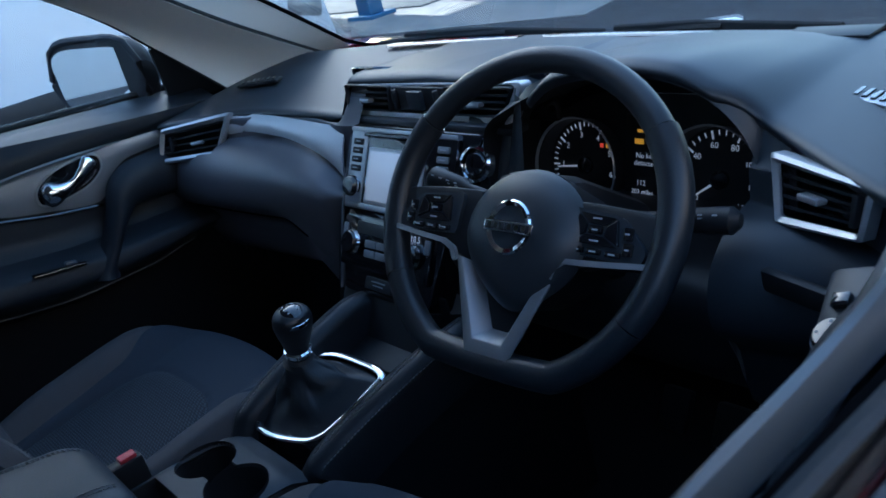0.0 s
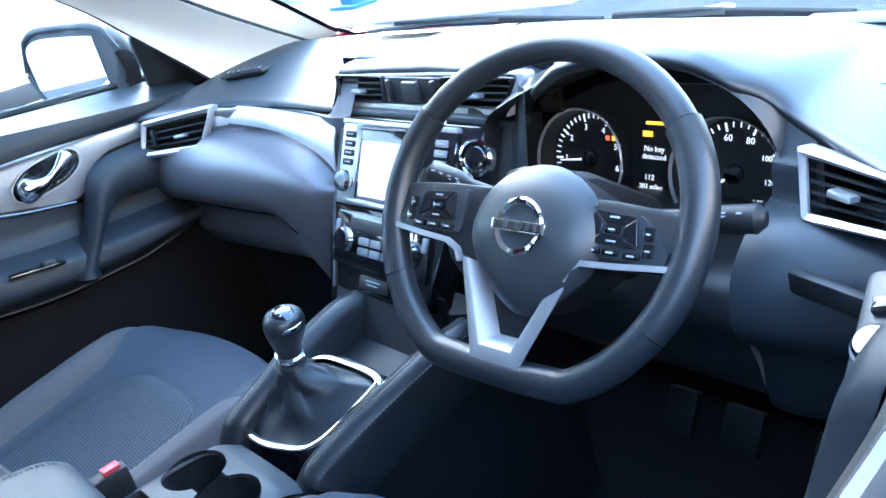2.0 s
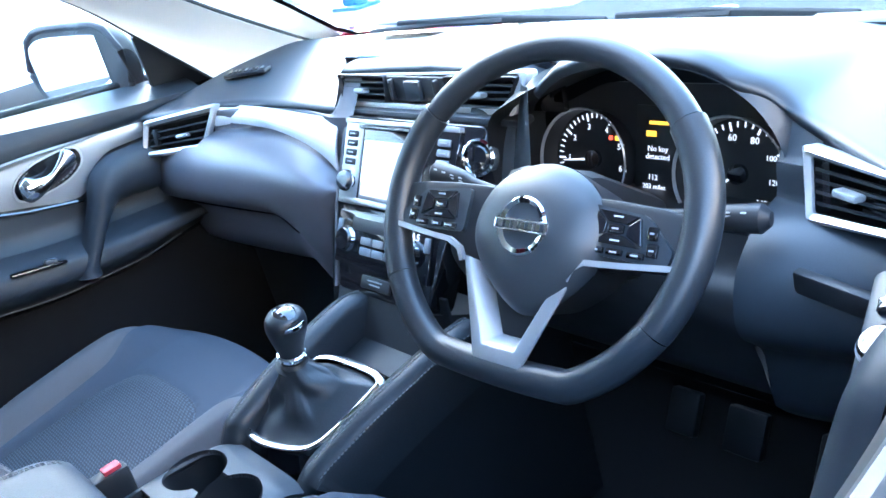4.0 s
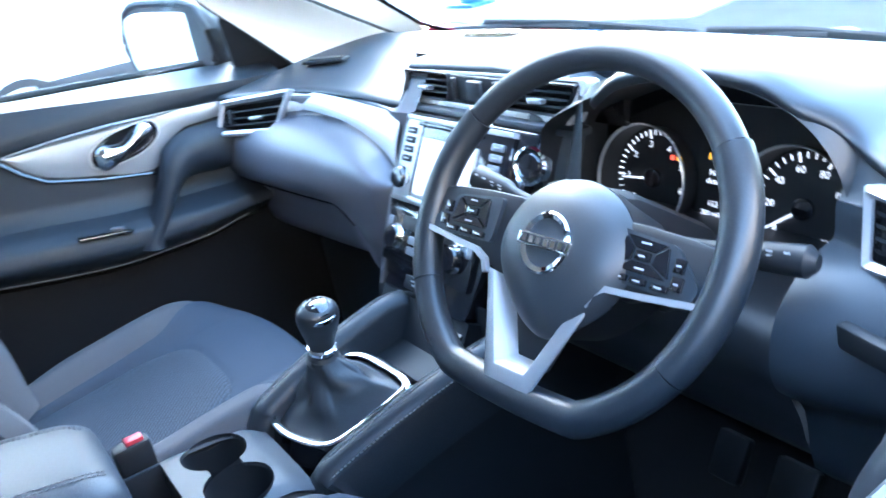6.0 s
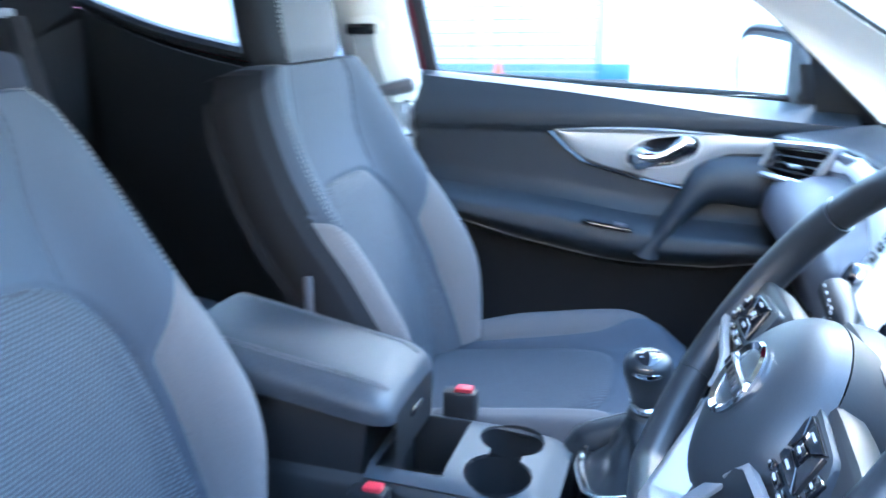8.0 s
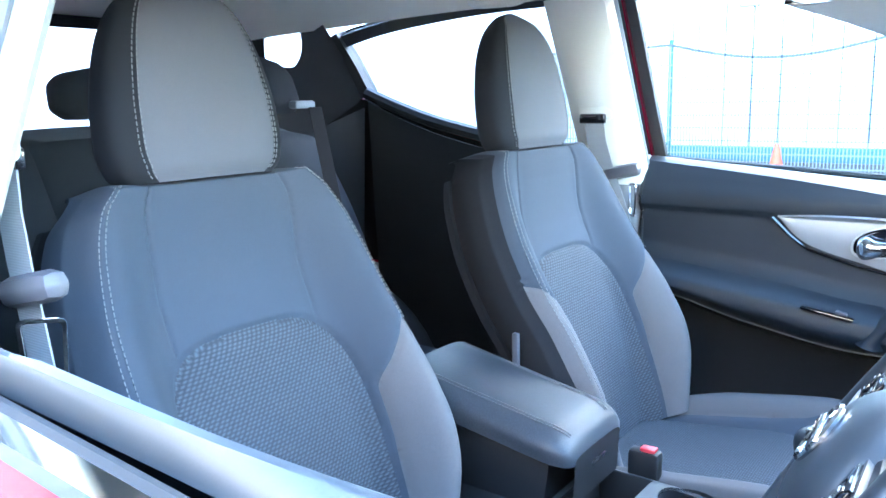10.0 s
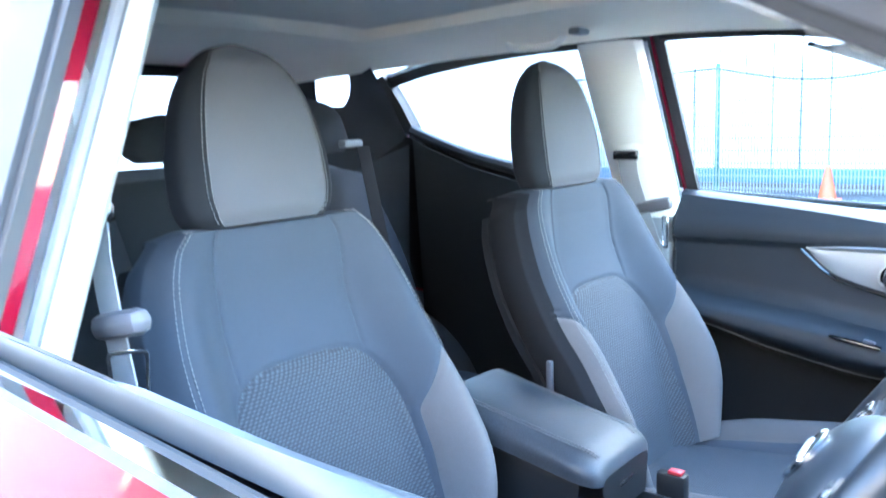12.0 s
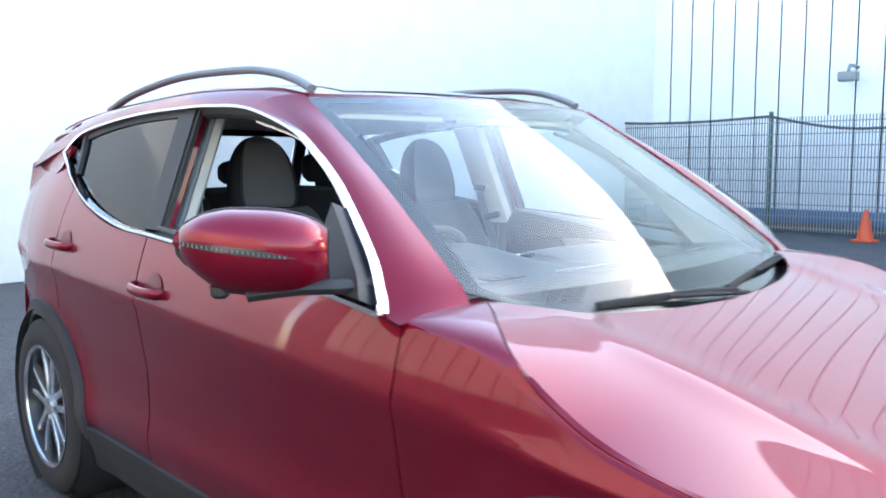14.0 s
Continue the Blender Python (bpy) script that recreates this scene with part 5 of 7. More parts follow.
part("hood", grid(hood_fn, 70, 50), M_PAINT, car, "red bonnet", solid=0.012)
for s in (-1, 1):
    def wing_top(y):
        return curve([(0.56, 0.970), (0.75, 0.950), (0.9, 0.898), (1.07, 0.832), (1.3, 0.792), (1.6, 0.725), (1.9, 0.634), (2.05, 0.58)], y)
    part("front_wing", panel(s, 0.575, 2.02, arch_z, wing_top, 60, 16), M_PAINT, car, solid=0.012)

    def shoulder(u, v, s=s):
        y = lerp(0.575, 2.0, u)
        e = hood_edge(y) + 0.006
        a = Vector((e, y, hood_z(e, y) + 0.001))
        b = Vector((side_x(y, wing_top(y)), y, wing_top(y)))
        c = Vector((b.x - 0.01, y, a.z - 0.004))
        p = a.lerp(c, v).lerp(c.lerp(b, v), v)
        return (s * p.x, y, p.z)
    part("wing_top", grid(shoulder, 40, 10), M_PAINT, car, solid=0.01)
    part("arch_trim", sweep([(s * (side_x(FRONT_AXLE + 0.39 * math.cos(a), 0.345 + 0.39 * math.sin(a)) + 0.004), FRONT_AXLE + 0.39 * math.cos(a), 0.345 + 0.39 * math.sin(a)) for a in np.linspace(-0.1, math.pi + 0.1, 30)], [(-0.035, -0.012), (0.035, -0.012), (0.03, 0.012), (-0.03, 0.012)], up=(1, 0, 0)), M_BLACKTRIM, car, "black wheel arch trim")
    part("arch_trim", sweep([(s * (side_x(REAR_AXLE + 0.39 * math.cos(a), 0.345 + 0.39 * math.sin(a)) + 0.004), REAR_AXLE + 0.39 * math.cos(a), 0.345 + 0.39 * math.sin(a)) for a in np.linspace(-0.1, math.pi + 0.1, 30)], [(-0.035, -0.012), (0.035, -0.012), (0.03, 0.012), (-0.03, 0.012)], up=(1, 0, 0)), M_BLACKTRIM, car)
    part("rear_wing", panel(s, -2.26, -1.36, arch_z, lambda y, s=s: curve([(-2.3, 1.06), (-1.9, 1.20), (-1.65, 1.30 if s > 0 else 1.27), (-1.36, 1.19)], y), 50, 18, lambda y, z: side_x(y, z) if z < 1.1 else min(side_x(y, z), glass_x(z) + 0.03)), M_PAINT, car, solid=0.012)
    part("sill_cladding", panel(s, -1.20, 0.72, lambda y: 0.19, lambda y: 0.36, 30, 6, lambda y, z: side_x(y, z) + 0.012), M_BLACKTRIM, car, "black sill cladding", solid=0.02)
    # windscreen pillar, cant rail, rear pillar
    a_out = [on_side(s, y, z, 0.012) for y, z in TOPLINE[:7]]
    ws_edge = [ws_pt(0.5 + 0.5 * s, v) + Vector((s * 0.006, 0, 0.004)) for v in (0.0, 0.07, 0.16, 0.42, 0.62, 0.80, 0.995)]
    part("windscreen_pillar", strip([on_side(s, 0.575, 0.968, 0.006)] + a_out, [Vector((s * 0.722, hood_back(0.7 * s) + 0.03, 0.972))] + ws_edge, 6, 0.012), M_PAINT, car, solid=0.01)
    rail_in = [ws_pt(0.5 + 0.5 * s, 0.995), Vector((s * 0.618, -0.3, 1.502)), Vector((s * 0.615, -0.68, 1.520)), Vector((s * 0.61, -1.0, 1.515)), Vector((s * 0.60, -1.4, 1.500)), Vector((s * 0.60, -1.8, 1.466)), Vector((s * 0.60, -1.98, 1.438))]
    rail_out = [on_side(s, y, z, 0.012) for y, z in ((-0.28, 1.438), (-0.45, 1.452), (-0.68, 1.458), (-1.0, 1.452), (-1.35, 1.42 if s > 0 else 1.44), (-1.60, 1.36 if s > 0 else 1.435), (-1.95, 1.27 if s > 0 else 1.39))]
    part("cant_rail", strip(rail_out, rail_in, 8, 0.010), M_PAINT, car, solid=0.01)
    if s > 0:
        part("rear_pillar", strip([on_side(s, -1.57, 1.375, 0.008), on_side(s, -1.78, 1.345, 0.006), on_side(s, -2.0, 1.285, 0.004)], [on_side(s, -1.57, 1.27, 0.024), Vector((s * 0.778, -1.9, 1.14)), Vector((s * 0.735, -2.2, 1.02))], 6), M_PAINT, car, solid=0.01)
    part("window_chrome", sweep(spline([on_side(s, y, z, 0.016) for y, z in TOPLINE], 5), [(-0.004, -0.012), (0.004, -0.012), (0.004, 0.012), (-0.004, 0.012)], up=(1, 0, 0)), M_CHROME, car, "chrome window surround")
    part("window_chrome", sweep(spline([on_side(s, y, z, 0.022) for y, z in BELT], 5), [(-0.005, -0.010), (0.005, -0.010), (0.005, 0.010), (-0.005, 0.010)], up=(1, 0, 0)), M_CHROME, car)
    rr = spline([(s * 0.59, -0.13, 1.487), (s * 0.59, -0.20, 1.515), (s * 0.595, -0.32, 1.546), (s * 0.60, -0.5, 1.565), (s * 0.60, -0.9, 1.572), (s * 0.59, -1.3, 1.54), (s * 0.58, -1.55, 1.495)], 6)
    part("roof_rail", tube(rr, 0.017, n=10, ry=0.012), M_GREYPL, car, "grey roof rail")
    # inner trims
    if s < 0:
        edge_w = [(-0.735, 0.300, 0.985), (-0.730, 0.283, 1.001), (-0.715, 0.163, 1.116), (-0.700, 0.060, 1.209), (-0.690, -0.10, 1.312), (-0.675, -0.30, 1.392)]
        edge_g = [(-0.690, 0.560, 0.990), (-0.690, 0.520, 1.006), (-0.660, 0.383, 1.081), (-0.640, 0.260, 1.154), (-0.615, 0.06, 1.285), (-0.590, -0.14, 1.405)]
        part("pillar_trim", strip(edge_w, edge_g, 6, -0.014, 8), M_PILLAR, car, "pale inner pillar cover", solid=0.006)
        part("pillar_edge", tube(spline(edge_w, 5), 0.006, n=8), M_RUBBER, car, "black window seal along the pillar")
        part("pillar_edge", tube(spline(edge_g, 5), 0.005, n=8), M_RUBBER, car)
        part("pillar_return", strip(edge_g, [ws_pt(0.028, v) - Vector((0, 0.008, 0.012)) for v in (0.01, 0.05, 0.22, 0.40, 0.68, 0.96)], 6), M_PILLAR, car)
    else:
        part("pillar_trim", strip([on_side(s, y, z, -0.030) for y, z in ((0.44, 1.0), (0.375, 1.095), (0.222, 1.215), (0.078, 1.296), (-0.05, 1.350), (-0.30, 1.405))],
                                  [on_side(s, y, z, -0.085) for y, z in ((0.47, 1.0), (0.41, 1.10), (0.26, 1.222), (0.11, 1.305), (-0.03, 1.362), (-0.29, 1.418))], 6, -0.008), M_PILLAR, car, "pale inner pillar cover", solid=0.006)
    def post_fn(u, v, s=s):
        z = lerp(1.02, 1.425, v)
        off, y = [Vector(p) for p in ((-0.074, -0.606), (-0.104, -0.612), (-0.122, -0.635), (-0.125, -0.70), (-0.10, -0.745))][round(u * 4)]
        return (s * (glass_x(z) + off), y - 0.03 * v, z)
    part("door_seal", tube([(s * (glass_x(z) - 0.066), -0.600 - 0.035 * (z - 0.9) / 0.54, z) for z in np.linspace(0.9, 1.42, 12)], 0.009, n=8), M_GREYPL, car, "grey door seal")
    bp = part("door_post_trim", grid(post_fn, 4, 10), M_PILLAR, car, "pale upper door post cover", solid=0.006)
    part("door_post_base", grid(lambda u, v, s=s: (s * (0.770 - 0.045 * math.sin(math.pi * u) ** 0.5), lerp(-0.606, -0.745, u), lerp(0.30, 1.02, v)), 12, 10), M_GREYPL, car, "grey lower door post cover", solid=0.006)
    part("door_jamb", grid(lambda u, v, s=s: (s * lerp(glass_x(lerp(0.9, 1.44, v)) - (0.044 if s > 0 else 0.026), glass_x(lerp(0.9, 1.44, v)) - 0.014, u), -0.600 - 0.035 * v, lerp(0.9, 1.44, v)), 3, 10), M_PAINT, car, "red door jamb", solid=0.004)
    part("door_post_cap", grid(lambda u, v, s=s: (s * (glass_x(lerp(belt(-0.63) + 0.01, 1.452, v)) + 0.008), lerp(-0.590, -0.695, u) - 0.035 * v, lerp(belt(-0.63) + 0.01, 1.452, v)), 4, 8), M_BLACKTRIM, car, "black door post cap", solid=0.008)
    # belt: web from the upper anchor to the sill
    part("belt_web", grid(lambda u, v, s=s: (s * (lerp(0.652, 0.70, v)), lerp(-0.712, -0.666, u) + 0.075 * smooth(0, 0.4, v), lerp(1.175, 0.42, v)), 2, 14), M_WEB, car, "grey seat belt webbing", solid=0.002)
    part("belt_anchor", rbox(0.035, 0.085, 0.17, 0.015, Matrix.Translation((s * 0.668, -0.695, 1.245)) @ Matrix.Rotation(radians(8), 4, "X")), M_PILLAR, car, "pale seat belt anchor cover")
    part("anchor_slot", rbox(0.012, 0.062, 0.022, 0.004, Matrix.Translation((s * 0.650, -0.690, 1.170))), M_PIANO, car)
    part("belt_guide", rbox(0.030, 0.095, 0.030, 0.013, Matrix.Translation((s * 0.668, -0.628, 1.052)) @ Matrix.Rotation(radians(12), 4, "X")), M_DASHFACE, car)
    part("belt_tongue", frame_ring(rounded([(-0.022, 0.03), (0.022, 0.03), (0.018, -0.045), (-0.018, -0.045)], 0.008), rounded([(-0.018, 0.026), (0.018, 0.026), (0.0145, -0.040), (-0.0145, -0.040)], 0.006), 0.003, axes((s * 0.676, -0.605, 0.998), (-0.75 * s, 0.66, 0), (0, 0, 1))), M_CHROME, car, "bright belt tongue")
    # dark trim round the rear side windows
    part("rear_trim", strip([on_side(s, y, z, -0.05) for y, z in ((-0.74, 1.05), (-0.95, 1.07), (-1.17, 1.12), (-1.32, 1.175), (-1.40, 1.22))], [Vector((s * 0.76, y, 0.45)) for y in (-0.74, -0.95, -1.17, -1.32, -1.40)], 5), M_REARTRIM, car, solid=0.01)
    qh = [(-1.475, 1.445), (-1.43, 1.33), (-1.41, 1.22), (-1.55, 1.16), (-1.95, 1.02), (-2.05, 1.10), (-1.96, 1.43), (-1.72, 1.475)]
    qi = [(-1.612, 1.438), (-1.608, 1.40), (-1.630, 1.355), (-1.675, 1.318), (-1.735, 1.322), (-1.79, 1.338), (-1.765, 1.40), (-1.725, 1.441)]
    bm = bmesh.new()
    ra = [bm.verts.new(on_side(s, y, z, -0.07)) for y, z in rounded(qh, 0.02, 2)]
    rb = [bm.verts.new(on_side(s, y, z, -0.02)) for y, z in rounded(qi, 0.02, 2)]
    for i in range(len(ra)):
        j = (i + 1) % len(ra)
        bm.faces.new((ra[i], ra[j], rb[j], rb[i]))
    part("quarter_trim", bm, M_REARTRIM, car, "dark trim round the small quarter window")
    part("luggage_side", strip([on_side(s, y, z, -0.08) for y, z in ((-1.40, 1.2), (-1.6, 1.14), (-1.95, 1.02), (-2.1, 1.0))], [Vector((s * 0.66, y, 0.5)) for y in (-1.40, -1.6, -1.95, -2.1)], 4), M_REARTRIM, car)
    # rear door frame pillar between window and quarter glass
    part("window_divider", sweep([on_side(s, -1.43, 1.235, -0.01), on_side(s, -1.455, 1.32, -0.01), on_side(s, -1.49, 1.40, -0.01)], [(-0.02, -0.02), (0.02, -0.02), (0.02, 0.02), (-0.02, 0.02)], up=(1, 0, 0)), M_BLACKTRIM, car)
    bm = bmesh.new()
    bm.faces.new([bm.verts.new(on_side(s, y, z)) for y, z in (((-1.45, 1.245), (-1.48, 1.392), (-1.56, 1.375), (-1.64, 1.33), (-1.60, 1.315)) if s > 0 else ((-1.50, 1.26), (-1.52, 1.462), (-1.72, 1.462), (-1.88, 1.43), (-1.84, 1.27)))])
    g = part("quarter_glass", bm, M_TINT if s > 0 else M_TINTL, car, "dark privacy glass", solid=0.004)
    g.visible_shadow = False

# roof, with a dark glass panel and the pale lining under it
def roof_z(x, y):
    return curve([(-1.98, 1.452), (-1.8, 1.480), (-1.4, 1.512), (-1.0, 1.530), (-0.68, 1.538), (-0.3, 1.520), (-0.05, 1.478)], y) - 0.018 * (abs(x) / 0.6) ** 2.5


part("roof", grid(lambda u, v: (lerp(-0.615, 0.615, u), lerp(-1.98, roof_front(lerp(-0.6, 0.6, u)), v), roof_z(lerp(-0.6, 0.6, u), lerp(-1.98, roof_front(lerp(-0.6, 0.6, u)), v))), 30, 40, pick=lambda u, v: None if 0.12 < u < 0.88 and 0.35 < v < 0.93 else 0), M_PAINT, car, "red roof skin", solid=0.01)
part("roof_glass", grid(lambda u, v: (lerp(-0.47, 0.47, u), lerp(-1.32, -0.14, v), roof_z(lerp(-0.47, 0.47, u), lerp(-1.32, -0.14, v)) + 0.003), 20, 24), M_PIANO, car, "dark glass roof panel", solid=0.006)
def liner_pt(u, v):
    x, y = lerp(-0.645, 0.645, u), lerp(-1.95, -0.10, v)
    k = abs(2 * u - 1)
    return Vector((x, y, roof_z(x, y) - curve([(-1.95, 0.022), (-1.4, 0.045), (-1.0, 0.05)], y) - 0.030 * k ** 6 + (0.022 if abs(x) < 0.38 and -1.25 < y < -0.42 else 0)))
ceiling = part("headliner", grid(liner_pt, 60, 60, pick=lambda u, v: 1 if abs(lerp(-0.645, 0.645, u)) < 0.37 and -1.24 < lerp(-1.95, -0.10, v) < -0.43 else 0), [M_HEADLINER, M_BLIND], car, "pale cloth headliner with a grey sunblind")
for s in (-1, 1):
    g = part("grab_handle", tube(spline([(s * 0.600, -0.98, 1.452), (s * 0.585, -0.96, 1.432), (s * 0.585, -0.90, 1.428), (s * 0.585, -0.84, 1.430), (s * 0.60, -0.82, 1.452)], 5), 0.009, n=8), M_PILLAR, car, "pale folding grab handle")
    sv = part("sun_visor", grid(lambda u, v, s=s: (s * lerp(0.10, 0.56, u), -0.12 - 0.15 * v, 1.425 + 0.008 * v), 8, 4), M_HEADLINER, car, "pale sun visor", solid=0.018, bevel=0.006)
part("ceiling_light", rbox(0.16, 0.11, 0.03, 0.01, Matrix.Translation((0, -0.30, 1.452))), M_PILLAR, car)
part("ceiling_hook", rbox(0.05, 0.03, 0.015, 0.005, Matrix.Translation((-0.56, -0.76, 1.452))), M_GREYPL, car)

# windscreen, wipers, scuttle
ws = part("windscreen", grid(ws_pt, 30, 24), M_GLASS, car, "clear raked windscreen", solid=0.005)
ws.visible_shadow = False
part("windscreen_border", grid(lambda u, v: ws_pt(u, v) - Vector((0, 0.004, 0.007)), 60, 48, pick=lambda u, v: 0 if u < 0.03 or u > 0.97 or v < 0.04 or v > 0.95 else None), M_REARTRIM, car, "black windscreen border")
part("scuttle", grid(lambda u, v: (lerp(-0.70, 0.70, u), hood_back(lerp(-0.70, 0.70, u)) + lerp(-0.03, 0.05, v), 0.916 + 0.05 * (2 * u - 1) ** 2 - 0.02 * math.sin(math.pi * v) - 0.012 * v), 30, 6), M_BLACKTRIM, car, "black scuttle panel")
for root, tip in (((-0.12, 0.795, 0.944), (0.42, 0.712, 0.966)), ((-0.62, 0.650, 0.985), (-0.06, 0.768, 0.958))):
    root, tip = Vector(root), Vector(tip)
    w_ = part("wiper", tube([root, root.lerp(tip, 0.3) + Vector((0, 0.016, 0.008)), root.lerp(tip, 0.6) + Vector((0, 0.010, 0.010))], 0.012, n=8, ry=0.007), M_RUBBER, car, "black wiper arm and blade")
    part("blade", tube([root.lerp(tip, 0.12) + Vector((0, 0.012, 0.01)), root.lerp(tip, 0.5) + Vector((0, 0.012, 0.012)), tip], 0.007, n=8, ry=0.010), M_RUBBER, w_)

# nose and tail, closing the body
def bumper(u, v, front):
    a = lerp(-math.pi / 2, math.pi / 2, u)
    z = lerp(0.22, 0.62 if front else 1.02, v)
    bulge = 0.05 * math.sin(math.pi * v)
    y = (1.86 + 0.20 * math.cos(a) + bulge) if front else (-2.06 - 0.20 * math.cos(a) - bulge)
    x = math.sin(a) * (0.80 if front else 0.78)
    return (x, y, z)


part("front_bumper", grid(lambda u, v: bumper(u, v, True), 30, 12), M_PAINT, car, solid=0.01)
part("rear_bumper", grid(lambda u, v: bumper(u, v, False), 30, 12), M_PAINT, car, solid=0.01)
part("front_grille", rbox(0.7, 0.04, 0.16, 0.02, Matrix.Translation((0, 2.06, 0.50))), M_BLACKTRIM, car, "black front grille")
for s in (-1, 1):
    part("headlight", rbox(0.34, 0.16, 0.12, 0.03, Matrix.Translation((s * 0.60, 1.90, 0.63)) @ Matrix.Rotation(radians(-s * 28), 4, "Z")), M_LAMP, car, "clear headlight")
    part("tail_light", rbox(0.22, 0.10, 0.12, 0.03, Matrix.Translation((s * 0.66, -2.14, 0.97)) @ Matrix.Rotation(radians(s * -30), 4, "Z")), M_RED, car, "red tail light")
rg = part("rear_glass", grid(lambda u, v: (lerp(-0.60, 0.60, u) * lerp(1.0, 0.9, v), lerp(-2.20, -1.92, v), lerp(1.08, 1.445, v)), 10, 8), M_TINTL, car, "lightly tinted rear screen", solid=0.005)
rg.visible_shadow = False
part("tailgate_frame", frame_ring(rounded([(-0.70, -0.05), (0.70, -0.05), (0.575, 0.500), (-0.575, 0.500)], 0.05), rounded([(-0.62, 0.02), (0.62, 0.02), (0.52, 0.472), (-0.52, 0.472)], 0.06), 0.02, axes((0, -2.185, 1.05), (1, 0, 0), (0, 0.28, 0.365))), M_DASHLOW, car)
part("floor_pan", rbox(1.50, 3.6, 0.04, 0.01, Matrix.Translation((0, -0.35, 0.27))), M_CARPET, car, "black carpeted floor")
for s in (-1, 1):
    part("kick_panel", rbox(0.012, 0.36, 0.66, 0.004, Matrix.Translation((s * 0.752, 0.34, 0.635))), M_DASH, car, "dark footwell side lining")
    part("side_lining", panel(s, -2.15, 0.60, lambda y: max(0.30, arch_z(y) + 0.02), lambda y: belt(y) - 0.02 if y > -1.45 else curve([(-2.2, 1.0), (-1.8, 1.18), (-1.45, 1.23)], y), 50, 10, lambda y, z: min(side_x(y, z), glass_x(z) + 0.02) - 0.035), M_CARPET, car, "dark inner lining")
    part("rail_lining", strip([on_side(s, y, z, -0.012) for y, z in ((-0.28, 1.425), (-0.45, 1.44), (-0.68, 1.446), (-1.0, 1.44), (-1.35, 1.432), (-1.60, 1.425), (-1.95, 1.385))], [Vector((s * 0.60, y, roof_z(0.6, y) - 0.025)) for y in (-0.15, -0.3, -0.68, -1.0, -1.4, -1.8, -1.97)], 6), M_HEADLINER, car)
part("firewall", rbox(1.45, 0.03, 0.62, 0.01, Matrix.Translation((0, 0.62, 0.62))), M_CARPET, car)
part("underbody", rbox(1.45, 3.9, 0.10, 0.03, Matrix.Translation((0, -0.1, 0.21))), M_BLACKTRIM, car)
for x, w in ((0.30, 0.05), (0.40, 0.06), (0.53, 0.05)):
    part("pedal", rbox(w, 0.02, 0.07, 0.005, Matrix.Translation((x, 0.36, 0.46)) @ Matrix.Rotation(radians(-30), 4, "X")), M_DASHLOW, car, "black rubber pedal")

# wheels
def make_wheel(x, y, s):
    hub_m = axes((x, y, 0.345), (0, s, 0), (0, 0, 1))
    wh = part("wheel", lathe([(0.225, -0.10), (0.26, -0.108), (0.315, -0.105), (0.338, -0.09), (0.345, -0.06), (0.345, 0.06), (0.338, 0.09), (0.315, 0.105), (0.26, 0.108), (0.235, 0.10)], hub_m, 56), M_RUBBER, car, "black tyre on a two-tone alloy wheel")
    part("rim", lathe([(0.240, 0.10), (0.236, 0.104), (0.225, 0.098), (0.215, 0.06), (0.205, -0.05), (0.0, -0.06)], hub_m, 48), M_BLACKWHEEL, wh)
    part("rim_edge", lathe([(0.238, 0.100), (0.240, 0.108), (0.228, 0.106), (0.226, 0.098)], hub_m, 48), M_ALLOY, wh)
    for i in range(5):
        a = 2 * math.pi * i / 5 + 0.3
        r = hub_m @ Matrix.Rotation(a, 4, "Z")
        for k in (-1, 1):
            o = [(0.035, k * 0.004), (0.05, k * 0.028), (0.15, k * 0.046), (0.228, k * 0.075), (0.230, k * 0.050), (0.15, k * 0.020)]
            part("spoke", plate(o[::k], 0.03, r @ Matrix.Translation((0, 0, 0.088))), M_ALLOY, wh, "machined silver spoke", bevel=0.003)
    part("hub_cap", lathe([(0.04, 0.07), (0.036, 0.094), (0.0, 0.098)], hub_m), M_ALLOY, wh)
    part("arch_liner", lathe([(0.382, -0.14), (0.382, 0.10)], hub_m, 40), M_BLACKTRIM, car)


for s in (-1, 1):
    for y in (FRONT_AXLE, REAR_AXLE):
        make_wheel(s * 0.79, y, s)

# ---- doors ----
def pocket_top(y):
    return curve([(-0.60, 0.795), (-0.508, 0.774), (-0.349, 0.734), (-0.119, 0.702), (0.0, 0.702), (0.08, 0.713), (0.26, 0.735)], y)


def ledge_top(y):
    return curve([(-0.60, 0.842), (-0.537, 0.834), (-0.3, 0.808), (-0.118, 0.782), (0.26, 0.765)], y)


def card_x(y, z):
    """Inner door panel, distance from the middle of the car."""
    lo, hi = pocket_top(y), ledge_top(y)
    return curve([(0.30, 0.715), (0.5, 0.738), (lo - 0.016, 0.744), (lo, 0.716), (lo + 0.02, 0.684), (lerp(lo, hi, 0.55), 0.667), (lerp(lo, hi, 0.86), 0.672), (hi + 0.004, 0.692), (hi + 0.022, 0.726), (hi + 0.055, 0.741), (0.962, 0.743), (0.974, 0.732), (0.99, 0.731), (1.03, 0.748), (1.08, 0.776)], z)


def sill_in(y, s=-1):
    if s > 0:
        return curve([(-0.60, 1.092), (-0.35, 1.074), (-0.2, 1.058), (-0.05, 1.040), (0.1, 1.018), (0.26, 1.000)], y)
    return curve([(-0.60, 1.072), (-0.293, 1.042), (-0.068, 1.014), (0.135, 0.992), (0.26, 0.982)], y)


def sill_x(y, s):
    """The inner edge of the sill, distance from the middle of the car."""
    if s > 0:
        return curve([(-0.60, 0.832), (-0.35, 0.828), (-0.2, 0.818), (-0.05, 0.788), (0.1, 0.762), (0.26, 0.748)], y)
    return card_x(0, sill_in(y, s))


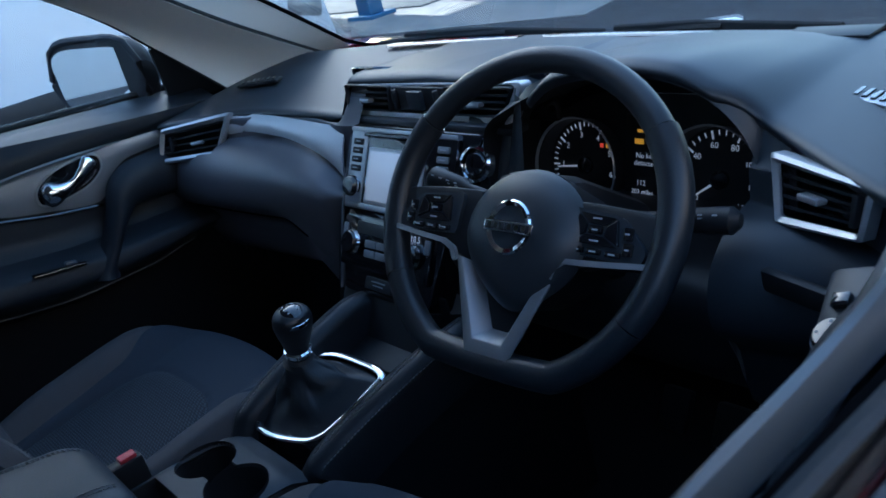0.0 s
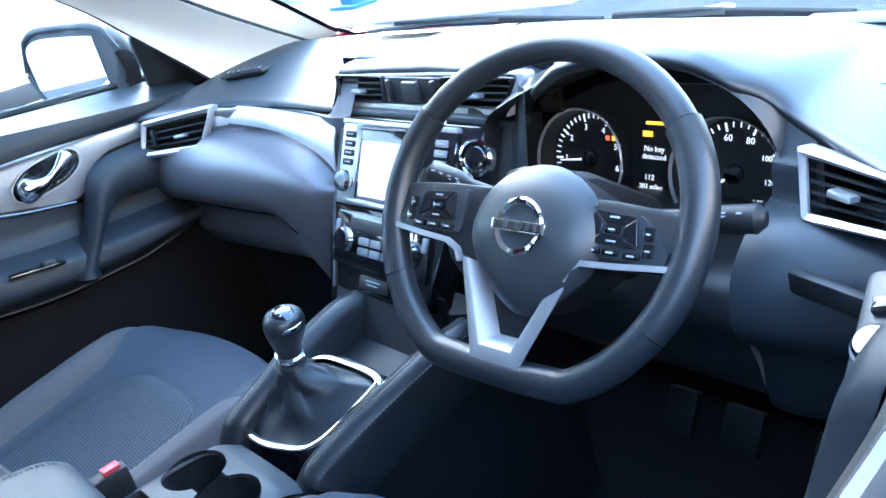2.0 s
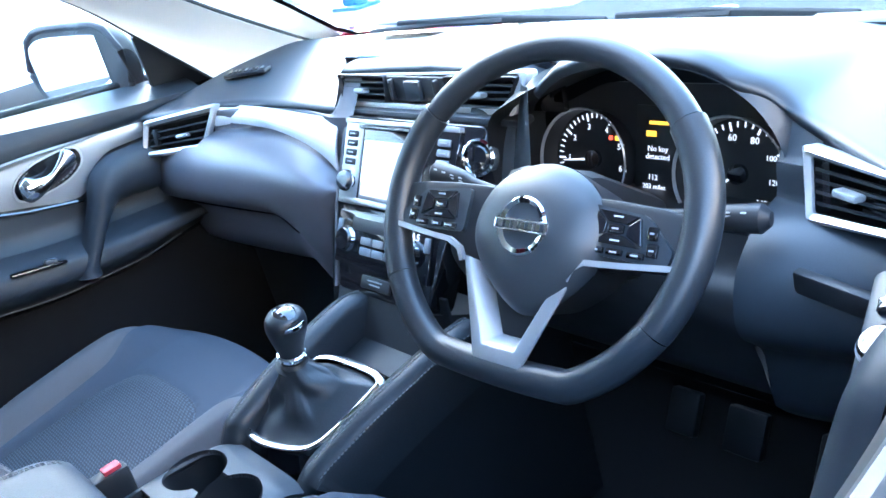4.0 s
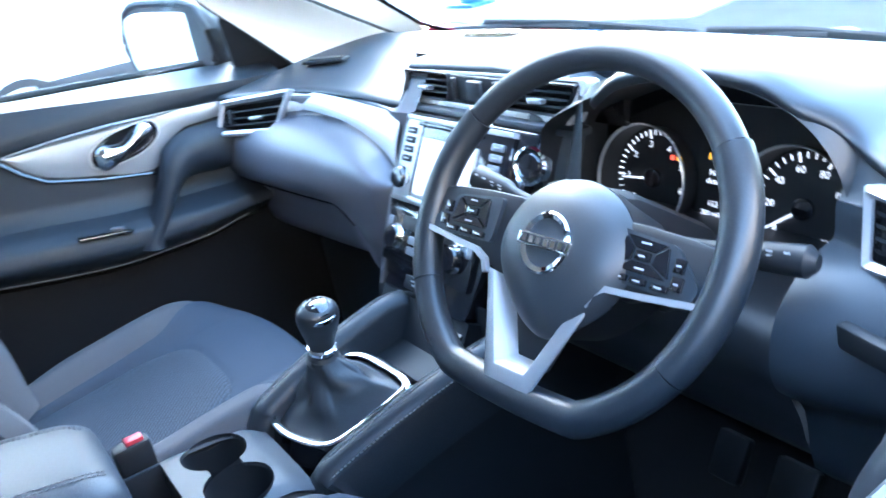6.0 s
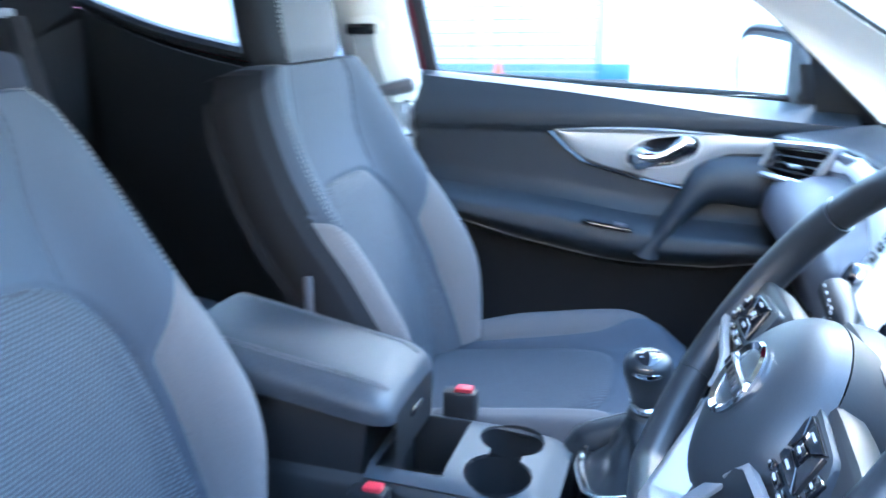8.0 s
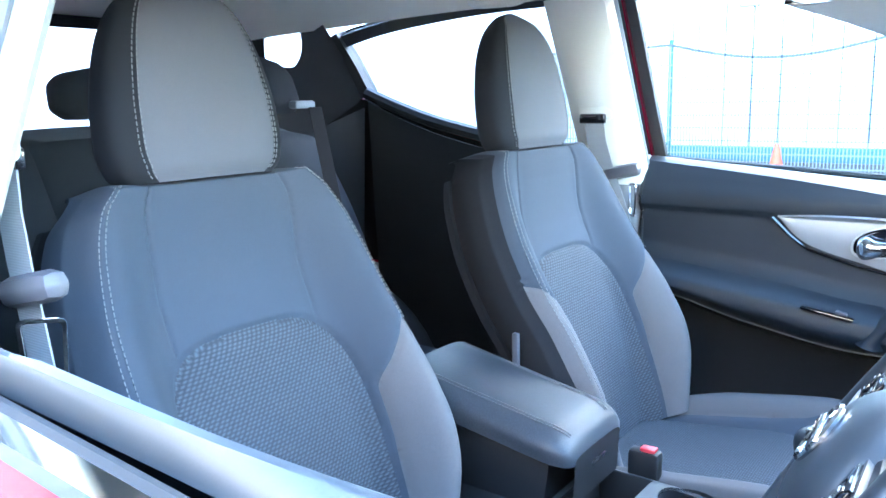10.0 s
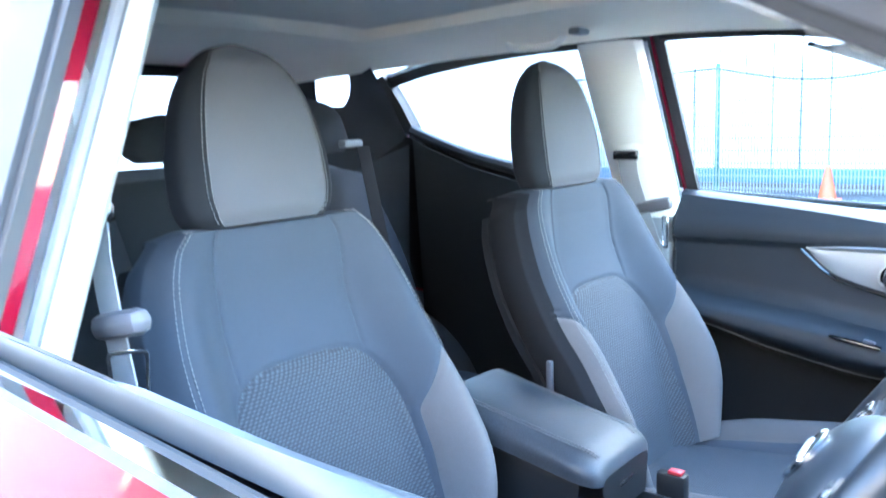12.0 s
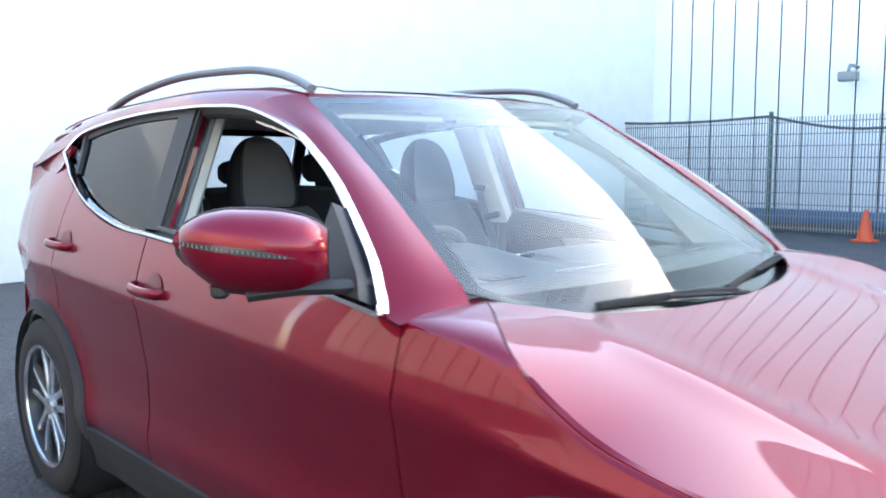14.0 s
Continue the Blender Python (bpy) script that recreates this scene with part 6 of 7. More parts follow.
def inner_x(y, z, s):
    x = card_x(y, z)
    if s > 0:
        x += (sill_x(y, s) - card_x(y, sill_in(y, s))) * lerp(smooth(0.78, 0.92, z), 1.0, smooth(0.0, -0.15, y))
    return x


def make_front_door(s, label):
    d = part("door", panel(s, -0.625, 0.570, lambda y: 0.36, belt_out, 50, 22), M_PAINT, car, label, solid=0.012)
    frame_pts = TOPLINE[:9]
    inner_pts = [(0.44, 1.015), (0.42, 1.05), (0.375, 1.105), (0.222, 1.223), (0.078, 1.302), (-0.045, 1.358), (-0.286, 1.414), (-0.49, 1.430), (-0.605, 1.432)]
    part("window_frame", strip([on_side(s, y, z, 0.004) for y, z in frame_pts], [on_side(s, y, z, -0.012) for y, z in inner_pts], 5), M_BLACKTRIM, d, "black window frame", solid=0.02)
    part("window_seal", tube(spline([on_side(s, y, z, -0.03) for y, z in inner_pts[::-1]], 5), 0.012, n=8), M_RUBBER, d)
    part("frame_post", grid(lambda u, v: on_side(s, lerp(-0.578, -0.605, u) - 0.03 * v, lerp(1.06, 1.45, v), 0.0), 3, 8), M_BLACKTRIM, d, solid=0.014)
    part("outer_sill_seal", tube([on_side(s, y, belt(y) - 0.002, 0.010) for y in np.linspace(-0.6, 0.45, 30)], 0.009, n=8), M_RUBBER, d, "black rubber sill seal")

    # sail panel ahead of the glass, which carries the mirror
    bm = bmesh.new()
    bm.faces.new([bm.verts.new(on_side(s, y, z, 0.012)) for y, z in ((0.50, 0.995), (0.47, 1.04), (0.40, 1.105), (0.31, 1.18), (0.30, 1.015))])
    part("sail_panel", bm, M_BLACKTRIM, d, "black mirror base panel", solid=0.05)
    bm = bmesh.new()
    bm.faces.new([bm.verts.new(Vector((s * (glass_x(z) - 0.06), y, z))) for y, z in ((0.390, 0.982), (0.260, 1.050), (0.170, 1.122), (0.160, 1.118), (0.188, 0.992))] if s < 0 else [bm.verts.new(Vector((s * (glass_x(z) - 0.06), y, z))) for y, z in ((0.46, 1.0), (0.40, 1.07), (0.34, 1.13), (0.325, 1.14), (0.315, 1.015))])
    part("sail_trim", bm, M_DASHLOW, d, solid=0.01)

    # inner card
    def card(y0, y1, zlo, zhi, ny, nz):
        def fn(u, v):
            y = lerp(y0, y1, u)
            z = lerp(zlo(y), zhi(y), v)
            return (s * inner_x(y, z, s), y, z)
        return grid(fn, ny, nz)
    part("inner_card", card(-0.605, 0.26, lambda y: ledge_top(y) + 0.02, lambda y: sill_in(y, s), 50, 40), M_CARD, d, "dark moulded inner card")
    part("armrest_pad", card(-0.605, 0.20, pocket_top, lambda y: ledge_top(y) + 0.02, 50, 24), M_CARD, d, "padded door armrest")
    part("door_pocket", card(-0.605, 0.26, lambda y: 0.30, pocket_top, 40, 24), M_CARPET, d, "black lower door pocket")
    # the driver's cap takes the lightened plastic, the passenger's the plain one
    part("sill_cap", grid(lambda u, v: (s * lerp(sill_x(lerp(-0.605, 0.26, u), s), glass_x(1.05) - 0.012, v), lerp(-0.605, 0.26, u), lerp(sill_in(lerp(-0.605, 0.26, u), s), belt(lerp(-0.605, 0.26, u)) - 0.004, v * v) + 0.010 * math.sin(math.pi * v)), 30, 6), M_SILL if s > 0 else M_DASH, d, solid=0.003 if s > 0 else 0.01)
    part("card_edge", tube([(s * (card_x(-0.605, z) + 0.004), -0.607, z) for z in np.linspace(0.35, 1.07 if s < 0 else 0.86, 40)], 0.006, n=6), M_RUBBER, d)

    def trim_fn(u, v):
        y = lerp(-0.306, 0.17, u)
        zt = curve([(-0.312, 0.966), (-0.16, 0.972), (-0.013, 0.966), (0.17, 0.954)], y)
        zb = curve([(-0.306, 0.964), (-0.274, 0.930), (-0.241, 0.909), (-0.15, 0.883), (-0.057, 0.864), (-0.03, 0.876), (-0.006, 0.910), (0.042, 0.928), (0.17, 0.930)], y)
        z = lerp(zt, zb, v)
        return (s * (inner_x(y, z, s) - 0.006 - 0.003 * math.sin(math.pi * v)), y, z)
    def cup_hole(u, v):
        y, z = trim_fn(u, v)[1:]
        dy = y + 0.0925
        dz = z - 0.928 - 0.014 * dy / 0.066
        return None if s < 0 and (dy / 0.067) ** 2 + (dz / 0.027) ** 2 < 1 else 0
    part("trim_insert", grid(trim_fn, 150, 50, pick=cup_hole), M_BRUSH, d, "satin silver door trim", solid=0.005)
    part("trim_gap", tube([(s * (inner_x(y, z, s) - 0.003), y, z - 0.004) for y, z in ((-0.318, 0.967), (-0.28, 0.929), (-0.245, 0.904), (-0.15, 0.878), (-0.05, 0.859))], 0.0035, n=6), M_PIANO, d)
    # handle cup, pull and lever
    if s > 0:
        return finish_door(d, s, None)
    hm = axes((s * 0.733, -0.0925, 0.928), (0, -s, 0), (0, 0, 1))
    o = [(0.068 * math.copysign(abs(math.cos(a)) ** 0.8, math.cos(a)), 0.029 * math.copysign(abs(math.sin(a)) ** 0.8, math.sin(a)) + 0.014 * math.cos(a)) for a in np.linspace(0, 2 * math.pi, 36, endpoint=False)]
    cup = part("handle_cup", frame_ring(o, [(x * 0.9, y * 0.85) for x, y in o], 0.02, hm @ Matrix.Translation((0, 0, 0.0))), M_PIANO, d)
    part("cup_ring", frame_ring([(x * 1.06, y * 1.08) for x, y in o], o, 0.006, hm @ Matrix.Translation((0, 0, 0.003))), M_SILVER, d, "silver handle surround")
    part("cup_floor", plate([(x * 0.92, y * 0.88) for x, y in o], 0.004, hm @ Matrix.Translation((0, 0, -0.006))), M_PIANO, d)
    part("release_lever", tube(spline([hm @ Vector((k, z, h)) for k, z, h in ((-0.058, -0.012, 0.004), (-0.03, -0.014, 0.012), (0.0, -0.006, 0.014), (0.028, 0.010, 0.012), (0.052, 0.026, 0.004))], 5), 0.014, n=12, ry=0.007, up=(1, 0, 0), scale=lambda t: curve([(0, 1.2), (0.12, 1.7), (0.3, 1.15), (0.55, 0.55), (0.8, 0.85), (0.93, 1.15), (1, 0.8)], t)), M_CHROME, d, "chrome door release lever")
    return finish_door(d, s, hm)


def finish_door(d, s, hm):
    dz = Vector((0, 0, 0.0 if s < 0 else 0.012))
    outer = spline([(0, 0.125, 0.928), (0, 0.080, 0.927), (0, 0.016, 0.925), (0, -0.033, 0.901), (0, -0.058, 0.852), (0, -0.095, 0.791), (0, -0.132, 0.748), (0, -0.140, 0.735)], 6)
    inner = spline([(0, 0.125, 0.828), (0, 0.080, 0.828), (0, 0.016, 0.834), (0, -0.010, 0.826), (0, -0.034, 0.805), (0, -0.060, 0.772), (0, -0.080, 0.738), (0, -0.086, 0.722)], 6)
    m_ = len(outer) - 1

    def pull(u, v):
        i = round(u * m_)
        p = outer[i].lerp(inner[i], v) + dz
        x = curve([(0, 0.716), (0.35, 0.712), (0.6, 0.705), (1, 0.690)], u) + (0.028 if s > 0 else 0.0) - 0.038 * math.sin(math.pi * v) ** 0.5 * curve([(0, 0.7), (0.4, 1.0), (1, 0.9)], u)
        return (s * x, p.y, p.z)
    part("pull_handle", grid(pull, m_, 14), M_CARD, d, "diagonal pull handle")
    part("pocket_line", tube([(s * (0.712), y, pocket_top(y) + 0.002) for y in np.linspace(-0.58, 0.10, 24)], 0.0022, n=6), M_GREYPL, d)
    swp = part("window_switch", rbox(0.034, 0.10, 0.006, 0.003, Matrix.Translation((s * 0.681, -0.19, ledge_top(-0.19) - 0.004)) @ Matrix.Rotation(radians(-9), 4, "X")), M_PIANO, d)
    part("switch_key", rbox(0.012, 0.022, 0.007, 0.002, Matrix.Translation((s * 0.681, -0.165, ledge_top(-0.165) + 0.001)) @ Matrix.Rotation(radians(-14), 4, "X")), M_DASHFACE, d)
    return d


pdoor = make_front_door(-1, "front passenger door, red outside with dark grey inner card")
ddoor = make_front_door(1, "driver's door with its window lowered, red outside with dark inner card")
for s, d in ((-1, pdoor),):
    bm = grid(lambda u, v: on_side(-1, lerp(-0.58, lerp(0.36, 0.02, v) if v < 0.5 else lerp(0.19, -0.35, (v - 0.5) * 2), u), lerp(1.03, 1.40, v)), 6, 8)
    g = part("side_glass", bm, M_GLASS, d, "clear side glass", solid=0.004)
    g.visible_shadow = False
# mirror switches on the driver's pull handle
SWITCH = axes((0.706, 0.045, 0.898), (1, 0, 0.3), (0, 0.85, 0.5))
ms = part("mirror_switch_pad", rbox(0.055, 0.12, 0.022, 0.008, SWITCH @ Matrix.Translation((0.006, 0, -0.008))), M_DASH, ddoor)
part("mirror_knob", lathe([(0.016, 0), (0.016, 0.007), (0.013, 0.010), (0, 0.0105)], SWITCH @ Matrix.Translation((0, -0.012, 0.002)), 28), M_PIANO, ddoor, "round mirror adjuster")
part("mirror_knob_ring", lathe([(0.016, 0), (0.019, 0.003), (0.019, 0.0)], SWITCH @ Matrix.Translation((0, -0.012, 0.002)), 28), M_GREYPL, ddoor)
for i in range(4):
    a = math.pi * i / 2
    part("print_bar", rbox(0.0022, 0.0022, 0.0008, 0, SWITCH @ Matrix.Translation((0.010 * math.cos(a), -0.012 + 0.010 * math.sin(a), 0.0122))), M_WHITE, ddoor, smooth=False)
part("mirror_fold_key", rbox(0.016, 0.014, 0.008, 0.002, SWITCH @ Matrix.Translation((0, 0.022, 0.005))), M_PIANO, ddoor)


def make_rear_door(s):
    d = part("door", panel(s, -1.355, -0.632, lambda y: max(0.36, arch_z(y) + 0.03), belt_out, 40, 22), M_PAINT, car, "rear door, red outside with dark privacy glass", solid=0.012)
    g = part("side_glass", strip([on_side(s, y, z) for y, z in ((-0.70, 1.07), (-0.85, 1.085), (-1.0, 1.105), (-1.17, 1.14), (-1.30, 1.185), (-1.42, 1.24))], [on_side(s, y, z) for y, z in ((-0.735, 1.445), (-0.87, 1.448), (-1.0, 1.445), (-1.17, 1.435), (-1.32, 1.42), (-1.46, 1.397))], 4), M_TINT if s > 0 else M_TINTL, d, "dark privacy glass", solid=0.004)
    g.visible_shadow = False
    part("window_frame", strip([on_side(s, y, z, 0.006) for y, z in TOPLINE[8:12]], [on_side(s, y, z, 0.006) for y, z in ((-0.73, 1.43), (-1.0, 1.425), (-1.28, 1.402), (-1.46, 1.372))], 4), M_BLACKTRIM, d, solid=0.02)
    part("sill_cap", tube([on_side(s, y, belt(y) + 0.004, -0.03) for y in np.linspace(-0.72, -1.42, 20)], 0.018, n=8), M_DASHLOW, d)
    return d


rdoors = {-1: make_rear_door(-1), 1: make_rear_door(1)}

# outer door handles
for s in (-1, 1):
    for y, z in ((-0.535, 0.915), (-1.29, 0.996)):
        x = side_x(y, z)
        h = (rdoors[s] if y < -1 else (pdoor if s < 0 else ddoor))
        part("handle_grip", tube(spline([(s * (x - 0.005), y + 0.085, z - 0.004), (s * (x + 0.024), y + 0.07, z - 0.002), (s * (x + 0.034), y, z), (s * (x + 0.028), y - 0.07, z + 0.004), (s * (x - 0.005), y - 0.09, z + 0.004)], 5), 0.016, n=10, ry=0.010, up=(1, 0, 0)), M_PAINT, h, "body-coloured pull handle")
        # flush disc; the cup's shade is only in its darker colour
        part("handle_shade_disc", grid(lambda u, v, s=s, y=y, z=z: (lambda yy, zz: (s * (side_x(yy, zz) + 0.003), yy, zz))(y + 0.03 + 0.052 * (1 - v) * math.cos(2 * math.pi * u), z + 0.012 + 0.040 * (1 - v) * math.sin(2 * math.pi * u)), 32, 5, True), M_RECESS, h)
# ---- door mirrors ----
def make_mirror(s, label):
    m = thing("door_mirror", label, "door mirror", "door mirrors")
    # housing runs outwards along w, faces forward along f
    root = Vector((0.940, 0.425, 1.098)) if s > 0 else Vector((-0.835, 0.185, 1.062))
    w = Vector((0.80, -0.60, 0.03)).normalized() if s > 0 else Vector((-0.90, -0.42, 0.02)).normalized()
    up = Vector((0, 0, 1))
    f = up.cross(w).normalized()
    if f.y < 0:
        f = -f

    def upper_h(t):
        return curve([(0, 0.040), (0.05, 0.052), (0.16, 0.066), (0.35, 0.074), (0.6, 0.072), (0.78, 0.060), (0.9, 0.040), (0.97, 0.020), (1, 0.003)], t)

    def lower_h(t):
        return curve([(0, 0.066), (0.08, 0.086), (0.2, 0.098), (0.45, 0.104), (0.65, 0.100), (0.8, 0.076), (0.92, 0.044), (0.98, 0.018), (1, 0.003)], t)

    def tall(t):
        if s > 0:
            return min(upper_h(t), lower_h(t))
        return 0.088 * max(0.0, 1 - abs(2 * t - 0.98) ** (4.5 if t > 0.49 else 6.0)) ** 0.5 + 0.004

    def shell(a, t, k=1.0):
        """a: round the section, t: along w."""
        hgt = tall(t) if s < 0 else (upper_h(t) if a > 0 else lower_h(t))
        dep = 0.090 * max(0.0, 1 - abs(2 * t - 0.92) ** 2.6) ** 0.55 + 0.006
        c, sn = math.cos(a), math.sin(a)
        zoff = 0.012 * t + (0.012 if s > 0 else -0.004)
        return root + w * ((0.308 if s > 0 else 0.268) * t) + f * (dep * max(0, c) ** 0.9 * k - 0.028) + up * (hgt * (1 if sn > 0 else -1) * abs(sn) ** 0.85 * k + zoff)

    upper = lambda u, v: shell(lerp(0.0, math.pi / 2 + 0.15, u), v)
    lower = lambda u, v: shell(lerp(-0.004, -1.05, u), v)
    # Passenger housing goes black: red paint in shade, put into the material.
    shell_mat = M_PAINT if s > 0 else M_BLACKTRIM
    part("housing", grid(upper, 36, 60), shell_mat, m, "smooth upper housing", solid=0.006)
    part("lower_housing", grid(lower, 24, 60), shell_mat, m, solid=0.006)
    part("base_housing", grid(lambda u, v: shell(lerp(-1.05, -math.pi / 2 - 0.2, u), v), 8, 30), M_BLACKTRIM, m, solid=0.006)
    part("end_cap", grid(lambda u, v: shell(lerp(-math.pi / 2, math.pi / 2, u), 1.0, 1 - v), 16, 4), shell_mat, m)
    part("inner_cap", grid(lambda u, v: shell(lerp(-math.pi / 2, math.pi / 2, u), 0.0, 1 - v), 16, 4), M_PAINT if s > 0 else M_BLACKTRIM, m)
    ind = part("indicator", grid(lambda u, v: shell(lerp(0.045, -0.045, u) * curve([(0, 0.15), (0.25, 1.0), (1, 1.0)], v) - 0.10 * (1 - v) ** 2, lerp(0.20, 0.985, v)) + f * 0.003, 4, 30), M_LENS, m, "clear indicator strip", solid=0.004)
    for i in range(22):
        t = 0.26 + 0.032 * i
        part("reflector", rbox(0.0012, 0.0024, 0.006, 0, axes(shell(0.0 - 0.10 * (1 - (t - 0.2) / 0.785) ** 2, t) + f * 0.006, w, f)), M_GREYPL, ind, smooth=False)
    part("rim", tube([shell(a, t) - f * (0.0) for a, t in [(math.pi / 2 + 0.15, k) for k in np.linspace(0, 1, 12)] + [(-math.pi / 2 - 0.2, k) for k in np.linspace(1, 0, 12)]], 0.004 if s > 0 else 0.008, True, 8), M_BLACKTRIM, m)
    gl = part("glass", grid(lambda u, v: root + w * lerp(0.012 if s > 0 else 0.050, 0.295 if s > 0 else 0.250, u) - f * 0.030 + up * (lerp(-1, 1, v) * 0.80 * tall(lerp(0.06 if s > 0 else 0.17, 0.95, u)) + 0.012 * u - 0.004), 16, 8), M_MIRROR, m, "plain mirror glass", solid=0.003)
    part("bezel", grid(lambda u, v: root + w * lerp(0.0, 0.304 if s > 0 else 0.264, u) - f * 0.026 + up * (lerp(-0.97, 0.97, v) * tall(lerp(0.01, 0.985, u)) + 0.012 * u - 0.004), 20, 8), M_BLACKTRIM, m, "black mirror bezel", solid=0.004)
    arm = [root + Vector((-s * (0.085 if s > 0 else 0.035), 0.025, -0.06)), root + Vector((-s * 0.02, 0.015, -0.063)), root + w * 0.06 - up * 0.066 - f * 0.0, root + w * 0.16 - up * 0.080]
    part("arm", tube(spline(arm, 5), 0.030, n=12, ry=0.016), M_BLACKTRIM, m, "black mirror arm")
    part("camera_pod", lathe([(0.020, 0.0), (0.020, -0.016), (0.012, -0.024), (0, -0.025)], Matrix.Translation(tuple(root + w * 0.215 - up * 0.064)), 20), M_BLACKTRIM, m)
    return m


make_mirror(-1, "door mirror seen from inside, its housing blackened for shade")
make_mirror(1, "red door mirror with clear indicator strip and black arm")
# ---- yard ----
M_ASPHALT = mat("worn_asphalt", (0.060, 0.060, 0.064), 0.85, grain=0.9, scale=75, bump=1.0, stain=0.6, pattern="voronoi")
M_SHEET = mat("white_sheet_cladding", (0.80, 0.80, 0.79), 0.45, grain=0.03, scale=3, stain=0.08)
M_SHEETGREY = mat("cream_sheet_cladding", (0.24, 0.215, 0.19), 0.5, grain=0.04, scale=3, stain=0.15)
M_RENDER = mat("white_painted_wall", (0.78, 0.78, 0.77), 0.8, grain=0.05, scale=30, bump=0.2, stain=0.12)
M_BLUE = mat("blue_paint", (0.05, 0.15, 0.30), 0.5, grain=0.1, scale=10, stain=0.3)
M_GREEN = mat("green_coated_steel", (0.015, 0.09, 0.06), 0.5)
M_WIRE = mat("grey_wire", (0.24, 0.25, 0.255), 0.6, 0.2)
M_NET = mat("dark_netting", (0.08, 0.08, 0.085), 0.9)
M_ORANGE = mat("orange_cone_plastic", (0.60, 0.075, 0.015), 0.5, grain=0.05, scale=40, stain=0.2)
M_VAN = mat("white_van_paint", (0.80, 0.81, 0.82), 0.3, coat=0.7, stain=0.05, grain=0.01, scale=50)
M_CONC = mat("pale_concrete", (0.34, 0.32, 0.29), 0.9, grain=0.2, scale=20, bump=0.2, stain=0.4)
M_SHED = mat("dark_brown_wall", (0.10, 0.09, 0.08), 0.9, grain=0.2, scale=4, stain=0.3)

bm = bmesh.new()
bm.faces.new([bm.verts.new(p) for p in ((-200, -200, 0), (200, -200, 0), (200, 200, 0), (-200, 200, 0))])
tagged(finish("ground", bm, M_ASPHALT, smooth=False), "dark worn asphalt yard", "ground", kind="structure")
bm = rbox(6.5, 3.4, 0.02, 0, Matrix.Translation((-7.2, 6.4, 0.0)) @ Matrix.Rotation(radians(8), 4, "Z"))
tagged(finish("pavement", bm, M_CONC, smooth=False), "pale concrete apron before the workshop", "pavement", kind="structure")


def corrugated(name, p0, p1, h, label, material=None, pitch=0.45, z0=0.0):
    """A wall of ribbed sheeting from p0 to p1, with thickness."""
    p0, p1 = Vector(p0), Vector(p1)
    d = (p1 - p0)
    ln = d.length
    d.normalize()
    n = Vector((-d.y, d.x, 0))
    bm = bmesh.new()
    prof, s = [], 0.0
    while s < ln:
        for q, k in ((0, 0), (0.88, 0), (0.90, -0.06), (0.98, -0.06)):
            prof.append((min(ln, s + q * pitch), k))
        s += pitch
    lo = [bm.verts.new(p0 + d * a + n * k + Vector((0, 0, z0))) for a, k in prof]
    hi = [bm.verts.new(p0 + d * a + n * k + Vector((0, 0, h))) for a, k in prof]
    for i in range(len(prof) - 1):
        bm.faces.new((lo[i], lo[i + 1], hi[i + 1], hi[i]))
    ob = finish(name, bm, material or M_SHEET, smooth=False, solid=0.12, offset=0)
    return tagged(ob, label, "wall", kind="structure")


corrugated("wall_west", (-13.2, 7.0, 0), (-13.2, -18.0, 0), 10.5, "white ribbed sheet-metal building wall")
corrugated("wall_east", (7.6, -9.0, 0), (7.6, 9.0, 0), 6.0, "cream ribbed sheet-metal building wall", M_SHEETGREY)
tagged(finish("wall_south", rbox(20, 0.25, 5.0, 0.01, Matrix.Translation((-3.5, -7.9, 2.5))), M_RENDER), "smooth white painted wall", "wall", kind="structure")
tagged(finish("wall_plinth", rbox(0.2, 20, 0.24, 0.01, Matrix.Translation((-12.95, -4.0, 0.25))), M_BLUE), "blue painted band along the wall foot", "plinth", kind="structure")
# dark strip below the blue band
tagged(finish("wall_foot_strip", rbox(0.25, 20, 0.14, 0.01, Matrix.Translation((-12.93, -4.0, 0.07))), M_SHED), "dark strip along the wall foot", "plinth", kind="structure")

# mesh fence with posts and a drooping net
fence = thing("fence", "green-posted wire mesh fence with dark netting on top", "fence")
FX = -12.2
for y in (-14.7, -11.4, -8.1, -4.8, -1.5):
    part("post", rbox(0.06, 0.06, 2.1, 0.008, Matrix.Translation((FX, y, 1.05))), M_GREEN, fence, "green square post")
bm = bmesh.new()
for i in range(260):
    y = -14.7 + i * 0.0508
    bmesh.ops.create_cube(bm, size=1, matrix=Matrix.Translation((FX + 0.035, y, 1.02)) @ Matrix.Diagonal((0.014, 0.014, 1.95, 1)))
for z in np.arange(0.1, 2.05, 0.2):
    bmesh.ops.create_cube(bm, size=1, matrix=Matrix.Translation((FX + 0.04, -8.1, z)) @ Matrix.Diagonal((0.014, 13.2, 0.018, 1)))
tagged(part("mesh_panel", bm, M_WIRE, fence, smooth=False), kind="stuff")
for k in range(4):
    y0, sag = -14.7 + 3.3 * k, (0.26 if k == 3 else 0.05)
    bm = grid(lambda u, v: (FX + 0.06, lerp(y0, y0 + 3.3, u), 2.04 - sag * math.sin(math.pi * u) - 0.045 * v), 16, 2)
    part("net", bm, M_NET, fence, "drooping dark netting", solid=0.004)
for y in (-2.92, 0.9):
    c = thing("traffic_cone", "orange plastic traffic cone on the asphalt", "cone", "traffic cones")
    m_ = Matrix.Translation((-11.5, y, 0))
    part("body", lathe([(0.13, 0.03), (0.12, 0.05), (0.035, 0.49), (0.028, 0.50), (0.0, 0.50)], m_, 24), M_ORANGE, c)
    part("foot", rbox(0.32, 0.32, 0.035, 0.01, m_ @ Matrix.Translation((0, 0, 0.0185))), M_ORANGE, c)

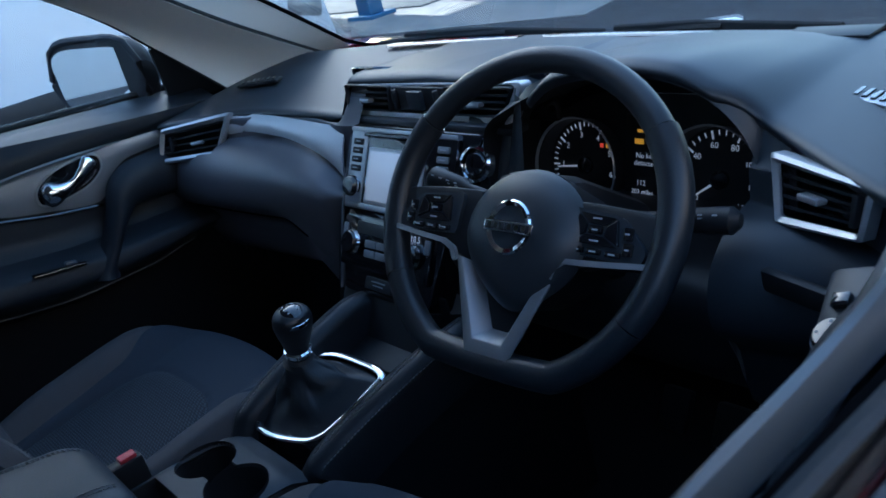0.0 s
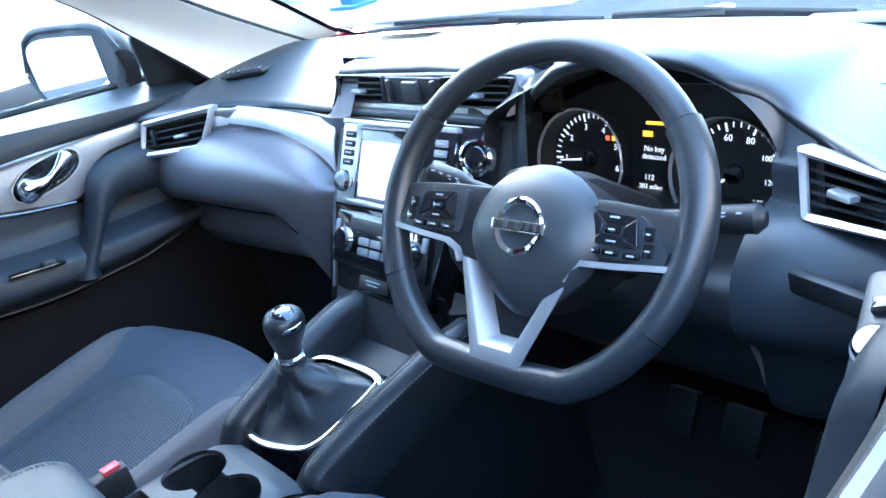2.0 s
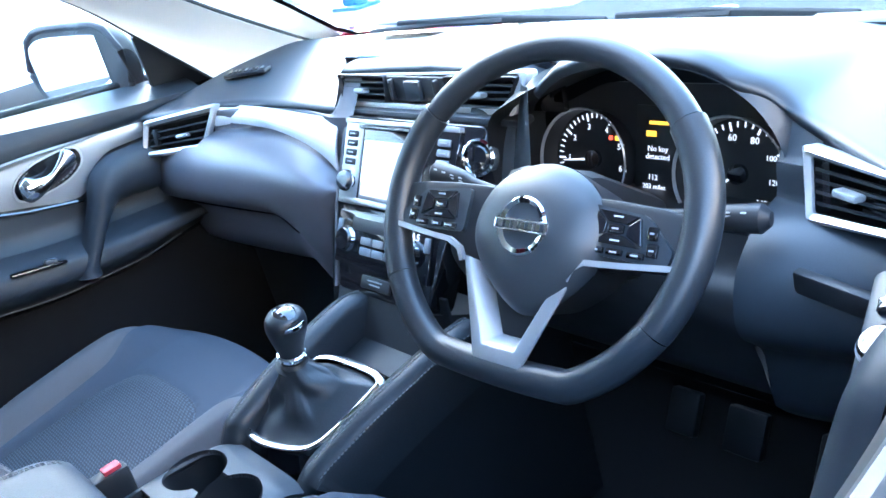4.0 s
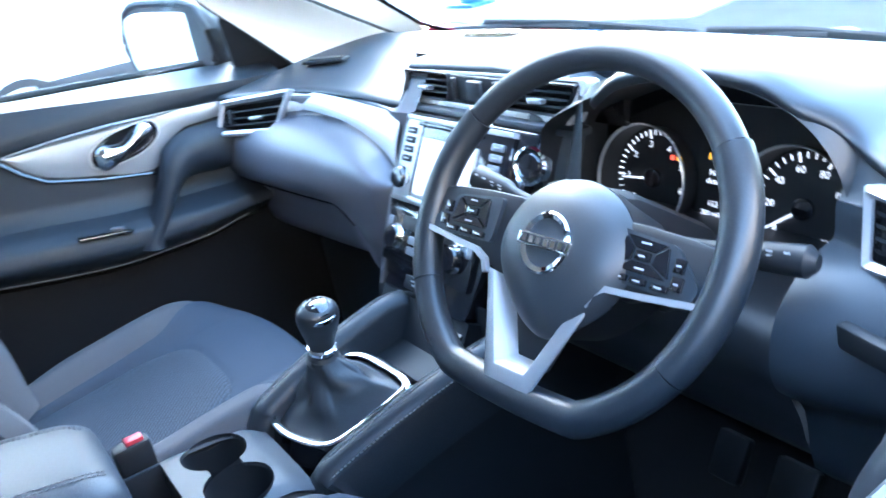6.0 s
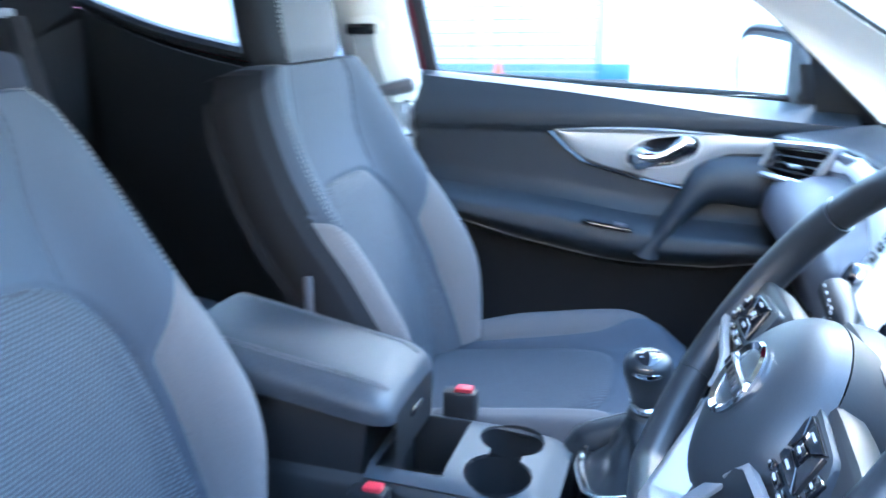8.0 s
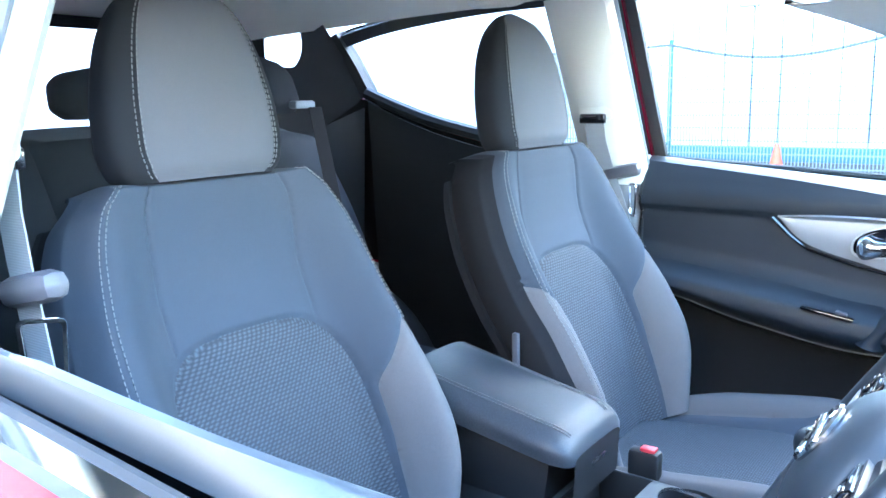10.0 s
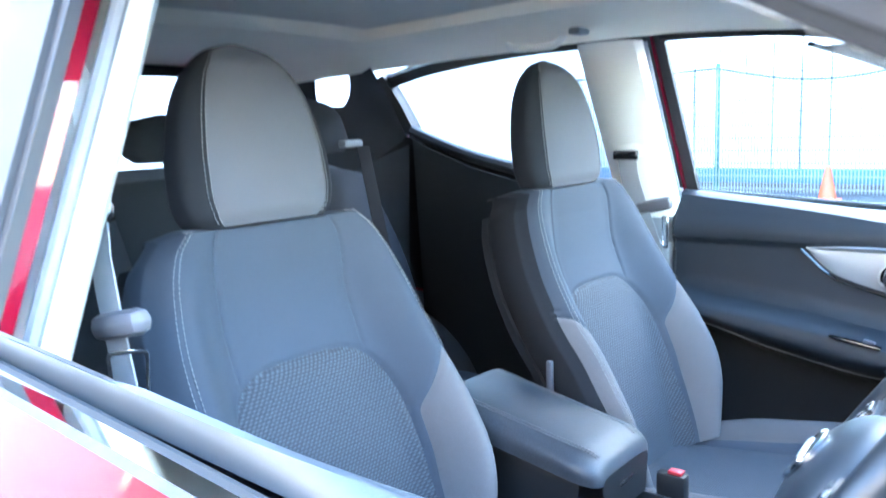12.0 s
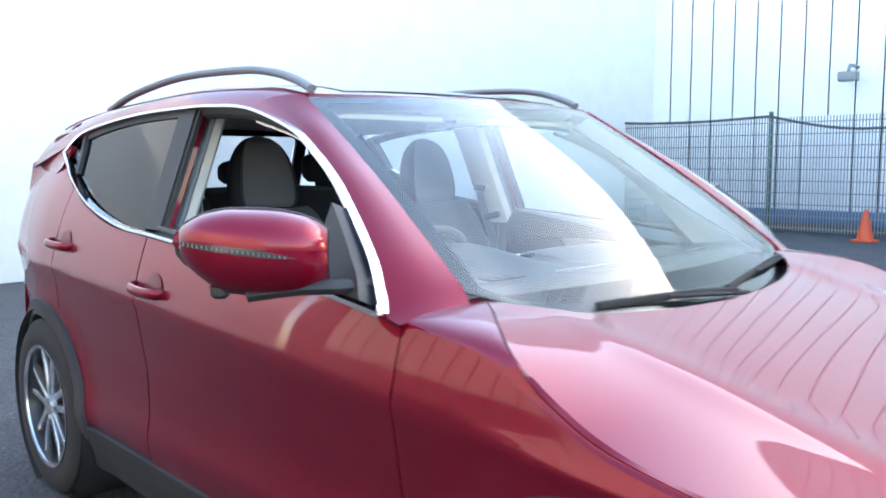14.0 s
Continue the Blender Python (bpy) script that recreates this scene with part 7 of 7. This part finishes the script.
# wall lamp
lamp = thing("wall_lamp", "small floodlight on a bracket on the white wall", "lamp")
part("bracket", tube([(-13.25, -3.75, 2.85), (-12.8, -3.75, 2.85), (-12.75, -3.75, 2.75)], 0.03), M_WIRE, lamp)
part("head", rbox(0.2, 0.3, 0.16, 0.02, Matrix.Translation((-12.75, -3.75, 2.66))), M_WIRE, lamp)


def make_van(x, y, turn, label, size=0.9):
    v = thing("van", label, "van")
    m_ = Matrix.Translation((x, y, 0)) @ Matrix.Rotation(radians(turn), 4, "Z") @ Matrix.Diagonal((1, 0.79, size, 1))
    prof = [(-2.5, 0.45), (-2.5, 2.3), (-2.35, 2.42), (0.75, 2.42), (1.05, 2.32), (1.75, 1.30), (2.22, 1.02), (2.46, 0.78), (2.52, 0.42), (2.44, 0.24), (2.10, 0.24), (2.06, 0.35), (-2.45, 0.35)]
    bm = plate(prof, 1.9)
    bm.transform(m_ @ Matrix(((0, 0, 1, 0.95), (1, 0, 0, 0), (0, 1, 0, 0), (0, 0, 0, 1))))
    part("body", bm, M_VAN, v, "white painted body", smooth=False, bevel=0.08)
    for sx in (-1, 1):
        for wy in (-1.55, 1.65):
            w_ = part("wheel", lathe([(0.20, -0.09), (0.30, -0.1), (0.33, -0.07), (0.33, 0.07), (0.30, 0.1), (0.20, 0.09)], m_ @ axes((sx * 0.88, wy, 0.33), (0, sx, 0), (0, 0, 1)), 36), M_RUBBER, v, "black tyre")
            part("hub_cap", lathe([(0.205, 0.085), (0.18, 0.095), (0.0, 0.08)], m_ @ axes((sx * 0.88, wy, 0.33), (0, sx, 0), (0, 0, 1)), 24), M_WIRE, w_)
            part("wheel_arch", lathe([(0.345, 0.10), (0.40, 0.105), (0.40, 0.06), (0.345, 0.06)], m_ @ axes((sx * 0.88, wy, 0.35), (0, sx, 0), (0, 0, 1)), 36), M_BLACKTRIM, v)
        part("side_window", rbox(0.02, 0.75, 0.5, 0.01, m_ @ Matrix.Translation((sx * 0.955, 0.75, 1.75))), M_PIANO, v)
        part("headlight", rbox(0.34, 0.44, 0.20, 0.06, m_ @ Matrix.Translation((sx * 0.80, 2.20, 0.72)) @ Matrix.Rotation(radians(-14), 4, "X")), M_LAMP, v, "clear headlight")
        part("side_rub_strip", rbox(0.03, 3.0, 0.14, 0.01, m_ @ Matrix.Translation((sx * 0.96, 0.05, 0.62))), M_BLACKTRIM, v)
    part("windscreen", rbox(1.6, 0.02, 0.85, 0.01, m_ @ Matrix.Translation((0, 1.42, 1.86)) @ Matrix.Rotation(radians(-37), 4, "X")), M_PIANO, v)
    part("grille", rbox(0.9, 0.04, 0.2, 0.02, m_ @ Matrix.Translation((0, 2.54, 0.85))), M_BLACKTRIM, v)
    return v


make_van(-5.95, 1.5, 0, "white panel van parked beside the car")
make_van(-3.6, 8.6, 90, "pale parked van at the far side of the yard", 0.75)

# workshop ahead: open shed with blue lift posts
shed = thing("workshop", "open-fronted white workshop with a dark inside", "workshop")
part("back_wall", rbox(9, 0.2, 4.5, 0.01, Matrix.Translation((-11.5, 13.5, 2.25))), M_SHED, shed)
part("roof", rbox(9.4, 8, 0.3, 0.02, Matrix.Translation((-11.5, 9.8, 4.6))), M_SHEET, shed)
part("side_wall", rbox(0.25, 4.6, 4.5, 0.01, Matrix.Translation((-7.0, 11.2, 2.25))), M_SHEET, shed)
part("floor_slab", rbox(9, 7.4, 0.02, 0.002, Matrix.Translation((-11.5, 9.8, 0.02))), M_CONC, shed)
part("red_locker", rbox(1.2, 0.6, 1.8, 0.02, Matrix.Translation((-9.0, 9.0, 0.93))), M_RED, shed, "red tool locker")
part("pale_cabinet", rbox(1.6, 0.6, 1.2, 0.02, Matrix.Translation((-11.4, 9.4, 0.63))), M_LAMP, shed, "pale grey cabinet")
for x, yy in ((-7.55, 5.75), (-6.15, 6.45), (-10.4, 7.4)):
    l_ = thing("lift_post", "blue steel two-post vehicle lift column", "vehicle lift", "lift posts")
    part("column", rbox(0.26, 0.22, 3.2, 0.02, Matrix.Translation((x, yy, 1.6))), M_BLUE, l_)
    part("foot", rbox(0.5, 0.4, 0.05, 0.01, Matrix.Translation((x, yy, 0.03))), M_BLUE, l_)
    part("carriage", rbox(0.34, 0.3, 0.4, 0.02, Matrix.Translation((x, yy - 0.03, 0.5))), M_BLUE, l_)
